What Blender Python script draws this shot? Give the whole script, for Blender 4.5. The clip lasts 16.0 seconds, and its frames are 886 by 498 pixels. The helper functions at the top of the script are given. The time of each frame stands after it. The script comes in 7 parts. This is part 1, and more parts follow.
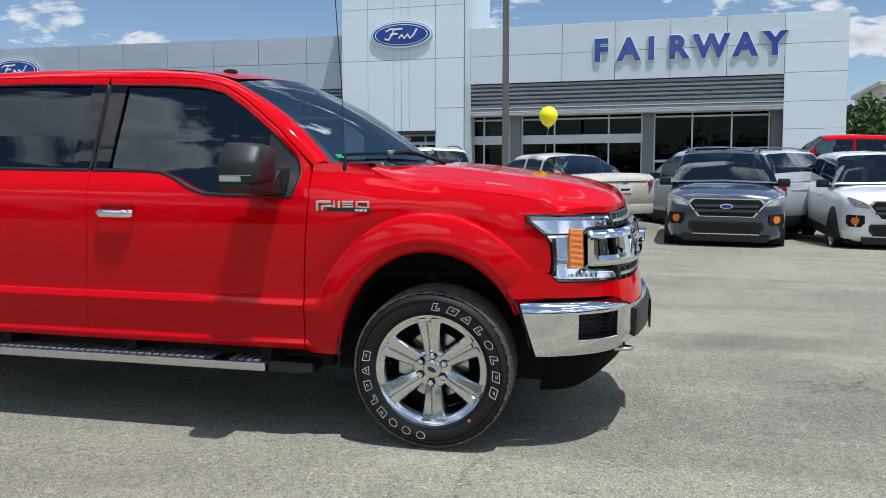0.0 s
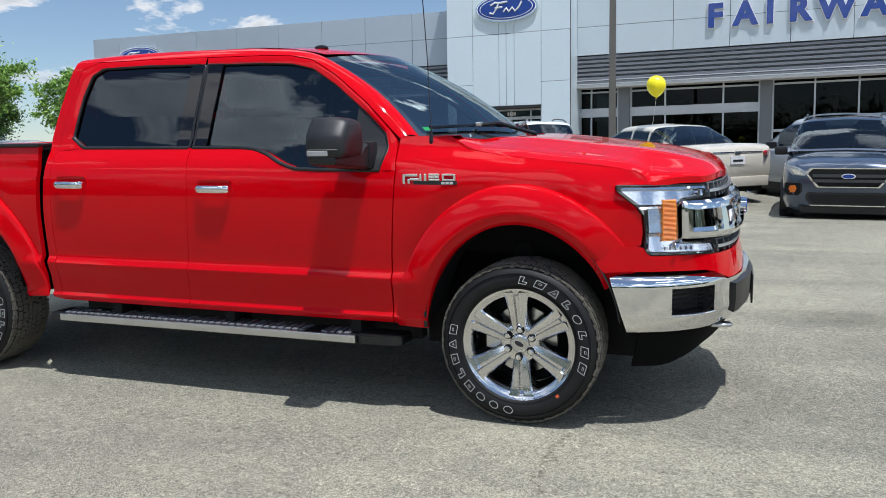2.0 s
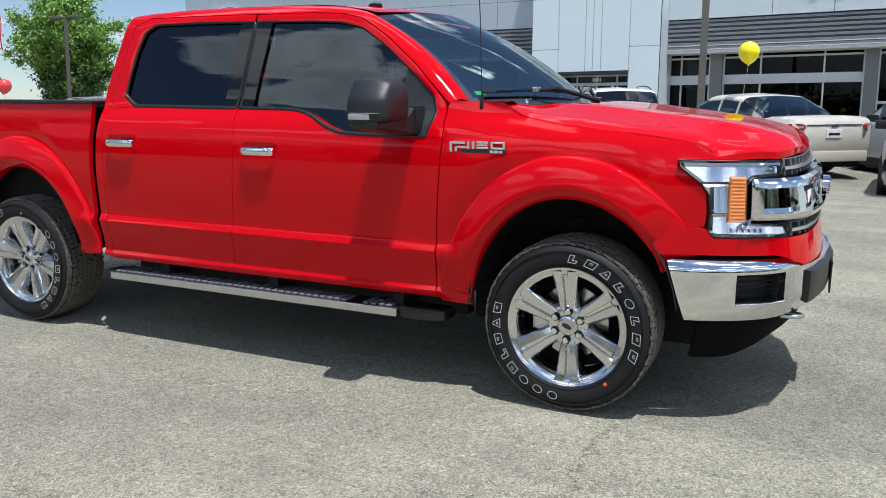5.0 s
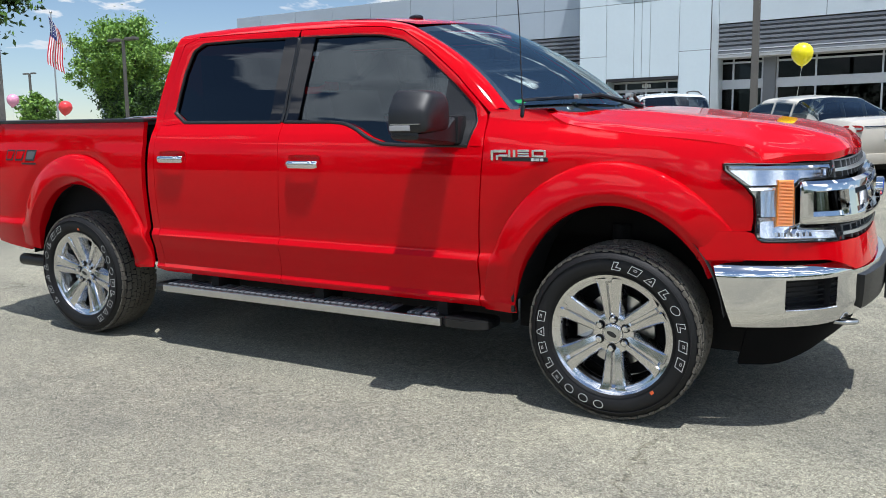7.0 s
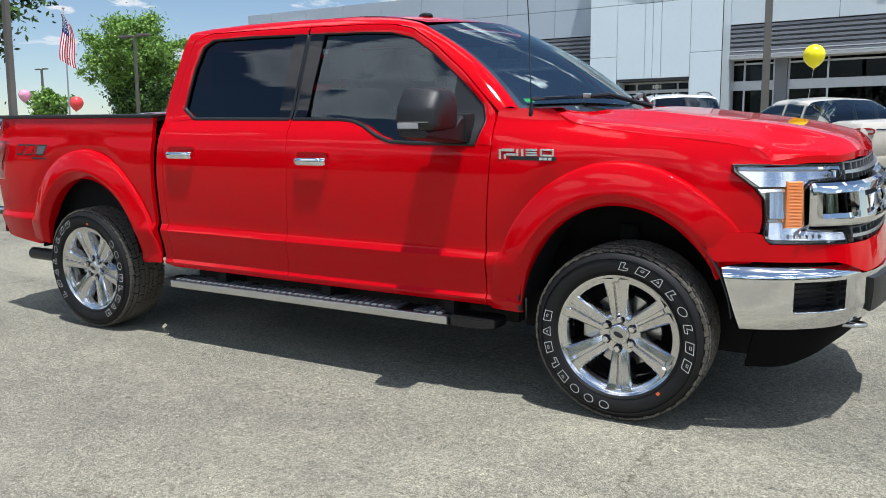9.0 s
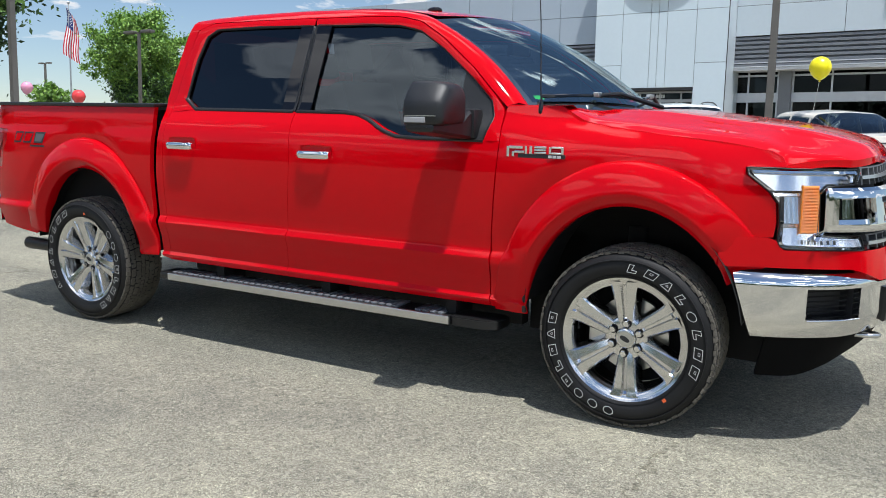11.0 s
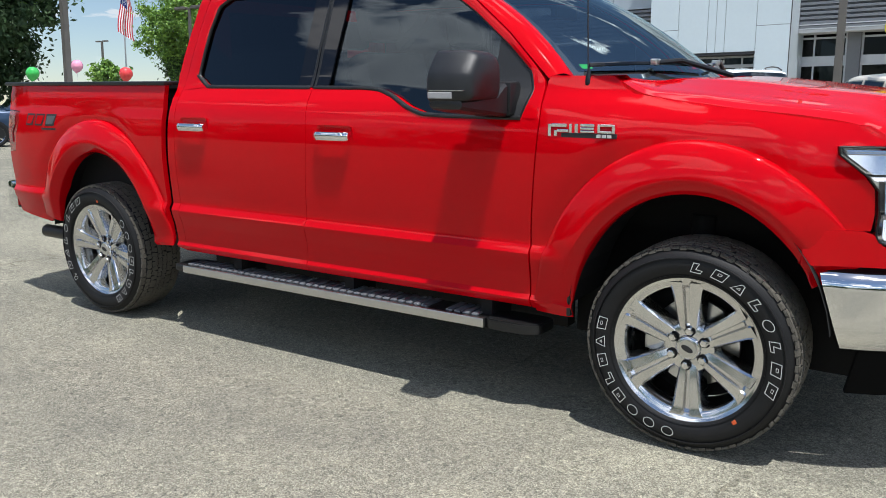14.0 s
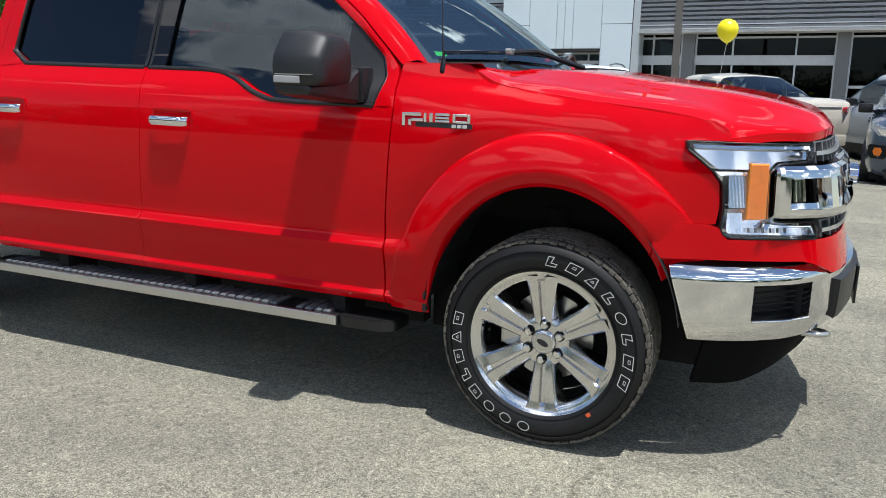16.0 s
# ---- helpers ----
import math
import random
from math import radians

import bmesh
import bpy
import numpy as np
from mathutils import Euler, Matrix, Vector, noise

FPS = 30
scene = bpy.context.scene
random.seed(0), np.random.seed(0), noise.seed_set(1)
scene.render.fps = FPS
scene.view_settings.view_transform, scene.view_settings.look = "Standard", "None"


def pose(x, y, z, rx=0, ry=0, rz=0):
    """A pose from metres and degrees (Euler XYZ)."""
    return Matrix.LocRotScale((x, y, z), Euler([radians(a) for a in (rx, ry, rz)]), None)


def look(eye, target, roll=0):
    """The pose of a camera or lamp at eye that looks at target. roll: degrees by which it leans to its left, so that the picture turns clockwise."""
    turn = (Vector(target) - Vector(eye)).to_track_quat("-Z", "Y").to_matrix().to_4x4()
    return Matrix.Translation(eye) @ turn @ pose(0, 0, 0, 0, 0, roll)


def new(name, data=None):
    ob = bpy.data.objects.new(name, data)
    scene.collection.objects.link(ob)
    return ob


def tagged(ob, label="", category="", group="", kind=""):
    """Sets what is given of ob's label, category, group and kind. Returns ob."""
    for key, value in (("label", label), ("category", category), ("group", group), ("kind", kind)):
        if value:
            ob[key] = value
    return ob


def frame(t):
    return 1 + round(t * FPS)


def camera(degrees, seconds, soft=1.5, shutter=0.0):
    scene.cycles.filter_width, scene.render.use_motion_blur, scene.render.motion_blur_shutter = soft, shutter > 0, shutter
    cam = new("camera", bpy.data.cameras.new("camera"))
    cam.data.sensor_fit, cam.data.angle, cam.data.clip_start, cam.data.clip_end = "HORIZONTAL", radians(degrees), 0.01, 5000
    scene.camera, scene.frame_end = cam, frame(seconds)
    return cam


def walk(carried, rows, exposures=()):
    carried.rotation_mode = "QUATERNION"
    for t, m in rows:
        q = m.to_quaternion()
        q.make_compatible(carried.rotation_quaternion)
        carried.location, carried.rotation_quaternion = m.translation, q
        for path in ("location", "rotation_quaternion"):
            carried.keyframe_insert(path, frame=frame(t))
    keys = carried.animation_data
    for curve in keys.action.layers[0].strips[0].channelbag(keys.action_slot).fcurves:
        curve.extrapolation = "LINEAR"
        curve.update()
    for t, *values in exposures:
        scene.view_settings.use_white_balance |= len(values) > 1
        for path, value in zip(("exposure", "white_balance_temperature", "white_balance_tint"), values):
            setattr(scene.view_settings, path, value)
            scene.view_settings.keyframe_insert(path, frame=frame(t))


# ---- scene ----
cam = camera(57.5, 16.0, soft=0.9)
PATH = [
    (0, (0.873, -3.907, 1.508), (0.466, -1.965, 1.257), 0.2),
    (0.5, (0.899, -3.9, 1.505), (0.42, -1.975, 1.255), -0.3),
    (1, (0.939, -3.881, 1.498), (0.371, -1.98, 1.246), -0.9),
    (1.5, (0.968, -3.868, 1.492), (0.354, -1.981, 1.239), -1.1),
    (2, (0.963, -3.835, 1.486), (0.301, -1.972, 1.178), -1.1),
    (2.5, (0.9, -3.733, 1.464), (0.239, -1.883, 1.09), 0.7),
    (3, (0.799, -3.652, 1.477), (0.134, -1.804, 1.096), 2.3),
    (3.5, (0.793, -3.613, 1.476), (0.101, -1.777, 1.087), 2.9),
    (4, (0.899, -3.588, 1.489), (0.123, -1.788, 1.093), 1.6),
    (4.2, (0.951, -3.575, 1.488), (0.134, -1.793, 1.088), 0.8),
    (6.5, (1.073, -3.548, 1.477), (0.206, -1.784, 1.111), -0.8),
    (7, (1.076, -3.546, 1.476), (0.122, -1.826, 1.113), -1.5),
    (7.5, (1.077, -3.547, 1.475), (0.111, -1.833, 1.117), -1.6),
    (8, (1.081, -3.553, 1.471), (0.111, -1.841, 1.111), -1.6),
    (8.5, (1.078, -3.55, 1.47), (0.109, -1.838, 1.107), -1.1),
    (9, (1.08, -3.54, 1.472), (0.108, -1.83, 1.107), -1.0),
    (11.3, (0.983, -3.449, 1.418), (0.012, -1.738, 1.061), 1.1),
    (11.5, (0.93, -3.397, 1.443), (-0.041, -1.693, 1.05), 1.5),
    (12, (0.805, -3.336, 1.465), (-0.099, -1.6, 1.054), 2.3),
    (12.5, (0.755, -3.313, 1.479), (-0.149, -1.579, 1.059), 2.0),
    (13, (0.749, -3.203, 1.459), (-0.249, -1.522, 1.038), 0.7),
    (13.5, (0.792, -3.078, 1.441), (-0.298, -1.455, 1.018), -0.1),
    (14, (0.845, -3.005, 1.431), (-0.229, -1.372, 1.009), -0.6),
    (14.5, (0.849, -2.991, 1.429), (-0.169, -1.323, 1.003), -0.4),
    (15, (0.854, -2.99, 1.438), (-0.102, -1.287, 1.01), 0.1),
    (15.5, (0.866, -2.96, 1.433), (-0.064, -1.243, 1.0), 0.0),
    (16, (0.788, -2.868, 1.416), (0.027, -1.073, 0.971), 1.3),
]
# The lot climbs about three degrees towards the building: LOT turns lot coordinates into the world.
LOT = Vector((-0.0140, 0.0524, 0.9985)).rotation_difference(Vector((0, 0, 1))).to_matrix().to_4x4()
walk(cam, [(t, LOT @ look(eye, target, roll)) for t, eye, target, roll in PATH], exposures=((0, -0.09, 6080, 10), (2, -0.02, 6100, 10), (4, 0.04, 6100, 10), (8, 0.07, 6150, 10), (16, 0.05, 6280, 10)))


# ---- light ----
SUN_WAY = LOT.to_3x3() @ Vector((-0.24, 0.17, -1.0)).normalized()      # the way the sunlight travels
sun = new("sun", bpy.data.lights.new("sun", "SUN"))
sun.data.energy, sun.data.angle, sun.data.color = 5.0, radians(0.53), (1.0, 0.975, 0.935)
sun.rotation_euler = SUN_WAY.to_track_quat("-Z", "Y").to_euler()


def build_world():
    world = bpy.data.worlds.new("sky")
    scene.world = world
    world.use_nodes = True
    nt = world.node_tree
    nt.nodes.clear()
    N, L = nt.nodes.new, nt.links.new
    out, bg, sky = N("ShaderNodeOutputWorld"), N("ShaderNodeBackground"), N("ShaderNodeTexSky")
    sky.sky_type, sky.sun_disc = "NISHITA", False
    sky.sun_elevation = math.asin(-SUN_WAY.z)
    sky.sun_rotation = math.atan2(-SUN_WAY.x, -SUN_WAY.y)
    sky.air_density, sky.dust_density, sky.ozone_density = 1.0, 0.25, 1.4
    tc, sep = N("ShaderNodeTexCoord"), N("ShaderNodeSeparateXYZ")
    L(tc.outputs["Generated"], sep.inputs[0])
    up = N("ShaderNodeMath"); up.operation = "MAXIMUM"; up.inputs[1].default_value = 0.03
    L(sep.outputs["Z"], up.inputs[0])
    lift = N("ShaderNodeMath"); lift.operation = "ADD"; lift.inputs[1].default_value = 0.16
    L(up.outputs[0], lift.inputs[0])
    px, py = N("ShaderNodeMath"), N("ShaderNodeMath")
    px.operation = py.operation = "DIVIDE"
    L(sep.outputs["X"], px.inputs[0]); L(lift.outputs[0], px.inputs[1])
    L(sep.outputs["Y"], py.inputs[0]); L(lift.outputs[0], py.inputs[1])
    com = N("ShaderNodeCombineXYZ")
    L(px.outputs[0], com.inputs[0]); L(py.outputs[0], com.inputs[1])
    com.inputs[2].default_value = 54.0
    noi = N("ShaderNodeTexNoise")
    noi.inputs["Scale"].default_value, noi.inputs["Detail"].default_value = 1.8, 9.0
    noi.inputs["Roughness"].default_value, noi.inputs["Distortion"].default_value = 0.56, 0.25
    L(com.outputs[0], noi.inputs["Vector"])
    ramp = N("ShaderNodeValToRGB")
    ramp.color_ramp.elements[0].position, ramp.color_ramp.elements[1].position = 0.543, 0.582
    L(noi.outputs["Fac"], ramp.inputs[0])
    shade = N("ShaderNodeValToRGB")
    shade.color_ramp.elements[0].position, shade.color_ramp.elements[1].position = 0.56, 0.72
    shade.color_ramp.elements[0].color, shade.color_ramp.elements[1].color = (8.4, 8.4, 8.4, 1), (3.4, 3.6, 4.0, 1)
    L(noi.outputs["Fac"], shade.inputs[0])
    mix = N("ShaderNodeMix"); mix.data_type = "RGBA"
    thin = N("ShaderNodeMapRange"); thin.interpolation_type = "SMOOTHSTEP"
    thin.inputs["From Min"].default_value, thin.inputs["From Max"].default_value = 0.03, 0.16
    L(sep.outputs["Z"], thin.inputs["Value"])
    veil = N("ShaderNodeMath"); veil.operation = "MULTIPLY"
    L(ramp.outputs["Color"], veil.inputs[0]); L(thin.outputs[0], veil.inputs[1])
    # clouds on the sun's side scatter its light forward and are much brighter
    face = N("ShaderNodeVectorMath"); face.operation = "DOT_PRODUCT"
    face.inputs[1].default_value = -SUN_WAY
    L(tc.outputs["Generated"], face.inputs[0])
    glow = N("ShaderNodeMapRange")
    glow.inputs["From Min"].default_value, glow.inputs["From Max"].default_value = 0.10, 0.90
    glow.inputs["To Min"].default_value, glow.inputs["To Max"].default_value = 1.0, 4.0
    L(face.outputs["Value"], glow.inputs["Value"])
    lit = N("ShaderNodeVectorMath"); lit.operation = "SCALE"
    L(shade.outputs[0], lit.inputs[0]); L(glow.outputs[0], lit.inputs["Scale"])
    L(veil.outputs[0], mix.inputs[0]); L(sky.outputs[0], mix.inputs[6]); L(lit.outputs[0], mix.inputs[7])
    L(mix.outputs[2], bg.inputs["Color"])
    bg.inputs["Strength"].default_value = 0.108
    L(bg.outputs[0], out.inputs[0])


build_world()

# ---- materials ----


def material(name, colour, rough=0.5, metal=0.0, coat=0.0, vary=0.06, scale=6.0, bump=0.0, bump_scale=60.0, per_object=0.0, **more):
    """A principled material with large stains, fine grain and a little relief."""
    m = bpy.data.materials.new(name)
    m.use_nodes = True
    nt = m.node_tree
    N, L = nt.nodes.new, nt.links.new
    b = nt.nodes["Principled BSDF"]
    b.inputs["Roughness"].default_value, b.inputs["Metallic"].default_value = rough, metal
    b.inputs["Coat Weight"].default_value, b.inputs["Coat Roughness"].default_value = coat, 0.03
    for key, value in more.items():
        b.inputs[key.replace("_", " ")].default_value = value
    tc = N("ShaderNodeTexCoord")
    big, fine = N("ShaderNodeTexNoise"), N("ShaderNodeTexNoise")
    big.inputs["Scale"].default_value, big.inputs["Detail"].default_value = scale, 5.0
    fine.inputs["Scale"].default_value, fine.inputs["Detail"].default_value = scale * 17, 3.0
    add = N("ShaderNodeMath"); add.operation = "ADD"
    L(tc.outputs["Object"], big.inputs["Vector"]); L(tc.outputs["Object"], fine.inputs["Vector"])
    L(big.outputs["Fac"], add.inputs[0]); L(fine.outputs["Fac"], add.inputs[1])
    fac = add.outputs[0]
    if per_object:
        info, mul, plus = N("ShaderNodeObjectInfo"), N("ShaderNodeMath"), N("ShaderNodeMath")
        mul.operation, plus.operation, mul.inputs[1].default_value = "MULTIPLY", "ADD", per_object
        L(info.outputs["Random"], mul.inputs[0]); L(mul.outputs[0], plus.inputs[0]); L(fac, plus.inputs[1])
        fac = plus.outputs[0]
    ramp = N("ShaderNodeMapRange")
    ramp.inputs["From Min"].default_value, ramp.inputs["From Max"].default_value = 0.6, 1.4 + per_object
    ramp.inputs["To Min"].default_value, ramp.inputs["To Max"].default_value = 1 - vary, 1 + vary
    L(fac, ramp.inputs["Value"])
    mul = N("ShaderNodeVectorMath"); mul.operation = "SCALE"
    mul.inputs[0].default_value = colour[:3]
    L(ramp.outputs[0], mul.inputs["Scale"]); L(mul.outputs[0], b.inputs["Base Color"])
    if bump:
        bn, n3 = N("ShaderNodeBump"), N("ShaderNodeTexNoise")
        n3.inputs["Scale"].default_value, n3.inputs["Detail"].default_value = bump_scale, 3.0
        bn.inputs["Strength"].default_value, bn.inputs["Distance"].default_value = bump, 0.004
        L(tc.outputs["Object"], n3.inputs["Vector"]); L(n3.outputs["Fac"], bn.inputs["Height"]); L(bn.outputs[0], b.inputs["Normal"])
    return m


def glass(name, tint, rough=0.0, ior=1.55, sheen=(1.0, 1.0, 1.0)):
    """Thin tinted glazing: a clear pane that mirrors by Fresnel."""
    m = bpy.data.materials.new(name)
    m.use_nodes = True
    nt = m.node_tree
    nt.nodes.clear()
    N, L = nt.nodes.new, nt.links.new
    out, mix, tr, gl, fr = N("ShaderNodeOutputMaterial"), N("ShaderNodeMixShader"), N("ShaderNodeBsdfTransparent"), N("ShaderNodeBsdfGlossy"), N("ShaderNodeFresnel")
    tr.inputs[0].default_value = (*tint, 1)
    gl.inputs["Roughness"].default_value = rough
    gl.inputs["Color"].default_value = (*sheen, 1)
    fr.inputs[0].default_value = ior
    L(fr.outputs[0], mix.inputs[0]); L(tr.outputs[0], mix.inputs[1]); L(gl.outputs[0], mix.inputs[2]); L(mix.outputs[0], out.inputs[0])
    return m


def asphalt(name):
    m = bpy.data.materials.new(name)
    m.use_nodes = True
    nt = m.node_tree
    N, L = nt.nodes.new, nt.links.new
    b = nt.nodes["Principled BSDF"]
    b.inputs["Roughness"].default_value = 0.88
    b.inputs["Specular IOR Level"].default_value = 0.25
    tc = N("ShaderNodeTexCoord")

    def noise_tex(scale, detail=4.0, rough=0.55):
        n = N("ShaderNodeTexNoise")
        n.inputs["Scale"].default_value, n.inputs["Detail"].default_value, n.inputs["Roughness"].default_value = scale, detail, rough
        L(tc.outputs["Object"], n.inputs["Vector"])
        return n

    def ramp(src, a, b2, c0, c1):
        r = N("ShaderNodeValToRGB")
        r.color_ramp.elements[0].position, r.color_ramp.elements[1].position = a, b2
        r.color_ramp.elements[0].color, r.color_ramp.elements[1].color = (*c0, 1), (*c1, 1)
        L(src, r.inputs[0])
        return r.outputs[0]

    def blend(kind, fac, a, c):
        x = N("ShaderNodeMix"); x.data_type, x.blend_type = "RGBA", kind
        if isinstance(fac, float):
            x.inputs[0].default_value = fac
        else:
            L(fac, x.inputs[0])
        L(a, x.inputs[6]); L(c, x.inputs[7])
        return x.outputs[2]

    stones = N("ShaderNodeTexVoronoi")
    stones.inputs["Scale"].default_value = 210.0
    L(tc.outputs["Object"], stones.inputs["Vector"])
    grit = noise_tex(260.0, 2.0)
    patch, worn, stain = noise_tex(0.35, 6.0, 0.6), noise_tex(2.2, 5.0), noise_tex(0.16, 4.0)
    sep = N("ShaderNodeSeparateColor"); L(stones.outputs["Color"], sep.inputs[0])
    base = ramp(sep.outputs[0], 0.0, 1.0, (0.142, 0.136, 0.106), (0.418, 0.403, 0.322))
    pale = ramp(grit.outputs["Fac"], 0.35, 0.7, (0.5, 0.5, 0.5), (1.34, 1.34, 1.34))
    col = blend("MULTIPLY", 1.0, base, pale)
    col = blend("MULTIPLY", 1.0, col, ramp(patch.outputs["Fac"], 0.3, 0.7, (0.84, 0.84, 0.85), (1.14, 1.13, 1.10)))
    col = blend("MULTIPLY", 1.0, col, ramp(worn.outputs["Fac"], 0.35, 0.65, (0.93, 0.93, 0.94), (1.06, 1.06, 1.05)))
    col = blend("MULTIPLY", 1.0, col, ramp(stain.outputs["Fac"], 0.36, 0.46, (0.74, 0.74, 0.76), (1.0, 1.0, 1.0)))
    pebble = N("ShaderNodeTexVoronoi")
    pebble.inputs["Scale"].default_value = 62.0
    L(tc.outputs["Object"], pebble.inputs["Vector"])
    psep = N("ShaderNodeSeparateColor"); L(pebble.outputs["Color"], psep.inputs[0])
    col = blend("MULTIPLY", 1.0, col, ramp(psep.outputs[1], 0.0, 0.20, (0.70, 0.70, 0.71), (1.0, 1.0, 1.0)))
    col = blend("MULTIPLY", 1.0, col, ramp(psep.outputs[2], 0.78, 1.0, (1.0, 1.0, 1.0), (1.30, 1.29, 1.26)))
    col = blend("MULTIPLY", 1.0, col, ramp(noise_tex(17.0, 4.0, 0.6).outputs["Fac"], 0.34, 0.66, (0.93, 0.93, 0.94), (1.06, 1.06, 1.05)))
    # thin wandering cracks
    warp = N("ShaderNodeMix"); warp.data_type, warp.blend_type = "RGBA", "ADD"
    warp.inputs[0].default_value = 0.9
    L(tc.outputs["Object"], warp.inputs[6]); L(noise_tex(1.1, 5.0, 0.7).outputs["Color"], warp.inputs[7])
    crack = N("ShaderNodeTexVoronoi"); crack.feature = "DISTANCE_TO_EDGE"
    crack.inputs["Scale"].default_value = 0.33
    L(warp.outputs[2], crack.inputs["Vector"])
    line = ramp(crack.outputs["Distance"], 0.0, 0.0045, (0.55, 0.53, 0.50), (1.0, 1.0, 1.0))
    some = noise_tex(0.45, 2.0)
    keep = ramp(some.outputs["Fac"], 0.46, 0.60, (1.0, 1.0, 1.0), (0.0, 0.0, 0.0))
    white = N("ShaderNodeRGB"); white.outputs[0].default_value = (1, 1, 1, 1)
    col = blend("MULTIPLY", 1.0, col, blend("MIX", keep, line, white.outputs[0]))
    # long rolled bands across the slope, a joint and an old oil patch
    sep2 = N("ShaderNodeSeparateXYZ"); L(tc.outputs["Object"], sep2.inputs[0])

    def calc(kind, a, c):
        x = N("ShaderNodeMath"); x.operation = kind
        for i, v in enumerate((a, c)):
            if isinstance(v, float):
                x.inputs[i].default_value = v
            else:
                L(v, x.inputs[i])
        return x.outputs[0]

    lane = N("ShaderNodeCombineXYZ")
    L(calc("MULTIPLY", sep2.outputs["X"], 0.22), lane.inputs[0]); L(calc("MULTIPLY", sep2.outputs["Y"], 2.1), lane.inputs[1])
    bands = noise_tex(1.0, 4.0, 0.6)
    L(lane.outputs[0], bands.inputs["Vector"])
    col = blend("MULTIPLY", 1.0, col, ramp(bands.outputs["Fac"], 0.34, 0.66, (0.86, 0.86, 0.87), (1.12, 1.11, 1.09)))
    wob = noise_tex(0.8, 4.0, 0.6).outputs["Fac"]
    away = calc("ABSOLUTE", calc("ADD", calc("SUBTRACT", sep2.outputs["Y"], 8.80), calc("MULTIPLY", wob, 0.30)), 0.0)
    col = blend("MULTIPLY", 1.0, col, ramp(away, 0.010, 0.030, (0.55, 0.54, 0.50), (1.0, 1.0, 1.0)))
    ex, ey = calc("DIVIDE", calc("SUBTRACT", sep2.outputs["X"], 2.0), 1.7), calc("DIVIDE", calc("SUBTRACT", sep2.outputs["Y"], 2.75), 0.62)
    oil = calc("ADD", calc("SQRT", calc("ADD", calc("MULTIPLY", ex, ex), calc("MULTIPLY", ey, ey)), 0.0), calc("MULTIPLY", wob, 0.7))
    col = blend("MULTIPLY", 1.0, col, ramp(oil, 0.55, 1.35, (0.66, 0.66, 0.67), (1.0, 1.0, 1.0)))
    L(col, b.inputs["Base Color"])
    bump = N("ShaderNodeBump")
    bump.inputs["Strength"].default_value, bump.inputs["Distance"].default_value = 0.7, 0.004
    L(stones.outputs["Distance"], bump.inputs["Height"]); L(bump.outputs[0], b.inputs["Normal"])
    return m


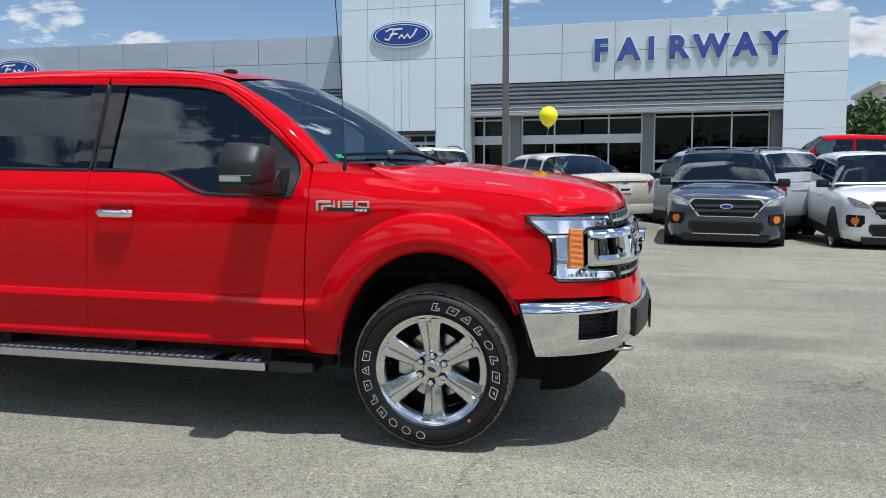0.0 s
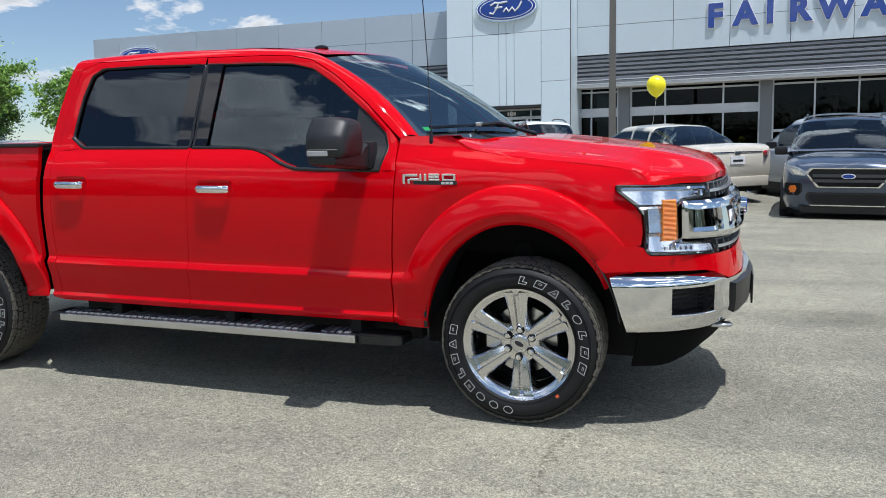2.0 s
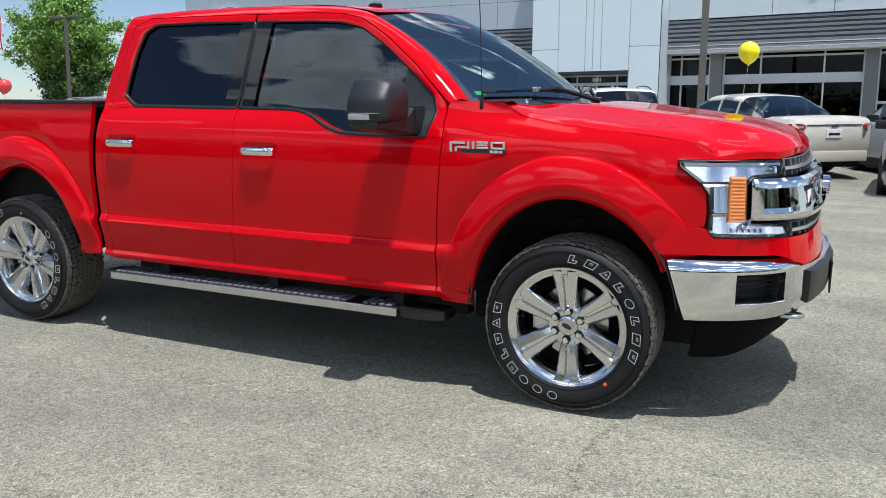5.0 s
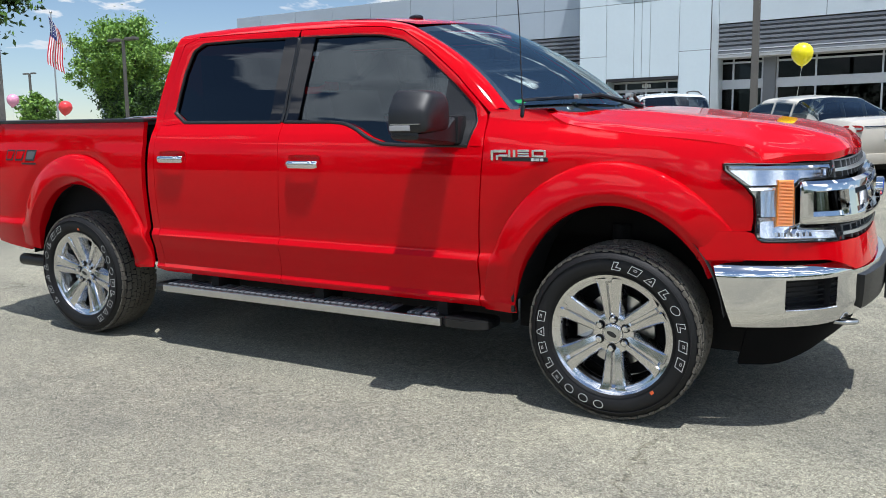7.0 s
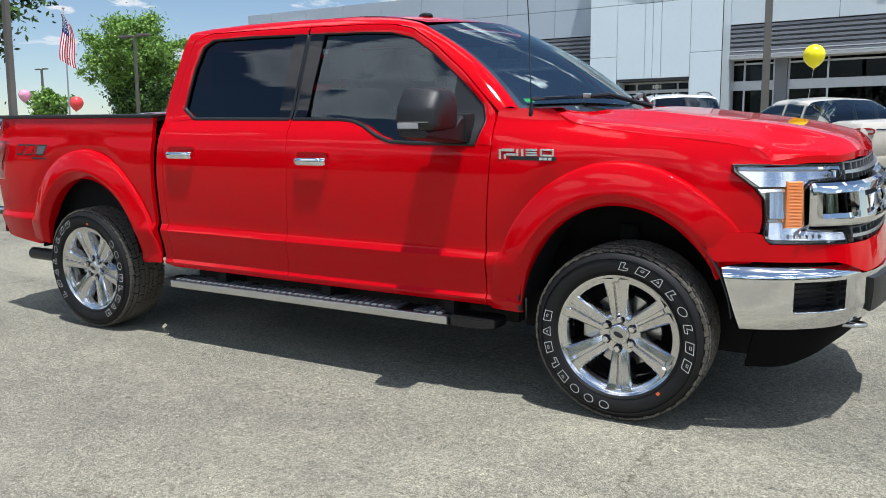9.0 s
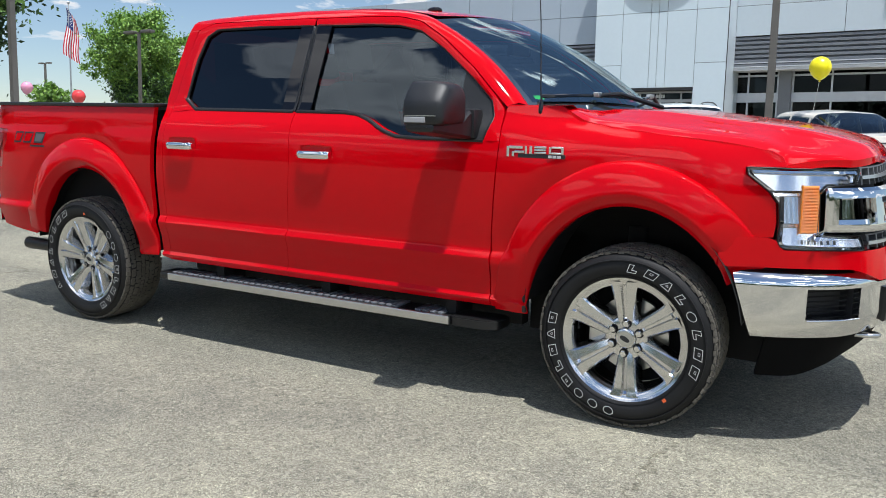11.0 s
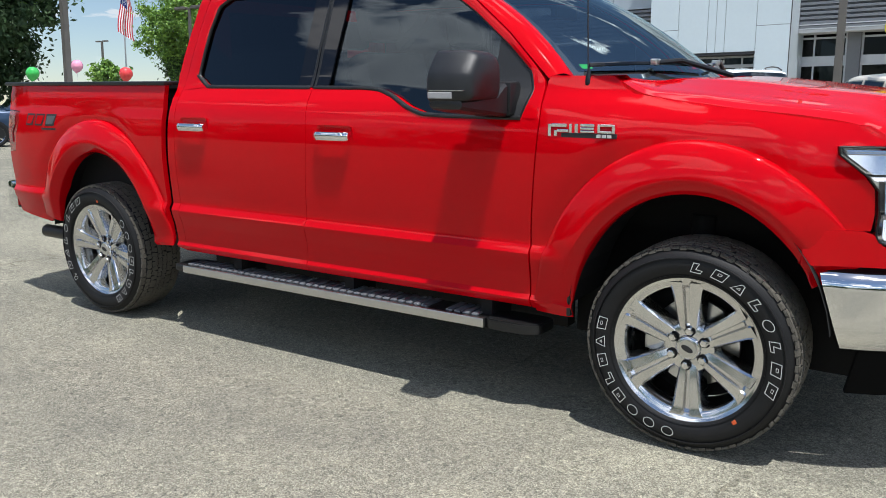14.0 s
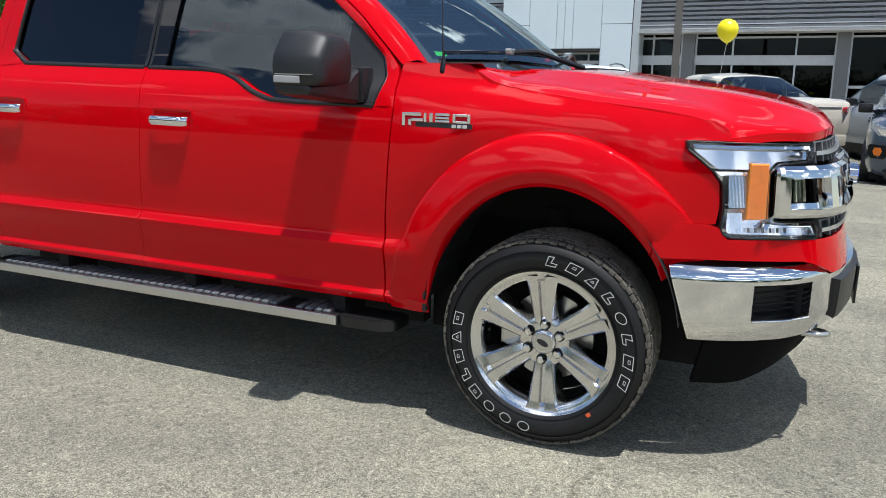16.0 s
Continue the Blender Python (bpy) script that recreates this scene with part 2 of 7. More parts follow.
M = {
    "asphalt": asphalt("asphalt"),
    "red": material("red_paint", (0.54, 0.0004, 0.0045), 0.40, coat=1.0, vary=0.02, scale=2.0, Specular_IOR_Level=0.0, Coat_IOR=1.31),
    "chrome": material("chrome", (0.78, 0.78, 0.78), 0.055, 1.0, vary=0.02, scale=3.0),
    "satin": material("satin_metal", (0.62, 0.62, 0.61), 0.28, 1.0, vary=0.04),
    "polished": material("polished_alloy", (0.70, 0.70, 0.70), 0.17, 1.0, vary=0.03),
    "rubber": material("tyre_rubber", (0.008, 0.008, 0.0085), 0.60, vary=0.3, scale=9.0, bump=0.25, bump_scale=180.0, Specular_IOR_Level=0.35),
    "dusty_rubber": material("dusty_tread_rubber", (0.115, 0.104, 0.085), 0.85, vary=0.35, scale=9.0, bump=0.3, bump_scale=160.0),
    "black": material("black_plastic", (0.009, 0.009, 0.0095), 0.40, vary=0.2, bump=0.15, bump_scale=350.0),
    "gloss_black": material("gloss_black", (0.004, 0.004, 0.006), 0.04, vary=0.1, Specular_IOR_Level=0.45),
    "dark": material("underbody_black", (0.004, 0.004, 0.004), 0.9, vary=0.3),
    "grey_plastic": material("grey_plastic", (0.10, 0.105, 0.11), 0.45, vary=0.1),
    "cloth": material("grey_seat_cloth", (0.035, 0.036, 0.040), 0.9, vary=0.15, bump=0.3, bump_scale=200.0),
    "white_ink": material("white_letters", (0.60, 0.60, 0.58), 0.6, vary=0.06),
    "ink": material("dark_ink", (0.02, 0.02, 0.022), 0.5, vary=0.05),
    "orange": material("orange_dot", (0.75, 0.12, 0.03), 0.6),
    "amber_small": material("deep_amber_lens", (0.85, 0.20, 0.010), 0.35, vary=0.15, scale=30.0),
    "amber": material("amber_lens", (0.88, 0.27, 0.0), 0.40, coat=0.15, vary=0.15, scale=40.0),
    "lamp_red": material("red_lens", (0.36, 0.006, 0.012), 0.10, coat=0.8, vary=0.1, scale=20.0),
    "lamp_silver": material("lamp_silver", (0.78, 0.80, 0.83), 0.11, 0.92, vary=0.04, scale=30.0),
    "reflector": material("lamp_reflector", (0.90, 0.91, 0.93), 0.10, 1.0, vary=0.05, scale=30.0, bump=0.25, bump_scale=26.0),
    "mirror_plastic": material("mirror_plastic", (0.011, 0.0115, 0.013), 0.46, vary=0.15, bump=0.2, bump_scale=350.0),
    "valance": material("matt_black_valance", (0.003, 0.003, 0.0032), 0.8, vary=0.2, Specular_IOR_Level=0.1),
    "grey_lens": material("grey_lamp_lens", (0.36, 0.36, 0.37), 0.2, vary=0.08),
    "sail": material("dark_grained_plastic", (0.017, 0.018, 0.020), 0.55, vary=0.12, bump=0.3, bump_scale=300.0),
    # grey raised above the dash's own colour to paint sunlit haze behind the windscreen
    "dash_grey": material("sun_washed_dash_tone", (0.10, 0.105, 0.11), 0.6, vary=0.15, bump=0.2, bump_scale=300.0),
    "cabin_trim": material("black_cabin_trim", (0.030, 0.031, 0.034), 0.7, vary=0.2),
    "step_grey": material("grey_step_tread", (0.20, 0.21, 0.225), 0.38, 0.4, vary=0.10, scale=8.0),
    "pipe": material("dull_steel_pipe", (0.06, 0.058, 0.055), 0.40, 0.8, vary=0.2),
    "lamp_maroon": material("dark_red_lens", (0.26, 0.030, 0.038), 0.15, coat=0.8, vary=0.15, scale=20.0),
    "clear": glass("clear_lens", (0.93, 0.95, 0.97)),
    "windscreen": glass("windscreen_glass", (0.66, 0.76, 0.78), ior=3.3, sheen=(0.82, 0.98, 1.0)),
    "tint": glass("tinted_glass", (0.13, 0.15, 0.17), ior=1.66, sheen=(0.80, 0.92, 1.0)),
    "privacy": glass("privacy_glass", (0.012, 0.013, 0.018), ior=1.56, sheen=(0.76, 0.88, 1.0)),
    "shopglass": glass("shop_glass", (0.10, 0.11, 0.12), ior=1.27),
    "panel_white": material("white_composite_panel", (0.63, 0.72, 0.76), 0.35, vary=0.03, scale=0.5, per_object=0.25),
    "panel_silver": material("silver_composite_panel", (0.42, 0.475, 0.53), 0.34, 0.25, vary=0.04, scale=0.5, per_object=0.25),
    "panel_grey": material("grey_composite_panel", (0.55, 0.615, 0.65), 0.36, 0.1, vary=0.03, scale=0.5, per_object=0.25),
    "ribbed": material("ribbed_grey_metal", (0.22, 0.23, 0.25), 0.4, 0.5, vary=0.08, scale=1.0),
    "ribbed_light": material("pale_metal_trim", (0.62, 0.63, 0.65), 0.35, 0.4, vary=0.05, scale=1.0),
    "joint": material("dark_joint", (0.05, 0.05, 0.055), 0.8),
    "column": material("grey_column_paint", (0.17, 0.175, 0.185), 0.6, vary=0.06),
    "frame_alu": material("pale_aluminium_frame", (0.55, 0.56, 0.58), 0.4, 0.3, vary=0.05),
    "soffit": material("soffit_paint", (0.60, 0.60, 0.60), 0.7, vary=0.05),
    # near-black colour paints the rooms behind the glass as unlit
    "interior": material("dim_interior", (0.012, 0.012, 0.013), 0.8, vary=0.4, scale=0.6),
    "blue_sign": material("blue_sign_face", (0.010, 0.045, 0.27), 0.22, coat=0.5, vary=0.04),
    "white_sign": material("white_sign_face", (0.80, 0.80, 0.80), 0.35, vary=0.03),
    "pole": material("bronze_pole_paint", (0.13, 0.12, 0.105), 0.5, 0.2, vary=0.12, scale=3.0),
    # leaf_light paints sun into upper leaves; leaf_dark is dark foliage and painted shade
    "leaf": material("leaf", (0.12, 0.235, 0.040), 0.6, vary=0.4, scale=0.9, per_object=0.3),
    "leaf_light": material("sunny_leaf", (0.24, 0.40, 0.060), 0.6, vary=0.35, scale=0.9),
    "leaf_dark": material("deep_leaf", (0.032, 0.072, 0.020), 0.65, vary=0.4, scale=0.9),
    "bark": material("bark", (0.09, 0.07, 0.055), 0.9, vary=0.3, bump=0.6, bump_scale=20.0),
    "brick": material("brown_brick", (0.20, 0.105, 0.075), 0.85, vary=0.2, scale=2.0),
    "stone": material("pale_stone_trim", (0.58, 0.56, 0.52), 0.8, vary=0.08),
    "yellow": material("yellow_balloon", (0.95, 0.80, 0.0), 0.35, coat=0.25, vary=0.02),
    "pink": material("pink_balloon", (0.80, 0.33, 0.47), 0.22, coat=0.5, vary=0.02),
    "balloon_red": material("red_balloon", (0.75, 0.05, 0.05), 0.22, coat=0.5, vary=0.02),
    "green": material("green_balloon", (0.05, 0.50, 0.09), 0.22, coat=0.5, vary=0.02),
    "flag_red": material("flag_red", (0.50, 0.02, 0.035), 0.8, vary=0.08),
    "flag_white": material("flag_white", (0.78, 0.78, 0.78), 0.8, vary=0.05),
    "flag_blue": material("flag_blue", (0.015, 0.03, 0.15), 0.8, vary=0.08),
    "steel": material("brushed_steel", (0.55, 0.55, 0.55), 0.3, 0.9, vary=0.05),
    "car_grey": material("blue_grey_car_paint", (0.058, 0.080, 0.118), 0.28, 0.35, coat=1.0, vary=0.03, scale=2.0),
    "car_silver": material("silver_car_paint", (0.42, 0.45, 0.48), 0.3, 0.3, coat=1.0, vary=0.03, scale=2.0),
    "car_gold": material("champagne_car_paint", (0.70, 0.65, 0.55), 0.3, 0.2, coat=1.0, vary=0.03, scale=2.0),
    "car_white": material("white_car_paint", (0.86, 0.86, 0.86), 0.3, coat=1.0, vary=0.02, scale=2.0),
    "car_blue": material("blue_car_paint", (0.020, 0.048, 0.10), 0.28, 0.3, coat=1.0, vary=0.03, scale=2.0),
}

# ---- helpers for building ----


def part(name, bm, mat, parent, label="", smooth=None):
    """Links a bmesh as one mesh object under a thing or a part."""
    me = bpy.data.meshes.new(name)
    bm.to_mesh(me)
    bm.free()
    me.materials.append(M[mat])
    ob = new(name, me)
    if parent is not None:
        ob.parent = parent
    if label:
        tagged(ob, label)
    if smooth is not None:
        me.shade_smooth()
        if smooth < 180:
            me.set_sharp_from_angle(angle=radians(smooth))
    return ob


def thing(name, m, label, category, group="", kind=""):
    ob = new(name)
    ob.matrix_world = m
    ob.empty_display_size = 0.1
    return tagged(ob, label, category, group, kind)


def box(bm, x0, y0, z0, x1, y1, z1, m=None):
    vs = [bm.verts.new(p) for p in ((x0, y0, z0), (x1, y0, z0), (x1, y1, z0), (x0, y1, z0), (x0, y0, z1), (x1, y0, z1), (x1, y1, z1), (x0, y1, z1))]
    for f in ((3, 2, 1, 0), (4, 5, 6, 7), (0, 1, 5, 4), (1, 2, 6, 5), (2, 3, 7, 6), (3, 0, 4, 7)):
        bm.faces.new([vs[i] for i in f])
    if m is not None:
        bmesh.ops.transform(bm, matrix=m, verts=vs)
    return vs


def boxed(*args, bevel=0.0, m=None, seg=2):
    bm = bmesh.new()
    box(bm, *args, m=m)
    if bevel:
        bmesh.ops.bevel(bm, geom=bm.edges[:], offset=bevel, segments=seg, affect="EDGES", profile=0.6)
    return bm


def lathe(bm, profile, n=48, m=None, cap=False):
    """Turns (radius, y) points round the y axis."""
    rings = []
    for r, y in profile:
        rings.append([bm.verts.new((r * math.cos(2 * math.pi * k / n), y, r * math.sin(2 * math.pi * k / n))) for k in range(n)])
    for a, b in zip(rings, rings[1:]):
        for k in range(n):
            bm.faces.new((a[k], a[(k + 1) % n], b[(k + 1) % n], b[k]))
    if cap:
        bm.faces.new(rings[0][::-1])
        bm.faces.new(rings[-1])
    vs = [v for r in rings for v in r]
    if m is not None:
        bmesh.ops.transform(bm, matrix=m, verts=vs)
    return vs


def tube(bm, points, radius, n=8, taper=1.0):
    """A round rod along points."""
    rings, count = [], len(points)
    pts = [Vector(p) for p in points]
    for i, p in enumerate(pts):
        d = (pts[min(i + 1, count - 1)] - pts[max(i - 1, 0)]).normalized()
        a = d.orthogonal().normalized()
        b = d.cross(a)
        r = radius * (1 + (taper - 1) * i / max(1, count - 1))
        rings.append((a, b, r, p))
    a0 = rings[0][0]
    made = []
    for a, b, r, p in rings:
        d = a.cross(b)
        a = (a0 - d * a0.dot(d)).normalized()
        a0, b = a, d.cross(a)
        made.append([bm.verts.new(p + r * (math.cos(2 * math.pi * k / n) * a + math.sin(2 * math.pi * k / n) * b)) for k in range(n)])
    for u, w in zip(made, made[1:]):
        for k in range(n):
            bm.faces.new((u[k], u[(k + 1) % n], w[(k + 1) % n], w[k]))
    bm.faces.new(made[0][::-1])
    bm.faces.new(made[-1])


def prism(bm, outline, y0, y1, m=None):
    """A flat plate with an outline in x and z, from y0 to y1."""
    a = [bm.verts.new((x, y0, z)) for x, z in outline]
    b = [bm.verts.new((x, y1, z)) for x, z in outline]
    n = len(outline)
    fa, fb = bm.faces.new(a), bm.faces.new(b[::-1])
    for k in range(n):
        bm.faces.new((a[(k + 1) % n], a[k], b[k], b[(k + 1) % n]))
    bmesh.ops.recalc_face_normals(bm, faces=bm.faces[:])
    if m is not None:
        bmesh.ops.transform(bm, matrix=m, verts=a + b)
    return a + b


def lettering(name, text, size, mat, parent, m, depth=0.004, label="", bevel=0.0, offset=0.0, spacing=1.0):
    """Raised lettering as a mesh; its face looks along -y of the pose m."""
    cu = bpy.data.curves.new(name, "FONT")
    cu.body, cu.size, cu.extrude, cu.bevel_depth, cu.offset = text, size, depth / 2, bevel, offset
    cu.align_x, cu.align_y, cu.space_character, cu.resolution_u = "CENTER", "CENTER", spacing, 3
    tmp = new(name, cu)
    me = bpy.data.meshes.new_from_object(tmp)
    bpy.data.objects.remove(tmp)
    me.transform(m @ pose(0, 0, 0, 90))
    me.materials.clear()
    me.materials.append(M[mat])
    ob = new(name, me)
    if parent is not None:
        ob.parent = parent
    if label:
        tagged(ob, label)
    return ob


def lot(x, y, z=0.0, turn=0.0):
    """A pose on the sloping lot."""
    return LOT @ pose(x, y, z + surface(x, y), 0, 0, turn)

# ---- ground ----


def ease(v):
    v = max(0.0, min(1.0, v))
    return v * v * (3 - 2 * v)


def surface(x, y):
    """How far the lot sinks under its main plane, at a spot in lot coordinates."""
    dip = (-0.028 + 0.0027 * max(-4.0, min(0.0, x))) * (1 - ease((math.hypot(max(0.0, abs(x + 1.8) - 2.5), y - 0.95) - 2.5) / 3.5))
    dip += 0.13 * (1 - ease((math.hypot(x + 0.6, y - 15.0) - 2.4) / 1.2))
    return dip - 0.30 * ease((y - 8.0) / 6.0) * (1 - ease((y - 17.5) / 6.0)) - 0.40 * ease((-6.0 - x) / 16.0)


def ground_height(x, y):
    n = LOT.to_3x3() @ Vector((0, 0, 1))
    cx, cy = max(-16.0, min(16.0, x)), max(-30.0, min(35.0, y))
    return -(n.x * cx + n.y * cy) / n.z + surface(x, y)


def build_ground():
    def marks(lo, hi, far):
        return [-far, -900, -400, -200, -110, -70] + list(np.arange(lo, hi + 0.1, 1.25)) + [70, 110, 200, 400, 900, far]
    xs, ys = marks(-50, 50, 2500), marks(-45, 50, 2500)
    bm = bmesh.new()
    grid = [[bm.verts.new((x, y, ground_height(x, y))) for y in ys] for x in xs]
    for i in range(len(xs) - 1):
        for j in range(len(ys) - 1):
            bm.faces.new((grid[i][j], grid[i + 1][j], grid[i + 1][j + 1], grid[i][j + 1]))
    ob = part("ground", bm, "asphalt", None, smooth=180)
    tagged(ob, "weathered pale grey asphalt lot with aggregate and stains", "asphalt", kind="structure")


build_ground()

# ---- the dealership building ----
FRONT = pose(0, 0, 0, 0, 0, -3.0)
FLOOR = 1.70


def panel_field(owner, columns, rows, depth, mat, gap=0.02, thick=0.04, skip=()):
    """Composite panels between the joint lines, each a piece of its own, over a dark backing."""
    bm = boxed(columns[0], depth + thick, rows[0], columns[-1], depth + thick + 0.12, rows[-1])
    back = part("wall_backing", bm, "joint", owner)
    for i in range(len(columns) - 1):
        for j in range(len(rows) - 1):
            if (i, j) in skip:
                continue
            part("panel", boxed(columns[i] + gap / 2, depth, rows[j] + gap / 2, columns[i + 1] - gap / 2, depth + thick + 0.03, rows[j + 1] - gap / 2, bevel=0.006, seg=1), mat, owner)
    return back


def oval_sign(owner, x, y, z, w, h):
    """A blue oval sign with a chrome rim, a white line and a plain white script-like wave."""
    sign = thing("oval_sign", FRONT, "blue oval sign with white rim and pale script shape", "sign")
    def disc(name, kw, kh, y0, y1, mat):
        bm = bmesh.new()
        prism(bm, [(x + kw * math.cos(a), z + kh * math.sin(a)) for a in np.linspace(0, 2 * math.pi, 64, endpoint=False)], y0, y1)
        return part(name, bm, mat, sign, smooth=40)
    disc("rim", w / 2, h / 2, y - 0.12, y, "chrome")
    disc("border", w / 2 * 0.965, h / 2 * 0.93, y - 0.13, y - 0.1, "white_sign")
    disc("field", w / 2 * 0.93, h / 2 * 0.86, y - 0.14, y - 0.1, "blue_sign")
    disc("line", w / 2 * 0.86, h / 2 * 0.76, y - 0.145, y - 0.1, "white_sign")
    disc("face", w / 2 * 0.835, h / 2 * 0.71, y - 0.15, y - 0.1, "blue_sign")
    # the script is drawn as plain flowing strokes
    strokes = [
        [(-0.62, 0.30), (-0.45, 0.50), (-0.20, 0.46), (0.06, 0.52)],
        [(-0.30, 0.48), (-0.36, 0.05), (-0.52, -0.44), (-0.66, -0.34)],
        [(-0.44, 0.04), (-0.14, 0.08)],
        [(-0.10, -0.34), (0.02, -0.02), (0.12, -0.34), (0.26, 0.0), (0.36, -0.34), (0.52, -0.02), (0.64, 0.46)],
    ]
    for line in strokes:
        bm = bmesh.new()
        tube(bm, [(x + a * w * 0.40, y - 0.152, z + b * h * 0.42) for a, b in line], 0.042 * h / 1.2, 6)
        part("stroke", bm, "white_sign", sign)
    return sign


def build_building():
    b = thing("dealership_building", FRONT, "white and silver panelled car dealership with dark glazed storefront", "building")
    # tower
    xs = [-13.74, -12.42, -11.11, -10.75, -10.36, -9.06, -7.70]
    D = 33.0
    panel_field(b, xs, [4.12, 7.47, 9.9, 12.4], D, "panel_white", skip={(0, 0), (5, 0)})
    for i in (0, 5):
        panel_field(b, xs[i:i + 2], [1.3, 2.9, 5.17, 7.47], D, "panel_white")
    for name, x0, x1 in (("tower_side", -13.74, -13.60), ("tower_side", -7.84, -7.70)):
        part(name, boxed(x0, D + 0.16, 1.3, x1, D + 6, 12.4), "panel_grey", b)
    for x0, x1 in ((-12.46, -12.36), (-9.12, -9.02)):
        part("jamb", boxed(x0, D + 0.16, 1.3, x1, D + 1.0, 4.12), "panel_white", b)
    part("tower_roof", boxed(-13.74, D + 0.2, 12.3, -7.70, D + 6, 12.4), "panel_grey", b)
    part("lintel", boxed(-12.42, D + 0.02, 4.02, -9.06, D + 1.0, 4.12), "joint", b)
    # entrance doors in the recess
    E0 = D + 0.9
    door = part("entrance", boxed(-12.42, E0 + 0.06, FLOOR, -9.06, E0 + 0.09, 4.02), "shopglass", b, "dark glazed double entrance doors")
    for x in (-12.40, -11.75, -10.80, -9.82, -9.12):
        part("mullion", boxed(x - 0.035, E0, FLOOR, x + 0.035, E0 + 0.14, 4.02), "frame_alu", door)
    for z0, z1 in ((3.52, 3.66), (3.94, 4.02), (FLOOR, FLOOR + 0.14)):
        part("transom", boxed(-12.42, E0 - 0.004, z0, -9.06, E0 + 0.13, z1), "frame_alu", door)
    for x in (-11.55, -10.02):
        part("stile", boxed(x - 0.06, E0 - 0.008, FLOOR, x + 0.06, E0 + 0.12, 3.52), "frame_alu", door)
    for k in range(4):
        part("number_bar", boxed(-10.98 + k * 0.11, E0 - 0.02, 3.72, -10.90 + k * 0.11, E0 + 0.0, 3.88), "white_sign", door)
    # right wing: fascia with panels
    W = 34.4
    cols = [-7.70, -6.03, -3.33, -0.92, 1.53, 3.95, 6.34]
    panel_field(b, cols, [6.39, 7.70, 9.03], W, "panel_grey")
    panel_field(b, [6.34, 8.89], [1.2, 2.8, 4.01, 5.21, 6.45, 7.70, 9.03], W - 0.003, "panel_white")
    part("wing_side", boxed(8.75, W + 0.16, 1.2, 8.89, W + 14, 9.03), "panel_white", b)
    part("pier_side", boxed(6.34, W + 0.16, 1.2, 6.46, W + 1.6, 6.39), "column", b)
    part("wing_roof", boxed(-7.70, W + 0.16, 8.80, 8.75, W + 14, 8.95), "panel_grey", b)
    # ribbed band over the storefront
    n = 7
    for k in range(n):
        z0 = 5.02 + (6.39 - 5.02) * k / n
        z1 = 5.02 + (6.39 - 5.02) * (k + 1) / n
        bm = bmesh.new()
        y = W + 0.12
        prism(bm, [(0, z0), (0, z0 + 0.02), (-0.09, z0 + 0.05), (-0.09, z1 - 0.05), (0, z1)], -7.70, 6.34, m=pose(0, y, 0, 0, 0, 0) @ Matrix(((0, 1, 0, 0), (1, 0, 0, 0), (0, 0, 1, 0), (0, 0, 0, 1))))
        part("rib", bm, "ribbed", b)
    for z in (5.03, 5.20):
        part("bright_strip", boxed(-7.70, W - 0.075, z, 6.34, W - 0.045, z + 0.045), "ribbed_light", b)
    part("fascia_base", boxed(-7.70, W - 0.05, 4.90, 6.34, W + 1.2, 5.02), "soffit", b)
    # storefront, set back
    S = W + 0.9
    k = (S + 3.8) / (W + 3.8) * 0.94
    def sx(v):
        return 0.9 + (v - 0.9) * k
    def sz(v):
        return 1.5 + (v - 1.5) * k
    glassz = part("storefront", boxed(sx(-8.9), S + 0.10, FLOOR - 0.3, 6.34, S + 0.13, 4.95), "shopglass", b, "dark reflecting storefront glazing")
    for v in (-8.6, -7.53, -6.22, -5.57, -3.94, -1.28, 0.30, 0.90, 2.65, 4.44, 6.10):
        part("mullion", boxed(sx(v) - 0.035, S, FLOOR - 0.3, sx(v) + 0.035, S + 0.16, 4.95), "frame_alu", glassz)
    for v0, v1 in ((-8.9, -6.14), (-5.61, 0.34)):
        part("spandrel", boxed(sx(v0), S - 0.01, sz(3.65), sx(v1), S + 0.15, sz(4.08)), "frame_alu", glassz)
    part("transom", boxed(sx(0.86), S - 0.01, sz(2.68), sx(6.16), S + 0.15, sz(2.80)), "frame_alu", glassz)
    part("head_frame", boxed(sx(-8.9), S - 0.012, 4.70, 6.34, S + 0.15, 4.78), "frame_alu", glassz)
    for v0, v1 in ((-6.14, -5.61), (0.34, 0.86), (6.16, 6.75)):
        part("column", boxed(sx(v0), S - 0.25, FLOOR - 0.4, sx(v1), S + 0.3, 4.92), "column", b)
    # showroom surfaces painted near-black to stand in for an unlit room
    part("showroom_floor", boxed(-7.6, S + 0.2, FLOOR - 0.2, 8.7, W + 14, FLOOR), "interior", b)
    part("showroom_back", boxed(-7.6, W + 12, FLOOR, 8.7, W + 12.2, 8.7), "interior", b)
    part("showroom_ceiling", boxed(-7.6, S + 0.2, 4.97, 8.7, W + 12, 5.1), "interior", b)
    # left wing
    LW = thing("dealership_wing", FRONT @ pose(-13.6, W, 0, 0, 0, 3.4), "grey panelled low wing of the dealership", "building")
    cols = [-22.6, -20.75, -18.1, -15.45, -12.85, -10.25, -7.65, -5.15, -2.55, 0.0]
    panel_field(LW, cols, [6.39, 7.70, 9.03], 0.0, "panel_silver")
    for k in range(7):
        z0, z1 = 5.02 + 1.37 * k / 7, 5.02 + 1.37 * (k + 1) / 7
        bm = bmesh.new()
        prism(bm, [(0, z0), (0, z0 + 0.02), (-0.09, z0 + 0.05), (-0.09, z1 - 0.05), (0, z1)], -22.6, 0.0, m=pose(0, 0.12, 0) @ Matrix(((0, 1, 0, 0), (1, 0, 0, 0), (0, 0, 1, 0), (0, 0, 0, 1))))
        part("rib", bm, "ribbed", LW)
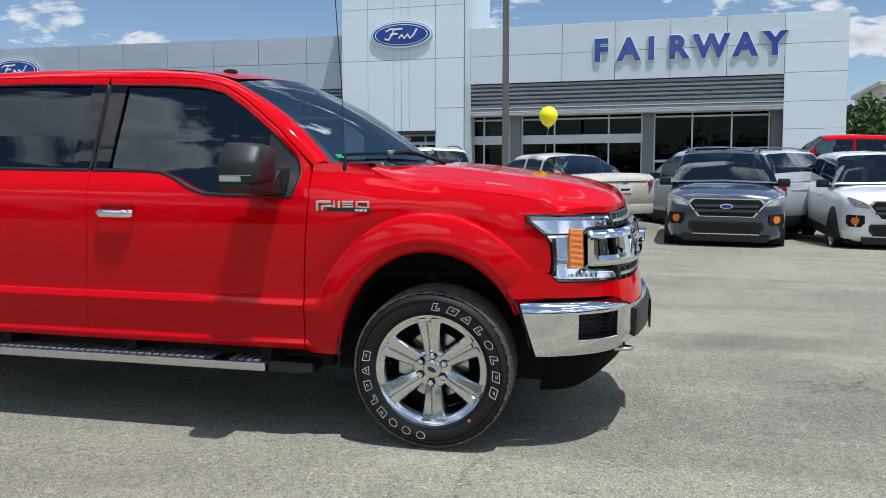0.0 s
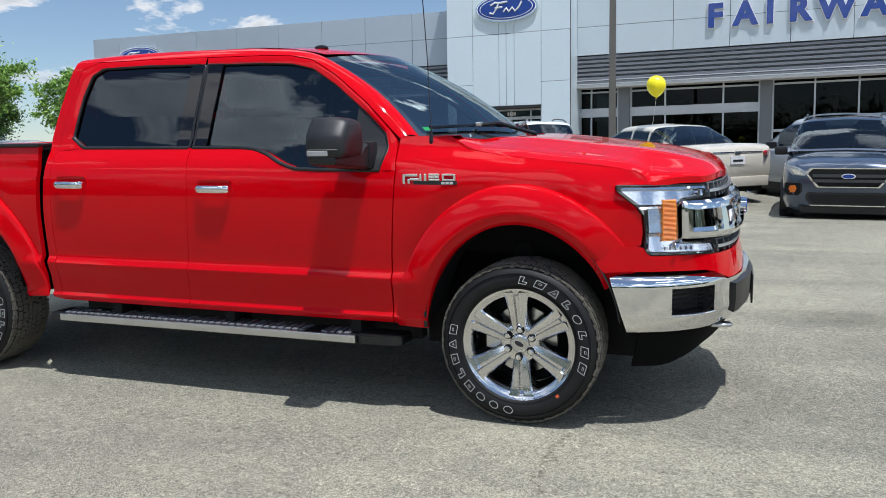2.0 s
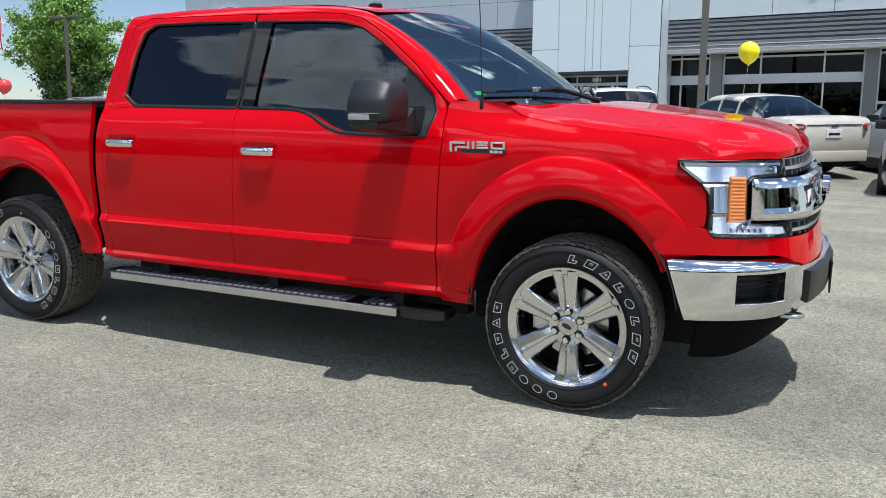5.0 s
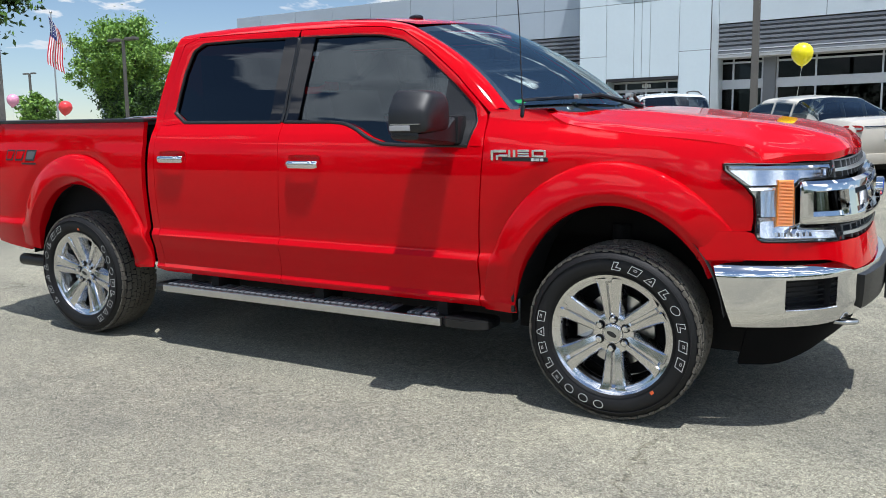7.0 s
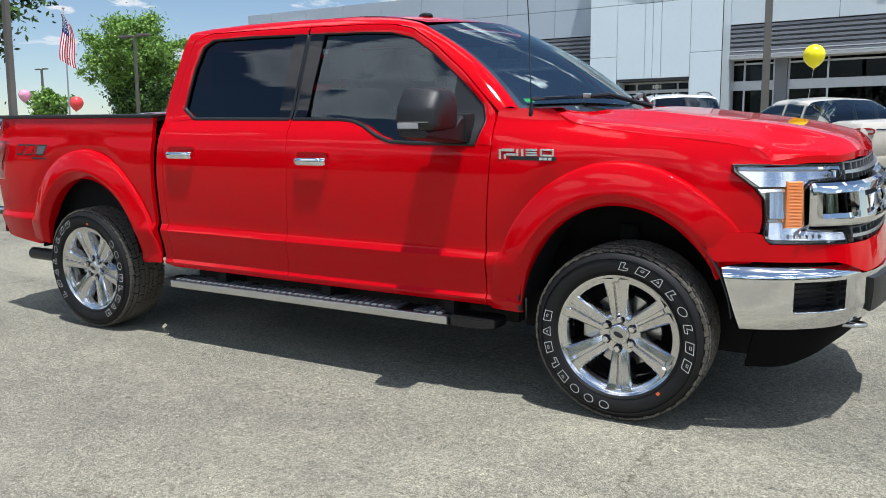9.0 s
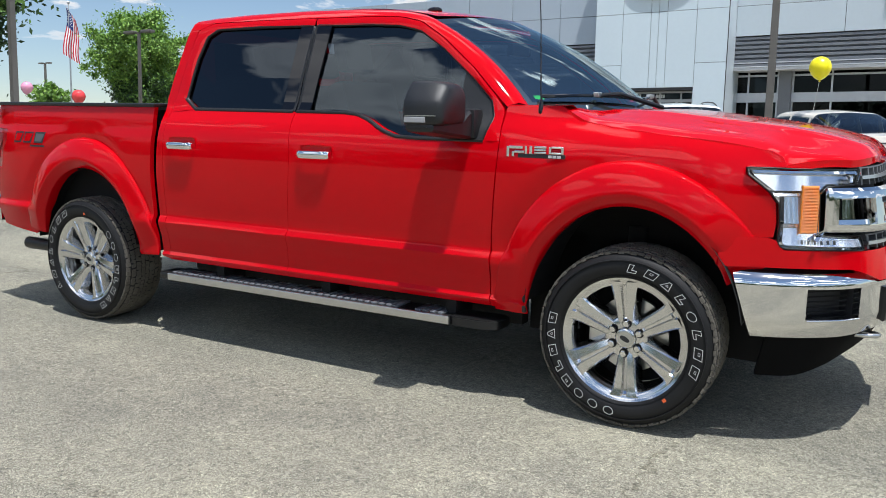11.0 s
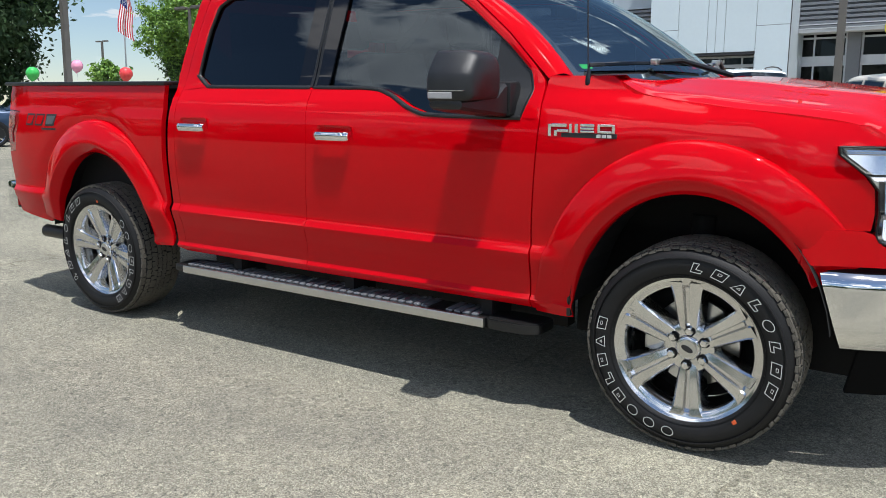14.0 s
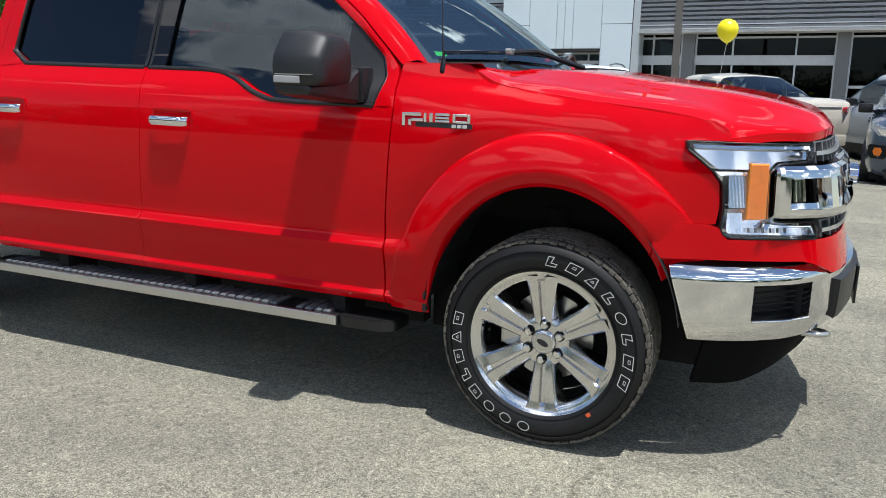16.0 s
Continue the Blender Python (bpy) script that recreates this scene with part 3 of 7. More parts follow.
    part("wing_wall", boxed(-22.6, 0.9, 1.2, 0.0, 1.1, 5.02), "shopglass", LW)
    # near-black sheet paints the wing's room as unlit
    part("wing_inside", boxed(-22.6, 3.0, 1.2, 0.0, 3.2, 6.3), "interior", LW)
    part("wing_end", boxed(-22.6, 0.16, 1.2, -22.46, 12, 9.03), "panel_silver", LW)
    part("wing_roof", boxed(-22.46, 0.16, 8.85, 0.0, 12, 8.97), "panel_silver", LW)
    part("wing_soffit", boxed(-22.46, 0.0, 4.92, 0.0, 3.0, 5.02), "soffit", LW)
    # signs
    oval_sign(None, -10.70, D, 8.62, 3.02, 1.26)
    s2 = oval_sign(None, 0, 0, 0, 3.0, 1.2)
    s2.matrix_world = FRONT @ pose(-13.6, W, 0, 0, 0, 3.4) @ pose(-19.3, 0, 7.84)
    for ch, x in zip("FAIRWAY", (-1.55, -0.30, 0.70, 1.85, 3.28, 4.70, 5.92)):
        sign = thing("letter_sign", FRONT, "raised blue channel letter with white edge", "sign letter", "letters on the fascia")
        lettering("return", ch, 1.36, "white_sign", sign, pose(x, W - 0.045, 7.62 + 0.07), 0.06, offset=0.098)
        lettering("face", ch, 1.36, "blue_sign", sign, pose(x, W - 0.085, 7.62 + 0.07), 0.03, offset=0.062)


build_building()

# ---- the red pickup ----
YC = 0.95                                     # the truck's middle line
SECT_Z = (0.40, 0.445, 0.485, 0.505, 0.60, 0.672, 0.690, 0.728, 0.85, 1.00, 1.10, 1.20, 1.26, 1.31, 1.37, 1.42, 1.56, 1.70, 1.84, 1.885, 1.91)
SECT_W = (0.925, 0.940, 0.968, 0.956, 0.966, 0.986, 0.989, 0.969, 0.977, 0.982, 0.980, 0.971, 0.957, 0.935, 0.893, 0.872, 0.838, 0.800, 0.762, 0.742, 0.715)


def curve_through(xs, ys):
    """A smooth curve through points that never overshoots them."""
    xs, ys = np.array(xs, float), np.array(ys, float)
    h, d = np.diff(xs), np.diff(ys) / np.diff(xs)
    m = np.zeros(len(xs))
    m[0], m[-1] = d[0], d[-1]
    for i in range(1, len(xs) - 1):
        if d[i - 1] * d[i] > 0:
            w1, w2 = 2 * h[i] + h[i - 1], h[i] + 2 * h[i - 1]
            m[i] = (w1 + w2) / (w1 / d[i - 1] + w2 / d[i])

    def at(x):
        x = min(max(x, xs[0]), xs[-1])
        i = int(min(max(np.searchsorted(xs, x) - 1, 0), len(h) - 1))
        t = (x - xs[i]) / h[i]
        return float(ys[i] * (1 + 2 * t) * (1 - t) ** 2 + h[i] * m[i] * t * (1 - t) ** 2 + ys[i + 1] * t * t * (3 - 2 * t) + h[i] * m[i + 1] * t * t * (t - 1))
    return at


CAB_SIDE = curve_through(SECT_Z, SECT_W)
BED_SIDE = curve_through(SECT_Z[:13] + (1.31, 1.40), SECT_W[:13] + (0.952, 0.938))
WING_SIDE = curve_through(SECT_Z[:9] + (1.00, 1.08, 1.15, 1.20, 1.25, 1.285, 1.315, 1.36, 1.44), SECT_W[:9] + (0.982, 0.980, 0.970, 0.955, 0.928, 0.900, 0.868, 0.856, 0.845))
WING_SEAM = curve_through((-0.35, 0.0, 0.5, 0.6), (1.360, 1.312, 1.250, 1.200))
WING_NOSE = curve_through((0.10, 0.20, 0.30, 0.40, 0.457, 0.60, 0.72), (0.0, 0.003, 0.014, 0.042, 0.066, 0.112, 0.17))


def groove(x, z, cx):
    """How far the body tucks in towards the crisp outer line of a wheel arch."""
    if z < 0.55:
        return 0.0
    r = math.hypot((x - cx) / 0.650, (z - 0.42) / 0.765)
    fade = min(1.0, (z - 0.55) / 0.25) * min(1.0, max(0.0, (0.42 - (x - cx)) / 0.25))
    return 0.018 * fade * max(0.0, min(1.0, (1.15 - r) / 0.15)) ** 1.6


def w_cab(x, z):
    return CAB_SIDE(z)


def w_bed(x, z):
    return BED_SIDE(z) - 0.035 * max(0.0, (-4.35 - x) / 0.31) ** 2 - groove(x, z, -3.65)


def w_fender(x, z):
    zz = z + (1.315 - WING_SEAM(x)) * ease((z - 0.92) / 0.26)
    w = WING_SIDE(zz)
    q = float(np.interp(x, (0.0, 0.45, 0.61), (1.0, 0.50, 0.25)))
    w = min(w, 0.984) if zz < 0.98 else 0.982 - (0.982 - min(w, 0.982)) * (q + (1 - q) * (1 - ease((zz - 0.98) / 0.12)))
    k = ease((-0.30 - x) / 0.32) if z > 1.05 else 0.0
    return (w - WING_NOSE(x)) * (1 - k) + w_cab(x, z) * k - groove(x, z, -0.01)


def skin(name, outline, mat, owner, wfun, step=0.05, side=-1, off=0.0, thick=0.03, label="", fine=None):
    """A panel of the body side: an outline in x and z, cut into small cells, bent to the section and given returned edges."""
    bm = bmesh.new()
    bm.faces.new([bm.verts.new((x, 0, z)) for x, z in outline])
    xs, zs = [p[0] for p in outline], [p[1] for p in outline]
    cuts = [((x, 0, 0), (1, 0, 0)) for x in np.arange(min(xs) + step, max(xs), step)]
    levels = sorted(set([round(float(v), 3) for v in np.arange(min(zs) + step, max(zs), step)] + [z for z in (fine or SECT_Z) if min(zs) + 0.004 < z < max(zs) - 0.004]))
    cuts += [((0, 0, z), (0, 0, 1)) for z in levels]
    for co, no in cuts:
        bmesh.ops.bisect_plane(bm, geom=bm.verts[:] + bm.edges[:] + bm.faces[:], plane_co=co, plane_no=no, dist=1e-5)
    for v in bm.verts:
        v.co.y = YC + side * (wfun(v.co.x, v.co.z) + off)
    bmesh.ops.triangulate(bm, faces=[f for f in bm.faces if len(f.verts) > 4])
    bmesh.ops.recalc_face_normals(bm, faces=bm.faces[:])
    if sum(f.normal.y * f.calc_area() for f in bm.faces) * side < 0:
        bmesh.ops.reverse_faces(bm, faces=bm.faces[:])
    rim = [e for e in bm.edges if e.is_boundary]
    made = bmesh.ops.extrude_edge_only(bm, edges=rim)["geom"]
    for v in made:
        if isinstance(v, bmesh.types.BMVert):
            v.co.y -= side * thick
    return part(name, bm, mat, owner, label, smooth=26)


def arch_ring(owner, cx, a0, a1, wfun, side):
    """The raised ring round a wheel opening: a crisp outer step, a broad slope and a rolled lip."""
    bm = bmesh.new()
    angles = list(np.linspace(radians(a0), radians(a1), 96))
    rows = []
    for k, lift, full in ((-0.01, -0.004, 0.0), (0.012, 0.013, 0.0), (0.03, 0.017, 0.02), (0.10, 0.020, 0.12), (0.22, 0.020, 0.30), (0.40, 0.019, 0.58), (0.58, 0.016, 0.84), (0.68, 0.014, 0.96), (0.72, 0.012, 1.0), (0.80, 0.004, 0.96), (0.90, -0.007, 0.88), (0.965, -0.016, 0.82), (0.99, -0.021, 0.80), (1.0, -0.028, 0.78), (1.0, -0.085, 0.78)):
        rx, rz = 0.650 + (0.480 - 0.650) * k, 0.765 + (0.568 - 0.765) * k
        row = []
        for a in angles:
            x, z = cx + rx * math.cos(a), 0.42 + rz * math.sin(a)
            if math.sin(a) < 0:
                x, z = cx + math.copysign(rx, math.cos(a)), 0.42 + rz * math.sin(a)
            low = min(1.0, max(0.15, (z - 0.44) / 0.30))
            if a1 < a0:
                low *= ease(max(0.10, (math.degrees(a) - a1) / 26.0))
            base = wfun(x, z)
            target = base + (lift + 0.55 * groove(x, z, cx)) * low + (max(0.0, 1.012 - (0.984 - wfun(x, 0.95) - groove(x, 0.95, cx)) - base) * full) * low
            row.append((x, YC + side * target, z))
        rows.append(row)
    loft(bm, rows[0], rows[-1], rows[1:-1])
    bmesh.ops.recalc_face_normals(bm, faces=bm.faces[:])
    return part("wheel_arch", bm, "red", owner, smooth=32)


def loft(bm, a, b, mid=None):
    """A strip between two point rows of the same length, by way of middle rows."""
    rows = [a] + (mid or []) + [b]
    vs = [[bm.verts.new(p) for p in row] for row in rows]
    for r0, r1 in zip(vs, vs[1:]):
        for i in range(len(r0) - 1):
            bm.faces.new((r0[i], r0[i + 1], r1[i + 1], r1[i]))
    return vs


def resample(points, n):
    p = np.array(points, float)
    d = np.r_[0, np.cumsum(np.linalg.norm(np.diff(p, axis=0), axis=1))]
    t = np.linspace(0, d[-1], n)
    return [tuple(float(np.interp(v, d, p[:, k])) for k in range(p.shape[1])) for v in t]


def rounded(points, n=4, keep=0.25):
    """Cuts the corners of a closed outline."""
    for _ in range(n):
        out = []
        for a, b in zip(points, points[1:] + points[:1]):
            out += [(a[0] + (b[0] - a[0]) * keep, a[1] + (b[1] - a[1]) * keep), (b[0] - (b[0] - a[0]) * keep, b[1] - (b[1] - a[1]) * keep)]
        points = out
    return points


def frame_strip(name, outer, inner, mat, owner, side, n=60, depth=0.035, off=0.0):
    """The painted frame between a door's edge and its window opening, with a return into the opening."""
    a = [(x, YC + side * (w_cab(x, z) + off), z) for x, z in resample(outer, n)]
    b = [(x, YC + side * (w_cab(x, z) + off), z) for x, z in resample(inner, n)]
    m = [tuple((np.array(p) + np.array(q)) / 2 + np.array((0, side * 0.004, 0))) for p, q in zip(a, b)]
    a2 = [(x, y - side * 0.03, z) for x, y, z in a]
    b2 = [(x, y - side * depth, z) for x, y, z in b]
    bm = bmesh.new()
    loft(bm, a2, b2, [a, m, b])
    bmesh.ops.recalc_face_normals(bm, faces=bm.faces[:])
    return part(name, bm, mat, owner, smooth=30)


# window and door lines in x and z
FRONT_OPEN = [(-0.735, 1.252), (-0.708, 1.36), (-0.735, 1.445), (-0.845, 1.548), (-1.04, 1.700), (-1.19, 1.795), (-1.325, 1.827), (-1.5, 1.838), (-1.876, 1.846), (-1.925, 1.375)]
FRONT_OUT = [(-0.650, 1.252), (-0.662, 1.400), (-0.716, 1.462), (-0.860, 1.602), (-1.060, 1.757), (-1.200, 1.840), (-1.330, 1.867), (-1.5, 1.877), (-1.880, 1.882), (-1.932, 1.375)]
REAR_OPEN = [(-1.950, 1.375), (-1.890, 1.846), (-2.30, 1.852), (-2.62, 1.850), (-2.70, 1.808), (-2.752, 1.68), (-2.800, 1.440), (-2.705, 1.380)]
REAR_OUT = [(-1.938, 1.375), (-1.886, 1.884), (-2.30, 1.888), (-2.66, 1.886), (-2.775, 1.850), (-2.825, 1.70), (-2.885, 1.44), (-2.898, 1.36)]
BELT_FRONT = [(-0.735, 1.252), (-1.10, 1.254), (-1.24, 1.260), (-1.33, 1.290), (-1.42, 1.335), (-1.51, 1.364), (-1.60, 1.372), (-1.925, 1.375)]


def w_glass(x, z):
    """The flat lean of the side glass, carried straight on below the belt line."""
    return w_cab(x, z) if z > 1.42 else 0.872 + (1.42 - z) * 0.245


def glazing(name, outline, mat, owner, side, inset=0.02, label=""):
    ob = skin(name, outline, mat, owner, w_glass, 0.09, side, -inset, 0.006, label)
    ob.visible_shadow = False
    return ob


def wind_base(y):
    return -0.575 + 0.37 * (1 - ((y - YC) / 0.80) ** 2)


def wind_top(y):
    return -1.205 + 0.15 * (1 - ((y - YC) / 0.645) ** 2)


def wind(v, k):
    """A point of the windscreen: v from its foot (0) to its head (1), k across from side to side (-1 to 1)."""
    yb, yt = YC + k * 0.80, YC + k * 0.645
    x = (1 - v) * wind_base(yb) + v * wind_top(yt)
    zb, zt = 1.398 + 0.012 * (k * k), 1.905 - 0.040 * k * k
    bow = math.sin(math.pi * v)
    return (x + 0.035 * bow, (1 - v) * yb + v * yt, (1 - v) * zb + v * zt + 0.030 * bow)


# plan of the nose, from the wheel arch to the middle
NOSE = [(0.36, -0.005), (0.457, 0.034), (0.60, 0.080), (0.70, 0.128), (0.78, 0.180), (0.85, 0.250), (0.895, 0.36), (0.925, 0.52), (0.942, 0.72), (0.948, 0.95)]
BUMP = [(0.440, -0.012), (0.53, -0.008), (0.62, 0.018), (0.74, 0.072), (0.86, 0.160), (0.955, 0.285), (1.02, 0.45), (1.07, 0.70), (1.085, 0.95)]


class Plan:
    """A curve in plan with arc length; finds the length by x or by y."""

    def __init__(self, pts):
        p = np.array(pts, float)
        d = np.r_[0, np.cumsum(np.linalg.norm(np.diff(p, axis=0), axis=1))]
        t = np.linspace(0, d[-1], 160)
        q = np.c_[np.interp(t, d, p[:, 0]), np.interp(t, d, p[:, 1])]
        for _ in range(40):
            q[1:-1] = 0.25 * q[:-2] + 0.5 * q[1:-1] + 0.25 * q[2:]
        self.p, self.d = q, np.r_[0, np.cumsum(np.linalg.norm(np.diff(q, axis=0), axis=1))]
        self.end = float(self.d[-1])

    def by_x(self, x):
        return float(np.interp(x, self.p[:, 0], self.d))

    def by_y(self, y):
        return float(np.interp(y, self.p[:, 1], self.d))

    def at(self, s):
        """Place and outward direction; past the middle it is mirrored."""
        far = s > self.end
        s = 2 * self.end - s if far else s
        x, y = (float(np.interp(s, self.d, self.p[:, k])) for k in (0, 1))
        e = 0.004
        dx, dy = (float(np.interp(min(s + e, self.end), self.d, self.p[:, k]) - np.interp(max(s - e, 0), self.d, self.p[:, k])) for k in (0, 1))
        l = math.hypot(dx, dy)
        nx, ny = dy / l, -dx / l
        return (x, 2 * YC - y, nx, -ny) if far else (x, y, nx, ny)


nose, bump = Plan(NOSE), Plan(BUMP)


def on_nose(s, z, off=0.0):
    x, y, nx, ny = nose.at(s)
    o = off + 0.085 * (1.19 - z) / 0.39 * nx * nx
    return (x + nx * o, y + ny * o, z)


def on_bumper(s, z, off=0.0):
    x, y, nx, ny = bump.at(s)
    tuck = -0.05 * max(0.0, (0.56 - z) / 0.10) ** 2 - 0.03 * max(0.0, (z - 0.70) / 0.045) ** 2
    return (x + nx * (off + tuck), y + ny * (off + tuck), z)


def wrap(name, ss, zs, place, mat, owner, thick=0.02, skip=None, label="", smooth=30, off=0.0, zmap=None):
    """A grid over a wrapped surface, with holes where skip says so and returned edges."""
    bm = bmesh.new()
    grid = [[bm.verts.new(place(s, zmap(s, z) if zmap else z, off)) for z in zs] for s in ss]
    for i in range(len(ss) - 1):
        for j in range(len(zs) - 1):
            if skip and skip(0.5 * (ss[i] + ss[i + 1]), 0.5 * (zs[j] + zs[j + 1])):
                continue
            bm.faces.new((grid[i][j], grid[i + 1][j], grid[i + 1][j + 1], grid[i][j + 1]))
    bmesh.ops.delete(bm, geom=[v for v in bm.verts if not v.link_faces], context="VERTS")
    bm.normal_update()
    nrm = {v: v.normal.copy() for v in bm.verts}
    rim = [e for e in bm.edges if e.is_boundary]
    orig = {v.co.to_tuple(6): v for e in rim for v in e.verts}
    made = [v for v in bmesh.ops.extrude_edge_only(bm, edges=rim)["geom"] if isinstance(v, bmesh.types.BMVert)]
    mid = Vector((-0.6, YC, 0.8))
    for v in made:
        n = nrm[orig[v.co.to_tuple(6)]]
        if n.dot(v.co - mid) < 0:
            n = -n
        v.co -= n * thick
    bmesh.ops.recalc_face_normals(bm, faces=bm.faces[:])
    return part(name, bm, mat, owner, label, smooth=smooth)


def plate(name, outline, place, mat, owner, off=0.0, thick=0.01, step=0.03, label="", both=True):
    """An outline in arc length and height laid on a wrapped surface, on one side or on both."""
    for flip in (False, True) if both else (False,):
        bm = bmesh.new()
        bm.faces.new([bm.verts.new((s, 0, z)) for s, z in outline])
        ss = [p[0] for p in outline]
        for s in np.arange(min(ss) + step, max(ss), step):
            bmesh.ops.bisect_plane(bm, geom=bm.verts[:] + bm.edges[:] + bm.faces[:], plane_co=(s, 0, 0), plane_no=(1, 0, 0), dist=1e-5)
        flat = {v: (v.co.x, v.co.z) for v in bm.verts}
        for v, (s, z) in flat.items():
            v.co = place(s, z, off)
        rim = [e for e in bm.edges if e.is_boundary]
        at = {v.co.to_tuple(6): flat[v] for v in bm.verts}
        for v in bmesh.ops.extrude_edge_only(bm, edges=rim)["geom"]:
            if isinstance(v, bmesh.types.BMVert):
                s, z = at[v.co.to_tuple(6)]
                v.co = place(s, z, off - thick)
        bmesh.ops.triangulate(bm, faces=[f for f in bm.faces if len(f.verts) > 4])
        if flip:
            for v in bm.verts:
                v.co.y = 2 * YC - v.co.y
        bmesh.ops.recalc_face_normals(bm, faces=bm.faces[:])
        made = part(name, bm, mat, owner, label, smooth=35)
        made.visible_shadow = mat != "clear"


HOOD_MID = curve_through((-0.4, -0.1, 0.35, 0.63, 0.80, 0.89, 0.935, 0.96), (1.412, 1.408, 1.366, 1.330, 1.292, 1.263, 1.236, 1.205))
HOOD_EDGE = curve_through((-0.36, -0.25, 0.0, 0.5, 0.60, 0.70, 0.96), (1.408, 1.352, 1.313, 1.252, 1.190, 1.186, 1.184))
HOOD_RISE = curve_through((0.0, 0.40, 0.55, 0.66, 0.80, 0.91, 1.0), (1.0, 0.998, 0.955, 0.76, 0.49, 0.29, 0.0))


def hood_z(x, y, half):
    t = min(1.0, abs(y - YC) / half)
    return HOOD_EDGE(x) + (HOOD_MID(x) - HOOD_EDGE(x)) * HOOD_RISE(t)


def build_wheel(x, side, turn=0.0, spin=0.0):
    """A six-spoke alloy wheel with a white-lettered all-terrain tyre."""
    wheel = new("wheel")
    flip = Matrix.Diagonal((1, 1 if side < 0 else -1, 1, 1))
    base = Matrix.Translation((x, YC + side * 0.95, 0.386 if x == 0.0 else 0.377)) @ flip @ Matrix.Diagonal((1.014, 1, 1.014, 1))
    R = 0.408

    def add(name, bm, mat, owner, label="", smooth=None):
        bmesh.ops.transform(bm, matrix=base, verts=bm.verts[:])
        if side > 0:
            bmesh.ops.reverse_faces(bm, faces=bm.faces[:])
        return part(name, bm, mat, owner, label, smooth)

    bm = bmesh.new()
    lathe(bm, [(0.268, -0.020), (0.284, -0.040), (0.300, -0.050), (0.325, -0.058), (0.350, -0.056), (0.372, -0.046), (0.390, -0.028), (0.400, -0.010), (0.402, 0.02),
               (0.402, 0.215), (0.388, 0.245), (0.35, 0.270), (0.28, 0.245)], 96)
    tyre = add("tyre", bm, "rubber", None, "black all-terrain tyre with white outlined letters", 50)
    tyre.parent = wheel
    # tread blocks: staggered rows of uneven, close-set lugs
    rng = random.Random(7)
    bm = bmesh.new()
    n = 84
    for k in range(n):
        a = 360 * k / n
        for y0, y1, shift, r1 in ((-0.030, -0.004, 0.0, R - 0.007), (0.000, 0.030, 0.4, R - 0.002), (0.036, 0.072, 0.1, R), (0.078, 0.104, 0.6, R), (0.110, 0.136, 0.2, R), (0.142, 0.180, 0.7, R), (0.186, 0.214, 0.3, R - 0.002), (0.218, 0.245, 0.0, R - 0.006)):
            m = pose(0, 0, 0, 0, a + (shift + rng.uniform(-0.10, 0.10)) * 360 / n, 0) @ pose(0, 0.5 * (y0 + y1), 0, 0, 0, rng.choice((-14, 8, 16)))
            half, w = rng.uniform(0.0112, 0.0142), 0.5 * (y1 - y0)
            box(bm, -half, -w, 0.390, half, w, r1 - rng.uniform(0.0, 0.002), m=m)
    tagged(add("tread", bm, "dusty_rubber", tyre, "dusty tread blocks"), kind="stuff")
    # shoulder lugs reaching down the sidewall
    bm = bmesh.new()
    for k in range(n):
        m = pose(0, 0, 0, 0, 360 * k / n + rng.uniform(-0.4, 0.4), 0)
        half = rng.uniform(0.010, 0.0135)
        box(bm, -half, -0.0345 - rng.uniform(0, 0.002), 0.387 if k % 2 else 0.391, half, -0.020, R - 0.011, m=m)
    tagged(add("shoulder_lug", bm, "dusty_rubber", tyre), kind="stuff")
    # raised rings on the sidewall
    for r in (0.292, 0.362):
        bm = bmesh.new()
        lathe(bm, [(r - 0.002, -0.050), (r - 0.002, -0.060 if r > 0.3 else -0.0485), (r + 0.002, -0.0595 if r > 0.3 else -0.0510), (r + 0.002, -0.045)], 72)
        add("sidewall_ring", bm, "rubber", tyre)
    # outlined marks along two arcs, drawn as plain open shapes
    def mark(kind, w, h):
        if kind == 0:
            pts = [(-w, -h), (w, -h), (w, h), (-w, h)]
        elif kind == 1:
            pts = [(-w, -h), (w, -h), (0.25 * w, h), (-0.25 * w, h)]
        elif kind == 2:
            pts = [(w * math.cos(q) * 0.95, h * math.sin(q)) for q in np.linspace(0, 2 * math.pi, 14, endpoint=False)]
        else:
            pts = [(-w, -h), (w * 0.9, -h), (w, -0.3 * h), (-0.1 * w, -0.2 * h), (0.05 * w, h), (-w, h)]
        return pts

    def rubbed(bm, pts, l, place):
        n = len(pts)
        rim = [[], []]
        for i, p in enumerate(pts):
            a, b = np.array(p) - np.array(pts[i - 1]), np.array(pts[(i + 1) % n]) - np.array(p)
            a, b = a / np.linalg.norm(a), b / np.linalg.norm(b)
            q = np.array((-a[1] - b[1], a[0] + b[0]))
            q = q / max(0.5, float(q @ q) / 2)
            rim[0].append(bm.verts.new(place(*p)))
            rim[1].append(bm.verts.new(place(*(np.array(p) + q * l))))
        for i in range(n):
            k = (i + 1) % n
            bm.faces.new((rim[0][i], rim[0][k], rim[1][k], rim[1][i]))

    def letter_bars(a0, a1, kinds, r0, r1, lean):
        for k, kind in enumerate(kinds):
            a = a0 + (a1 - a0) * k / (len(kinds) - 1)
            h, rc = (r1 - r0) / 2, (r0 + r1) / 2
            w = 0.0255 if kind != 3 else 0.022
            m = pose(0, 0, 0, 0, 90 - a - turn, 0)
            place = lambda u, v: m @ Vector(((u + lean * v) * (rc + v) / rc, -0.0604, rc + v))
            bm = bmesh.new()
            rubbed(bm, mark(kind, w, h), 0.0030, place)
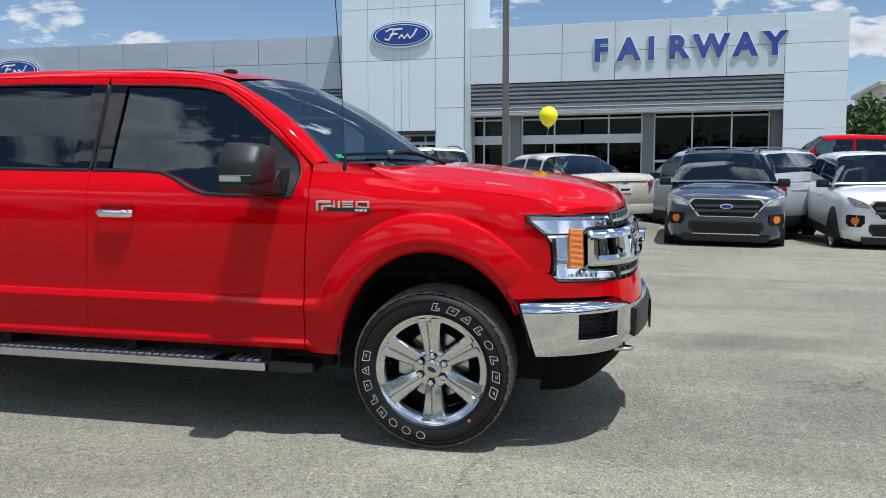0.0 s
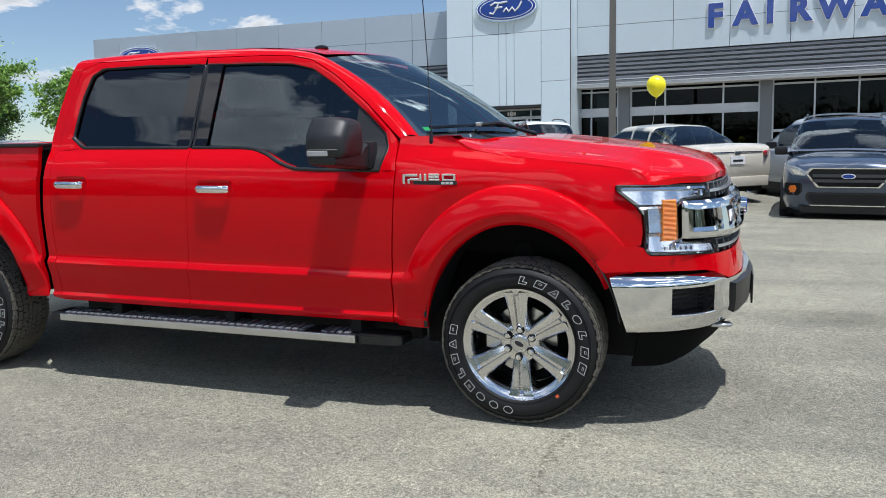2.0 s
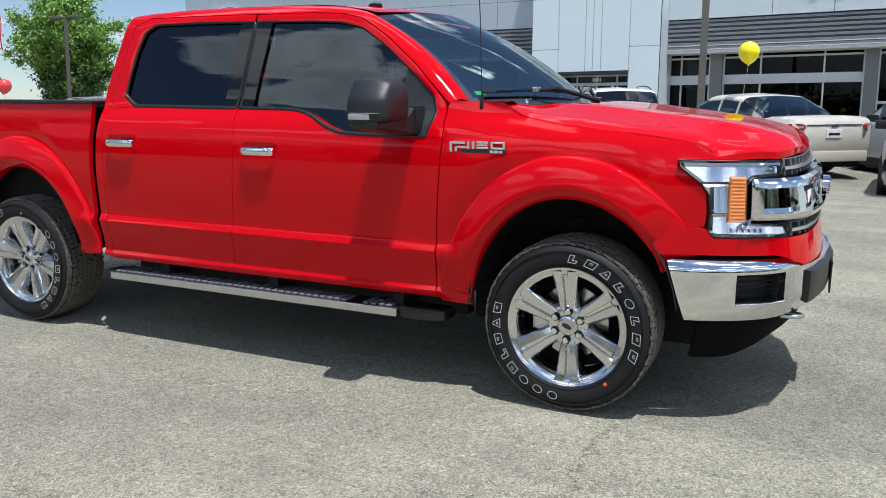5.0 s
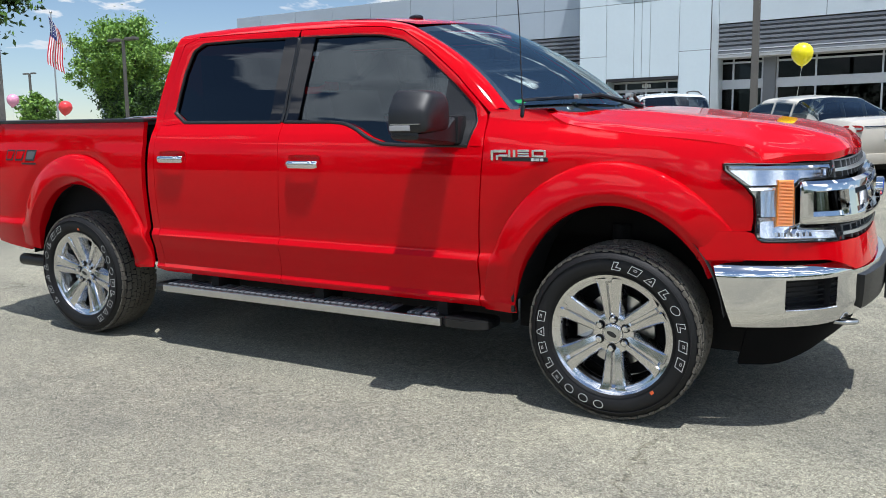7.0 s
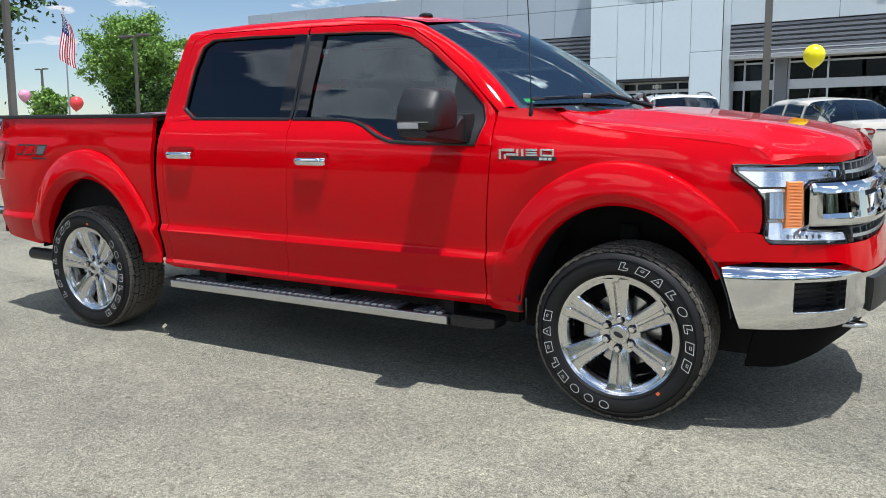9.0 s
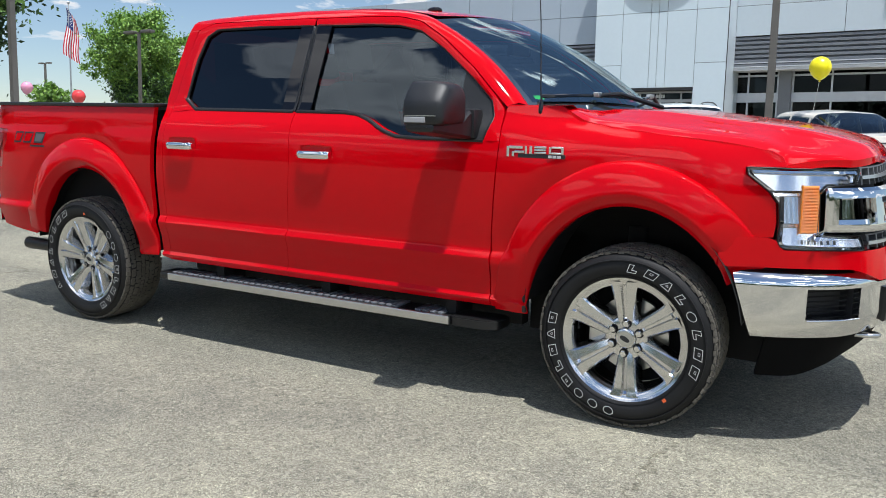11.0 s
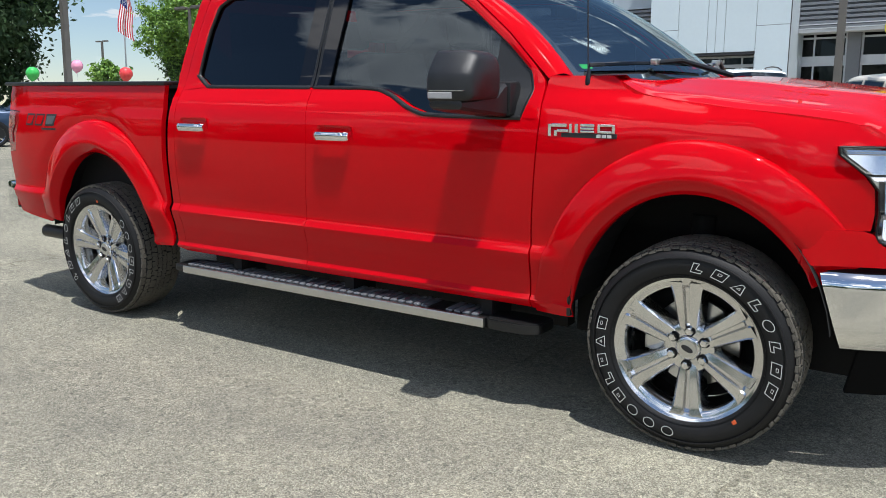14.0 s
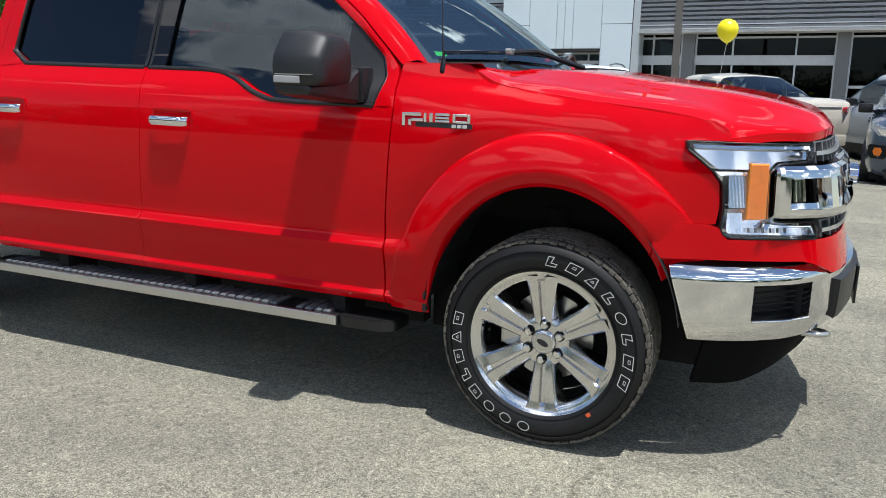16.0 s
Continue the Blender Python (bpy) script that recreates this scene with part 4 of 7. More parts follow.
            if kind in (0, 1):
                rubbed(bm, [(u * 0.30, v * 0.26 + (0.18 * h if kind == 0 else -0.1 * h)) for u, v in mark(kind, w, h)], 0.0022, place)
            bmesh.ops.recalc_face_normals(bm, faces=bm.faces[:])
            add("letter_bar", bm, "white_ink", tyre)
    letter_bars(84, -15, (3, 0, 1, 3, 2, 3, 0, 0), 0.312, 0.350, 0.28)
    letter_bars(262, 169, (2, 2, 2, 0, 3, 0, 1, 0), 0.312, 0.350, -0.10)
    bm = bmesh.new()
    box(bm, -0.008, -0.0555, 0.303, 0.008, -0.050, 0.318, m=pose(0, 0, 0, 0, 90 + 50 - turn, 0))
    add("paint_dot", bm, "orange", tyre)
    # rim
    bm = bmesh.new()
    lathe(bm, [(0.252, 0.20), (0.236, 0.12), (0.240, 0.04), (0.252, 0.010), (0.262, -0.006), (0.270, -0.022), (0.281, -0.036), (0.289, -0.040), (0.290, -0.030), (0.283, -0.02)], 96)
    rim = add("rim", bm, "polished", None, "polished six-spoke alloy rim", 40)
    rim.parent = wheel
    bm = bmesh.new()
    lathe(bm, [(0.238, 0.085), (0.241, 0.020), (0.243, -0.006), (0.247, -0.018), (0.254, -0.0235), (0.266, -0.0270), (0.274, -0.0300), (0.280, -0.0365), (0.287, -0.0395), (0.290, -0.034), (0.285, -0.02)], 96)
    add("rim_flange", bm, "polished", rim, "broad polished outer flange", 30)
    # spokes: two raised edges with a groove between them
    for k in range(6):
        a = 60 * k - 3 - spin
        bm = bmesh.new()
        rows = []
        for r, half, y in ((0.052, 0.030, 0.010), (0.085, 0.036, 0.000), (0.14, 0.043, -0.009), (0.20, 0.051, -0.017), (0.228, 0.056, -0.021), (0.240, 0.060, -0.0235), (0.252, 0.068, -0.0265), (0.262, 0.080, -0.028)):
            g = 0.011 if 0.06 < r < 0.245 else 0.003
            sec = [(-half - 0.016, y + 0.060), (-half - 0.004, y + 0.016), (-half, y + 0.006), (-half * 0.86, y), (-half * 0.24, y - 0.004), (-half * 0.12, y + g), (half * 0.12, y + g), (half * 0.24, y - 0.004), (half * 0.86, y), (half, y + 0.006), (half + 0.004, y + 0.016), (half + 0.016, y + 0.060)]
            rows.append([bm.verts.new((u, v, r)) for u, v in sec])
        for p, q in zip(rows, rows[1:]):
            for i in range(len(p) - 1):
                bm.faces.new((p[i], p[i + 1], q[i + 1], q[i]))
        bmesh.ops.recalc_face_normals(bm, faces=bm.faces[:])
        bmesh.ops.transform(bm, matrix=pose(0, 0, 0, 0, a, 0), verts=bm.verts[:])
        add("spoke", bm, "polished", rim, smooth=24)
    bm = bmesh.new()
    lathe(bm, [(0.098, 0.045), (0.096, 0.010), (0.086, 0.004), (0.050, 0.004), (0.046, -0.004), (0.040, -0.008), (0.0001, -0.008)], 48)
    hub = add("hub", bm, "polished", rim, smooth=35)
    bm = bmesh.new()
    lathe(bm, [(0.036, -0.006), (0.034, -0.012), (0.0001, -0.013)], 36)
    add("centre_cap", bm, "satin", rim, "satin centre cap", 40)
    bm = bmesh.new()
    prism(bm, [(0.024 * math.cos(q), 0.011 * math.sin(q)) for q in np.linspace(0, 2 * math.pi, 28, endpoint=False)], -0.0155, -0.010, m=pose(0, 0, 0, 0, 25, 0))
    add("cap_badge", bm, "ink", rim)
    for k in range(6):
        a = radians(60 * k + 27 + spin)
        c = Matrix.Translation((0.069 * math.cos(a), 0, 0.069 * math.sin(a)))
        bm = bmesh.new()
        lathe(bm, [(0.0165, 0.006), (0.0165, -0.012), (0.013, -0.020), (0.0001, -0.021)], 6, m=c)
        add("wheel_nut", bm, "chrome", rim)
        bm = bmesh.new()
        lathe(bm, [(0.021, 0.002), (0.021, -0.001), (0.015, -0.0015)], 20, m=c)
        add("nut_seat", bm, "dark", rim)
    # brake behind the spokes
    bm = bmesh.new()
    lathe(bm, [(0.0001, 0.085), (0.172, 0.085), (0.172, 0.11), (0.0001, 0.11)], 48)
    brake = add("brake_disc", bm, "satin", None, "grey brake disc")
    brake.parent = wheel
    bm = boxed(-0.19, 0.055, -0.06, -0.10, 0.13, 0.10, bevel=0.012)
    cal = add("brake_caliper", bm, "satin", None)
    cal.parent = wheel
    bm = bmesh.new()
    lathe(bm, [(0.0001, 0.150), (0.234, 0.150), (0.240, 0.155)], 48)
    add("backing_plate", bm, "dark", None).parent = wheel
    bm = bmesh.new()
    tube(bm, [(-0.225, 0.02, 0.02), (-0.215, -0.012, 0.02)], 0.005, 8)
    add("valve", bm, "ink", rim)
    return wheel


def build_pickup():
    t = thing("pickup_truck", LOT, "glossy red crew cab pickup truck with chrome bumper", "pickup truck")
    arc_f = [(-0.01 + 0.55 * math.cos(a), 0.42 + 0.655 * math.sin(a)) for a in np.linspace(radians(177), radians(46), 26)]
    arc_r = [(-3.65 + 0.55 * math.cos(a), 0.42 + 0.655 * math.sin(a)) for a in np.linspace(radians(5), radians(170), 32)]
    g = 0.0014
    for side in (-1, 1):
        # front wing
        fender = [(-0.680 + g, 0.445), (-0.560, 0.445)] + arc_f + [(0.372, 0.890), (0.578, 0.890), (0.586, 0.95), (0.578, 1.035), (0.545, 1.078), (0.458, 1.150), (0.452, 1.178), (0.470, 1.180), (0.612, 1.180), (0.585, 1.222), (0.54, 1.246),
                  (0.477, 1.254), (0.25, 1.284), (0.015, 1.313), (-0.20, 1.338), (-0.285, 1.352), (-0.325, 1.372), (-0.355, 1.405), (-0.375, 1.418), (-0.640, 1.424), (-0.652 + g, 1.400), (-0.646 + g, 1.222), (-0.672 + g, 0.80)]
        skin("front_wing", fender, "red", t, w_fender, 0.02, side, fine=SECT_Z + (1.15, 1.225, 1.285))
        arch_ring(t, -0.01, 179.0, 27.0, w_fender, side)
        arch_ring(t, -3.65, 4.0, 170.0, w_bed, side)
        door = [(-1.962 + g, 0.447), (-0.684 - g, 0.447), (-0.676 - g, 0.80), (-0.650 - g, 1.222), (-0.650, 1.252)] + BELT_FRONT + [(-1.932, 1.370), (-1.915 + g, 1.117), (-1.940 + g, 0.75)]
        d1 = skin("front_door", door, "red", t, w_cab, 0.03, side, thick=0.075)
        door = [(-2.900 + g, 0.452), (-1.962 - g, 0.447), (-1.940 - g, 0.75), (-1.915 - g, 1.117), (-1.936, 1.370), (-1.950, 1.375), (-2.705, 1.380), (-2.80, 1.44), (-2.885, 1.44), (-2.898 + g, 1.36), (-2.906 + g, 0.9)]
        d2 = skin("rear_door", door, "red", t, w_cab, 0.03, side)
        corner = [(-2.965, 0.470), (-2.900 - g, 0.452), (-2.906 - g, 0.9), (-2.898 - g, 1.36), (-2.885 - g, 1.44), (-2.825 - g, 1.70), (-2.779, 1.850), (-2.664, 1.888), (-2.83, 1.895), (-2.855, 1.83), (-2.90, 1.67), (-2.93, 1.55), (-2.955, 1.44), (-2.945, 1.30), (-2.965, 1.0)]
        skin("cab_corner", corner, "red", t, w_cab, 0.05, side)
        frame_strip("window_frame", FRONT_OUT[:-1], FRONT_OPEN[:-1], "red", d1, side)
        frame_strip("window_frame", REAR_OUT[1:], REAR_OPEN[1:], "red", d2, side)
        # glass, pillar trims and seals
        seal_f = resample(FRONT_OPEN + BELT_FRONT[::-1][1:], 110)
        seal_r = resample(REAR_OPEN + [REAR_OPEN[0]], 90)
        for owner, loop, name in ((d1, seal_f, "front"), (d2, seal_r, "rear")):
            bm = bmesh.new()
            pts = [(x, YC + side * (w_cab(x, z) - 0.010), z) for x, z in loop]
            tube(bm, pts, 0.0105, 8)
            part("window_seal", bm, "black", owner, smooth=60)
        glass_f = [(-0.93, 1.258), (-0.905, 1.588), (-1.04, 1.697), (-1.19, 1.790), (-1.325, 1.822), (-1.5, 1.834), (-1.82, 1.840), (-1.885, 1.378), (-1.6, 1.374), (-1.51, 1.366), (-1.42, 1.337), (-1.33, 1.292), (-1.24, 1.263), (-1.10, 1.257)]
        glazing("window_glass", glass_f, "tint", d1, side)
        skin("pillar_trim", [(-1.772, 1.850), (-1.880, 1.852), (-1.931, 1.377), (-1.840, 1.376)], "gloss_black", d1, w_cab, 0.06, side, -0.004, 0.012)
        skin("pillar_trim", [(-1.887, 1.852), (-1.985, 1.854), (-2.042, 1.378), (-1.937, 1.376)], "gloss_black", d2, w_cab, 0.06, side, -0.004, 0.012)
        glass_r = [(-1.940, 1.848), (-2.30, 1.850), (-2.62, 1.846), (-2.695, 1.806), (-2.748, 1.68), (-2.794, 1.442), (-2.70, 1.384), (-1.995, 1.379)]
        glazing("window_glass", glass_r, "privacy", d2, side)
        sail = [(-0.742, 1.256), (-0.716, 1.36), (-0.742, 1.440), (-0.845, 1.540), (-0.902, 1.584), (-0.926, 1.258)]
        skin("mirror_sail", sail, "sail", d1, w_cab, 0.04, side, -0.008, 0.02, "dark grey triangular mirror base")
        # belt moulding under the glass
        bm = bmesh.new()
        tube(bm, [(x, YC + side * (w_cab(x, z) - 0.002), z - 0.001) for x, z in resample(BELT_FRONT[0:], 40)], 0.009, 8)
        part("belt_moulding", bm, "black", d1, smooth=60)
        bm = bmesh.new()
        tube(bm, [(x, YC + side * (w_cab(x, z) - 0.002), z - 0.003) for x, z in resample([(-1.95, 1.375), (-2.705, 1.380), (-2.80, 1.442)], 30)], 0.009, 8)
        part("belt_moulding", bm, "black", d2, smooth=60)
        # A-pillar and roof rail
        low = resample([(-0.650, 1.412), (-0.712, 1.468), (-0.857, 1.606), (-1.057, 1.761), (-1.198, 1.8445), (-1.329, 1.8715), (-1.5, 1.881), (-1.88, 1.8865), (-2.30, 1.892), (-2.66, 1.891), (-2.83, 1.890)], 70)
        edge = resample([tuple(np.array(wind(v, -1.0)) + np.array((0.003, 0.010, 0.005))) for v in np.linspace(0, 1, 9)] + [(-1.34, 0.330, 1.905), (-1.6, 0.335, 1.930), (-2.0, 0.335, 1.938), (-2.4, 0.335, 1.934), (-2.66, 0.335, 1.922), (-2.80, 0.335, 1.905)], 70)
        a = [(x, YC - w_cab(x, z), z) for x, z in low]
        mids = []
        for k, lift in ((0.22, 0.012), (0.55, 0.018), (0.85, 0.008)):
            mids.append([tuple((1 - k) * np.array(p) + k * np.array(q) + np.array((0.25 * lift, -0.5 * lift, lift))) for p, q in zip(a, edge)])
        a0 = [(x, y + 0.025, z - 0.006) for x, y, z in a]
        rows = [a0, a] + mids + [edge]
        bm = bmesh.new()
        loft(bm, rows[0], rows[-1], rows[1:-1])
        if side > 0:
            for v in bm.verts:
                v.co.y = 2 * YC - v.co.y
        bmesh.ops.recalc_face_normals(bm, faces=bm.faces[:])
        part("roof_rail", bm, "red", t, smooth=40)
        bm = bmesh.new()
        low_in = [(x, y + 0.045, z - 0.03) for x, y, z in a]
        loft(bm, low_in, [(x, y + 0.004, z - 0.022) for x, y, z in edge], [[(x, y + 0.022, z - 0.026) for x, y, z in row] for row in mids])
        if side > 0:
            for v in bm.verts:
                v.co.y = 2 * YC - v.co.y
        bmesh.ops.recalc_face_normals(bm, faces=bm.faces[:])
        part("pillar_lining", bm, "cabin_trim", t, smooth=40)
        # bed side
        bed = [(-3.020, 0.478), (-3.018, 1.0), (-3.002, 1.30), (-2.995, 1.392), (-4.585, 1.392), (-4.612, 1.30), (-4.622, 1.232), (-4.462, 1.226), (-4.470, 1.15), (-4.535, 1.06), (-4.545, 1.0), (-4.56, 0.96), (-4.66, 0.955), (-4.66, 0.64), (-4.625, 0.545), (-4.24, 0.505)] + arc_r[::-1] + [(-3.105, 0.476)]
        side_ob = skin("bed_side", bed, "red", t, w_bed, 0.022, side)
        lens = [(-4.622, 1.228), (-4.466, 1.222), (-4.474, 1.15), (-4.539, 1.06), (-4.550, 1.0), (-4.565, 0.962), (-4.66, 0.958), (-4.66, 1.1)]
        lamp = skin("tail_lamp", lens, "lamp_red", t, w_bed, 0.04, side, -0.004, 0.06, "red tail lamp")
        skin("lamp_reflector", [(-4.615, 1.20), (-4.52, 1.195), (-4.53, 1.14), (-4.58, 1.08), (-4.585, 1.02), (-4.64, 1.02), (-4.60, 1.09), (-4.57, 1.16)], "lamp_maroon", lamp, w_bed, 0.03, side, 0.002, 0.01)
        part("rail_cap", boxed(-4.62, YC + side * 0.955 - 0.05, 1.388, -2.985, YC + side * 0.955 + 0.05, 1.411, bevel=0.010) if side > 0 else boxed(-4.62, -0.055 + 0.05, 1.388, -2.985, 0.075 + 0.05, 1.411, bevel=0.010), "black", t, "black plastic bed rail cap", smooth=40)
        part("bed_inside", boxed(-4.62, YC + side * 0.80 - 0.01, 0.72, -2.99, YC + side * 0.80 + 0.01, 1.39), "dark", t)
        # handles
        for x0, x1, z, owner in ((-1.838, -1.623, 1.150, d1), (-2.843, -2.630, 1.166, d2)):
            y = YC + side * w_cab(-1.7, z)
            cup = rounded([(x0 - 0.006, z + 0.052), (x1 + 0.008, z + 0.052), (x1 + 0.008, z - 0.060), (x0 - 0.006, z - 0.060)], 1, 0.10)
            cup = rounded(cup, 1, 0.25)
            skin("handle_cup", cup, "red", owner, lambda q, r, z=z, xm=(x0 + x1) / 2: w_cab(-1.7, z) + (r - z) * 0.01 + 0.0022 - 0.013 * max(0.0, 1 - ((q - xm) / 0.106) ** 8) * max(0.0, 1 - ((r - z + 0.004) / 0.052) ** 6), 0.012, side, 0.0, 0.010)
            bm = bmesh.new()
            rows = []
            for u in (0.0, 0.03, 0.08, 0.15, 0.3, 0.5, 0.7, 0.85, 0.92, 0.97, 1.0):
                x = x0 + (x1 - x0) * u
                out = 0.016 + 0.018 * min(1.0, 7 * u + 0.1, 7 * (1 - u) + 0.1)
                hz = 0.0215 * min(1.0, 0.8 + 3 * u, 0.8 + 3 * (1 - u))
                rows.append([bm.verts.new((x, y + side * (out + a), z + b)) for a, b in ((0.0, -hz), (0.010, -hz * 0.92), (0.015, -hz * 0.45), (0.016, hz * 0.35), (0.010, hz * 0.9), (0.0, hz), (-0.012, 0.0))])
            for p, q in zip(rows, rows[1:]):
                for i in range(7):
                    bm.faces.new((p[i], p[(i + 1) % 7], q[(i + 1) % 7], q[i]))
            bm.faces.new(rows[0]); bm.faces.new(rows[-1])
            bmesh.ops.recalc_face_normals(bm, faces=bm.faces[:])
            part("door_handle", bm, "chrome", owner, "chrome door handle", smooth=50)
        # running board
        yo, yi = YC + side * 0.985, YC + side * 0.82
        lo, hi = min(yo, yi), max(yo, yi)
        step = part("running_board", boxed(-2.895, lo, 0.325, -0.895, hi, 0.372, bevel=0.008), "black", t, "black running board with satin metal edge")
        part("edge_strip", boxed(-2.90, yo - 0.010 if side < 0 else yo - 0.012, 0.330, -0.893, yo + 0.012 if side < 0 else yo + 0.010, 0.374, bevel=0.006), "satin", step, "satin metal edge strip")
        bm = bmesh.new()
        yo2 = lo - 0.006 if side < 0 else hi + 0.006
        yi2 = hi if side < 0 else lo
        plan = rounded([(-0.893, yo2), (-0.700, yo2), (-0.632, yo2 + (yi2 - yo2) * 0.22), (-0.622, yi2), (-0.893, yi2)], 2, 0.14)
        low, top = [bm.verts.new((x, y, 0.328)) for x, y in plan], [bm.verts.new((x, y, 0.376)) for x, y in plan]
        bm.faces.new(low); bm.faces.new(top)
        for i in range(len(plan)):
            k = (i + 1) % len(plan)
            bm.faces.new((low[i], low[k], top[k], top[i]))
        bmesh.ops.recalc_face_normals(bm, faces=bm.faces[:])
        bmesh.ops.bevel(bm, geom=[e for e in bm.edges if abs(e.verts[0].co.z - e.verts[1].co.z) < 0.004], offset=0.006, segments=2, affect="EDGES")
        part("end_cap", bm, "black", step, smooth=35)
        part("end_cap", boxed(-2.985, lo + 0.004, 0.328, -2.900, hi - 0.004, 0.374, bevel=0.016), "black", step)
        for k in range(43):
            x = -2.885 + k * 0.0455
            if -1.22 < x < -1.12:
                continue
            part("tread_rib", boxed(x, lo + 0.018 if side < 0 else lo + 0.012, 0.368, x + 0.034, hi - 0.012 if side < 0 else hi - 0.018, 0.3815, bevel=0.006, seg=2), "step_grey", step, smooth=50)
        for x in (-2.55, -1.75, -0.95):
            part("bracket", boxed(x, YC + side * 0.80 - 0.12, 0.335, x + 0.06, YC + side * 0.80 + 0.06, 0.46), "dark", step)
        # wheels
        for x in (0.0, -3.683):
            w = build_wheel(x, side, 0.0 if x == 0.0 else 133.0, 0.0 if x == 0.0 else 16.0)
            w.parent = t
            # dark liner of the wheel housing
            bm = bmesh.new()
            n = 20
            ring = [(x + 0.50 * math.cos(a), 0.43 + 0.585 * math.sin(a)) for a in np.linspace(radians(9), radians(174), n)]
            y0, y1 = YC + side * 0.975, YC + side * 0.60
            rows = [[bm.verts.new((px, y, pz)) for px, pz in ring] for y in (y0, y1)]
            for i in range(n - 1):
                bm.faces.new((rows[0][i], rows[0][i + 1], rows[1][i + 1], rows[1][i]))
            bm.faces.new(rows[1])
            part("wheel_liner", bm, "dark", t)
        # mud guard piece at the back of the front arch
        part("arch_edge", boxed(-0.508, YC + side * 0.950 - 0.018, 0.440, -0.490, YC + side * 0.950 + 0.018, 0.530, bevel=0.005), "black", t)
        # door mirror
        mirror = part("door_mirror", bmesh_mirror(side), "mirror_plastic", t, "black door mirror with a pale indicator strip", smooth=45)
        part("indicator", boxed(-0.961, YC + side * 1.303 - 0.006, 1.340, -0.851, YC + side * 1.303 + 0.006, 1.366, bevel=0.004), "grey_lens", mirror, "pale indicator lens")
        part("mirror_line", boxed(-0.956, YC + side * 1.302 - 0.006, 1.369, -0.80, YC + side * 1.300 + 0.004, 1.3725), "satin", mirror)
        # lower shell, running in to the arm and its foot on the door
        bm = bmesh.new()
        rows = []
        for y, x0, x1, z0, z1 in ((1.298, -0.960, -0.848, 1.308, 1.331), (1.288, -0.964, -0.816, 1.298, 1.336), (1.20, -0.962, -0.792, 1.284, 1.340), (1.06, -0.950, -0.786, 1.268, 1.350), (1.010, -0.938, -0.784, 1.262, 1.386), (0.985, -0.932, -0.784, 1.258, 1.394)):
            e = 0.012
            rows.append([bm.verts.new((x, YC + side * y, z)) for x, z in ((x0 + e, z0), (x1 - e, z0), (x1, z0 + e), (x1, z1 - e), (x1 - e, z1), (x0 + e, z1), (x0, z1 - e), (x0, z0 + e))])
        for p, q in zip(rows, rows[1:]):
            for i in range(8):
                bm.faces.new((p[i], p[(i + 1) % 8], q[(i + 1) % 8], q[i]))
        bm.faces.new(rows[0]); bm.faces.new(rows[-1])
        bmesh.ops.recalc_face_normals(bm, faces=bm.faces[:])
        part("mirror_arm", bm, "mirror_plastic", mirror, smooth=35)
        part("mirror_foot", boxed(-0.930, YC + side * 0.930 - 0.050, 1.258, -0.770, YC + side * 0.930 + 0.050, 1.402, bevel=0.024), "mirror_plastic", mirror, smooth=45)
        part("mirror_glass", boxed(-0.974, min(YC + side * 1.06, YC + side * 1.24), 1.355, -0.968, max(YC + side * 1.06, YC + side * 1.24), 1.49), "chrome", mirror)
    build_front(t)
    build_top(t)
    build_inside(t)
    build_badges(t)


def bmesh_mirror(side):
    """The rounded housing of a door mirror."""
    bm = bmesh.new()
    rows = []
    for u, k in ((-0.970, 0.95), (-0.962, 1.0), (-0.866, 1.0), (-0.831, 0.975), (-0.801, 0.92), (-0.782, 0.83), (-0.774, 0.70)):
        y0, y1, z0, z1 = 1.030, 1.306, 1.322, 1.526
        cy, cz = (y0 + y1) / 2, 1.40
        pts = [(y0, z0), (y1 - 0.012, z0), (y1, z0 + 0.03), (y1 - 0.004, 1.436), (y1 - 0.075, z1 - 0.003), (cy, z1), (y0 + 0.045, z1 - 0.004), (y0, 1.472)]
        rows.append([bm.verts.new((u, YC + side * (cy + (y - cy) * k), cz + (z - cz) * k)) for y, z in rounded(rounded(pts, 1, 0.14), 1)])
    n = len(rows[0])
    for p, q in zip(rows, rows[1:]):
        for i in range(n):
            bm.faces.new((p[i], p[(i + 1) % n], q[(i + 1) % n], q[i]))
    bm.faces.new(rows[0]); bm.faces.new(rows[-1])
    bmesh.ops.recalc_face_normals(bm, faces=bm.faces[:])
    return bm


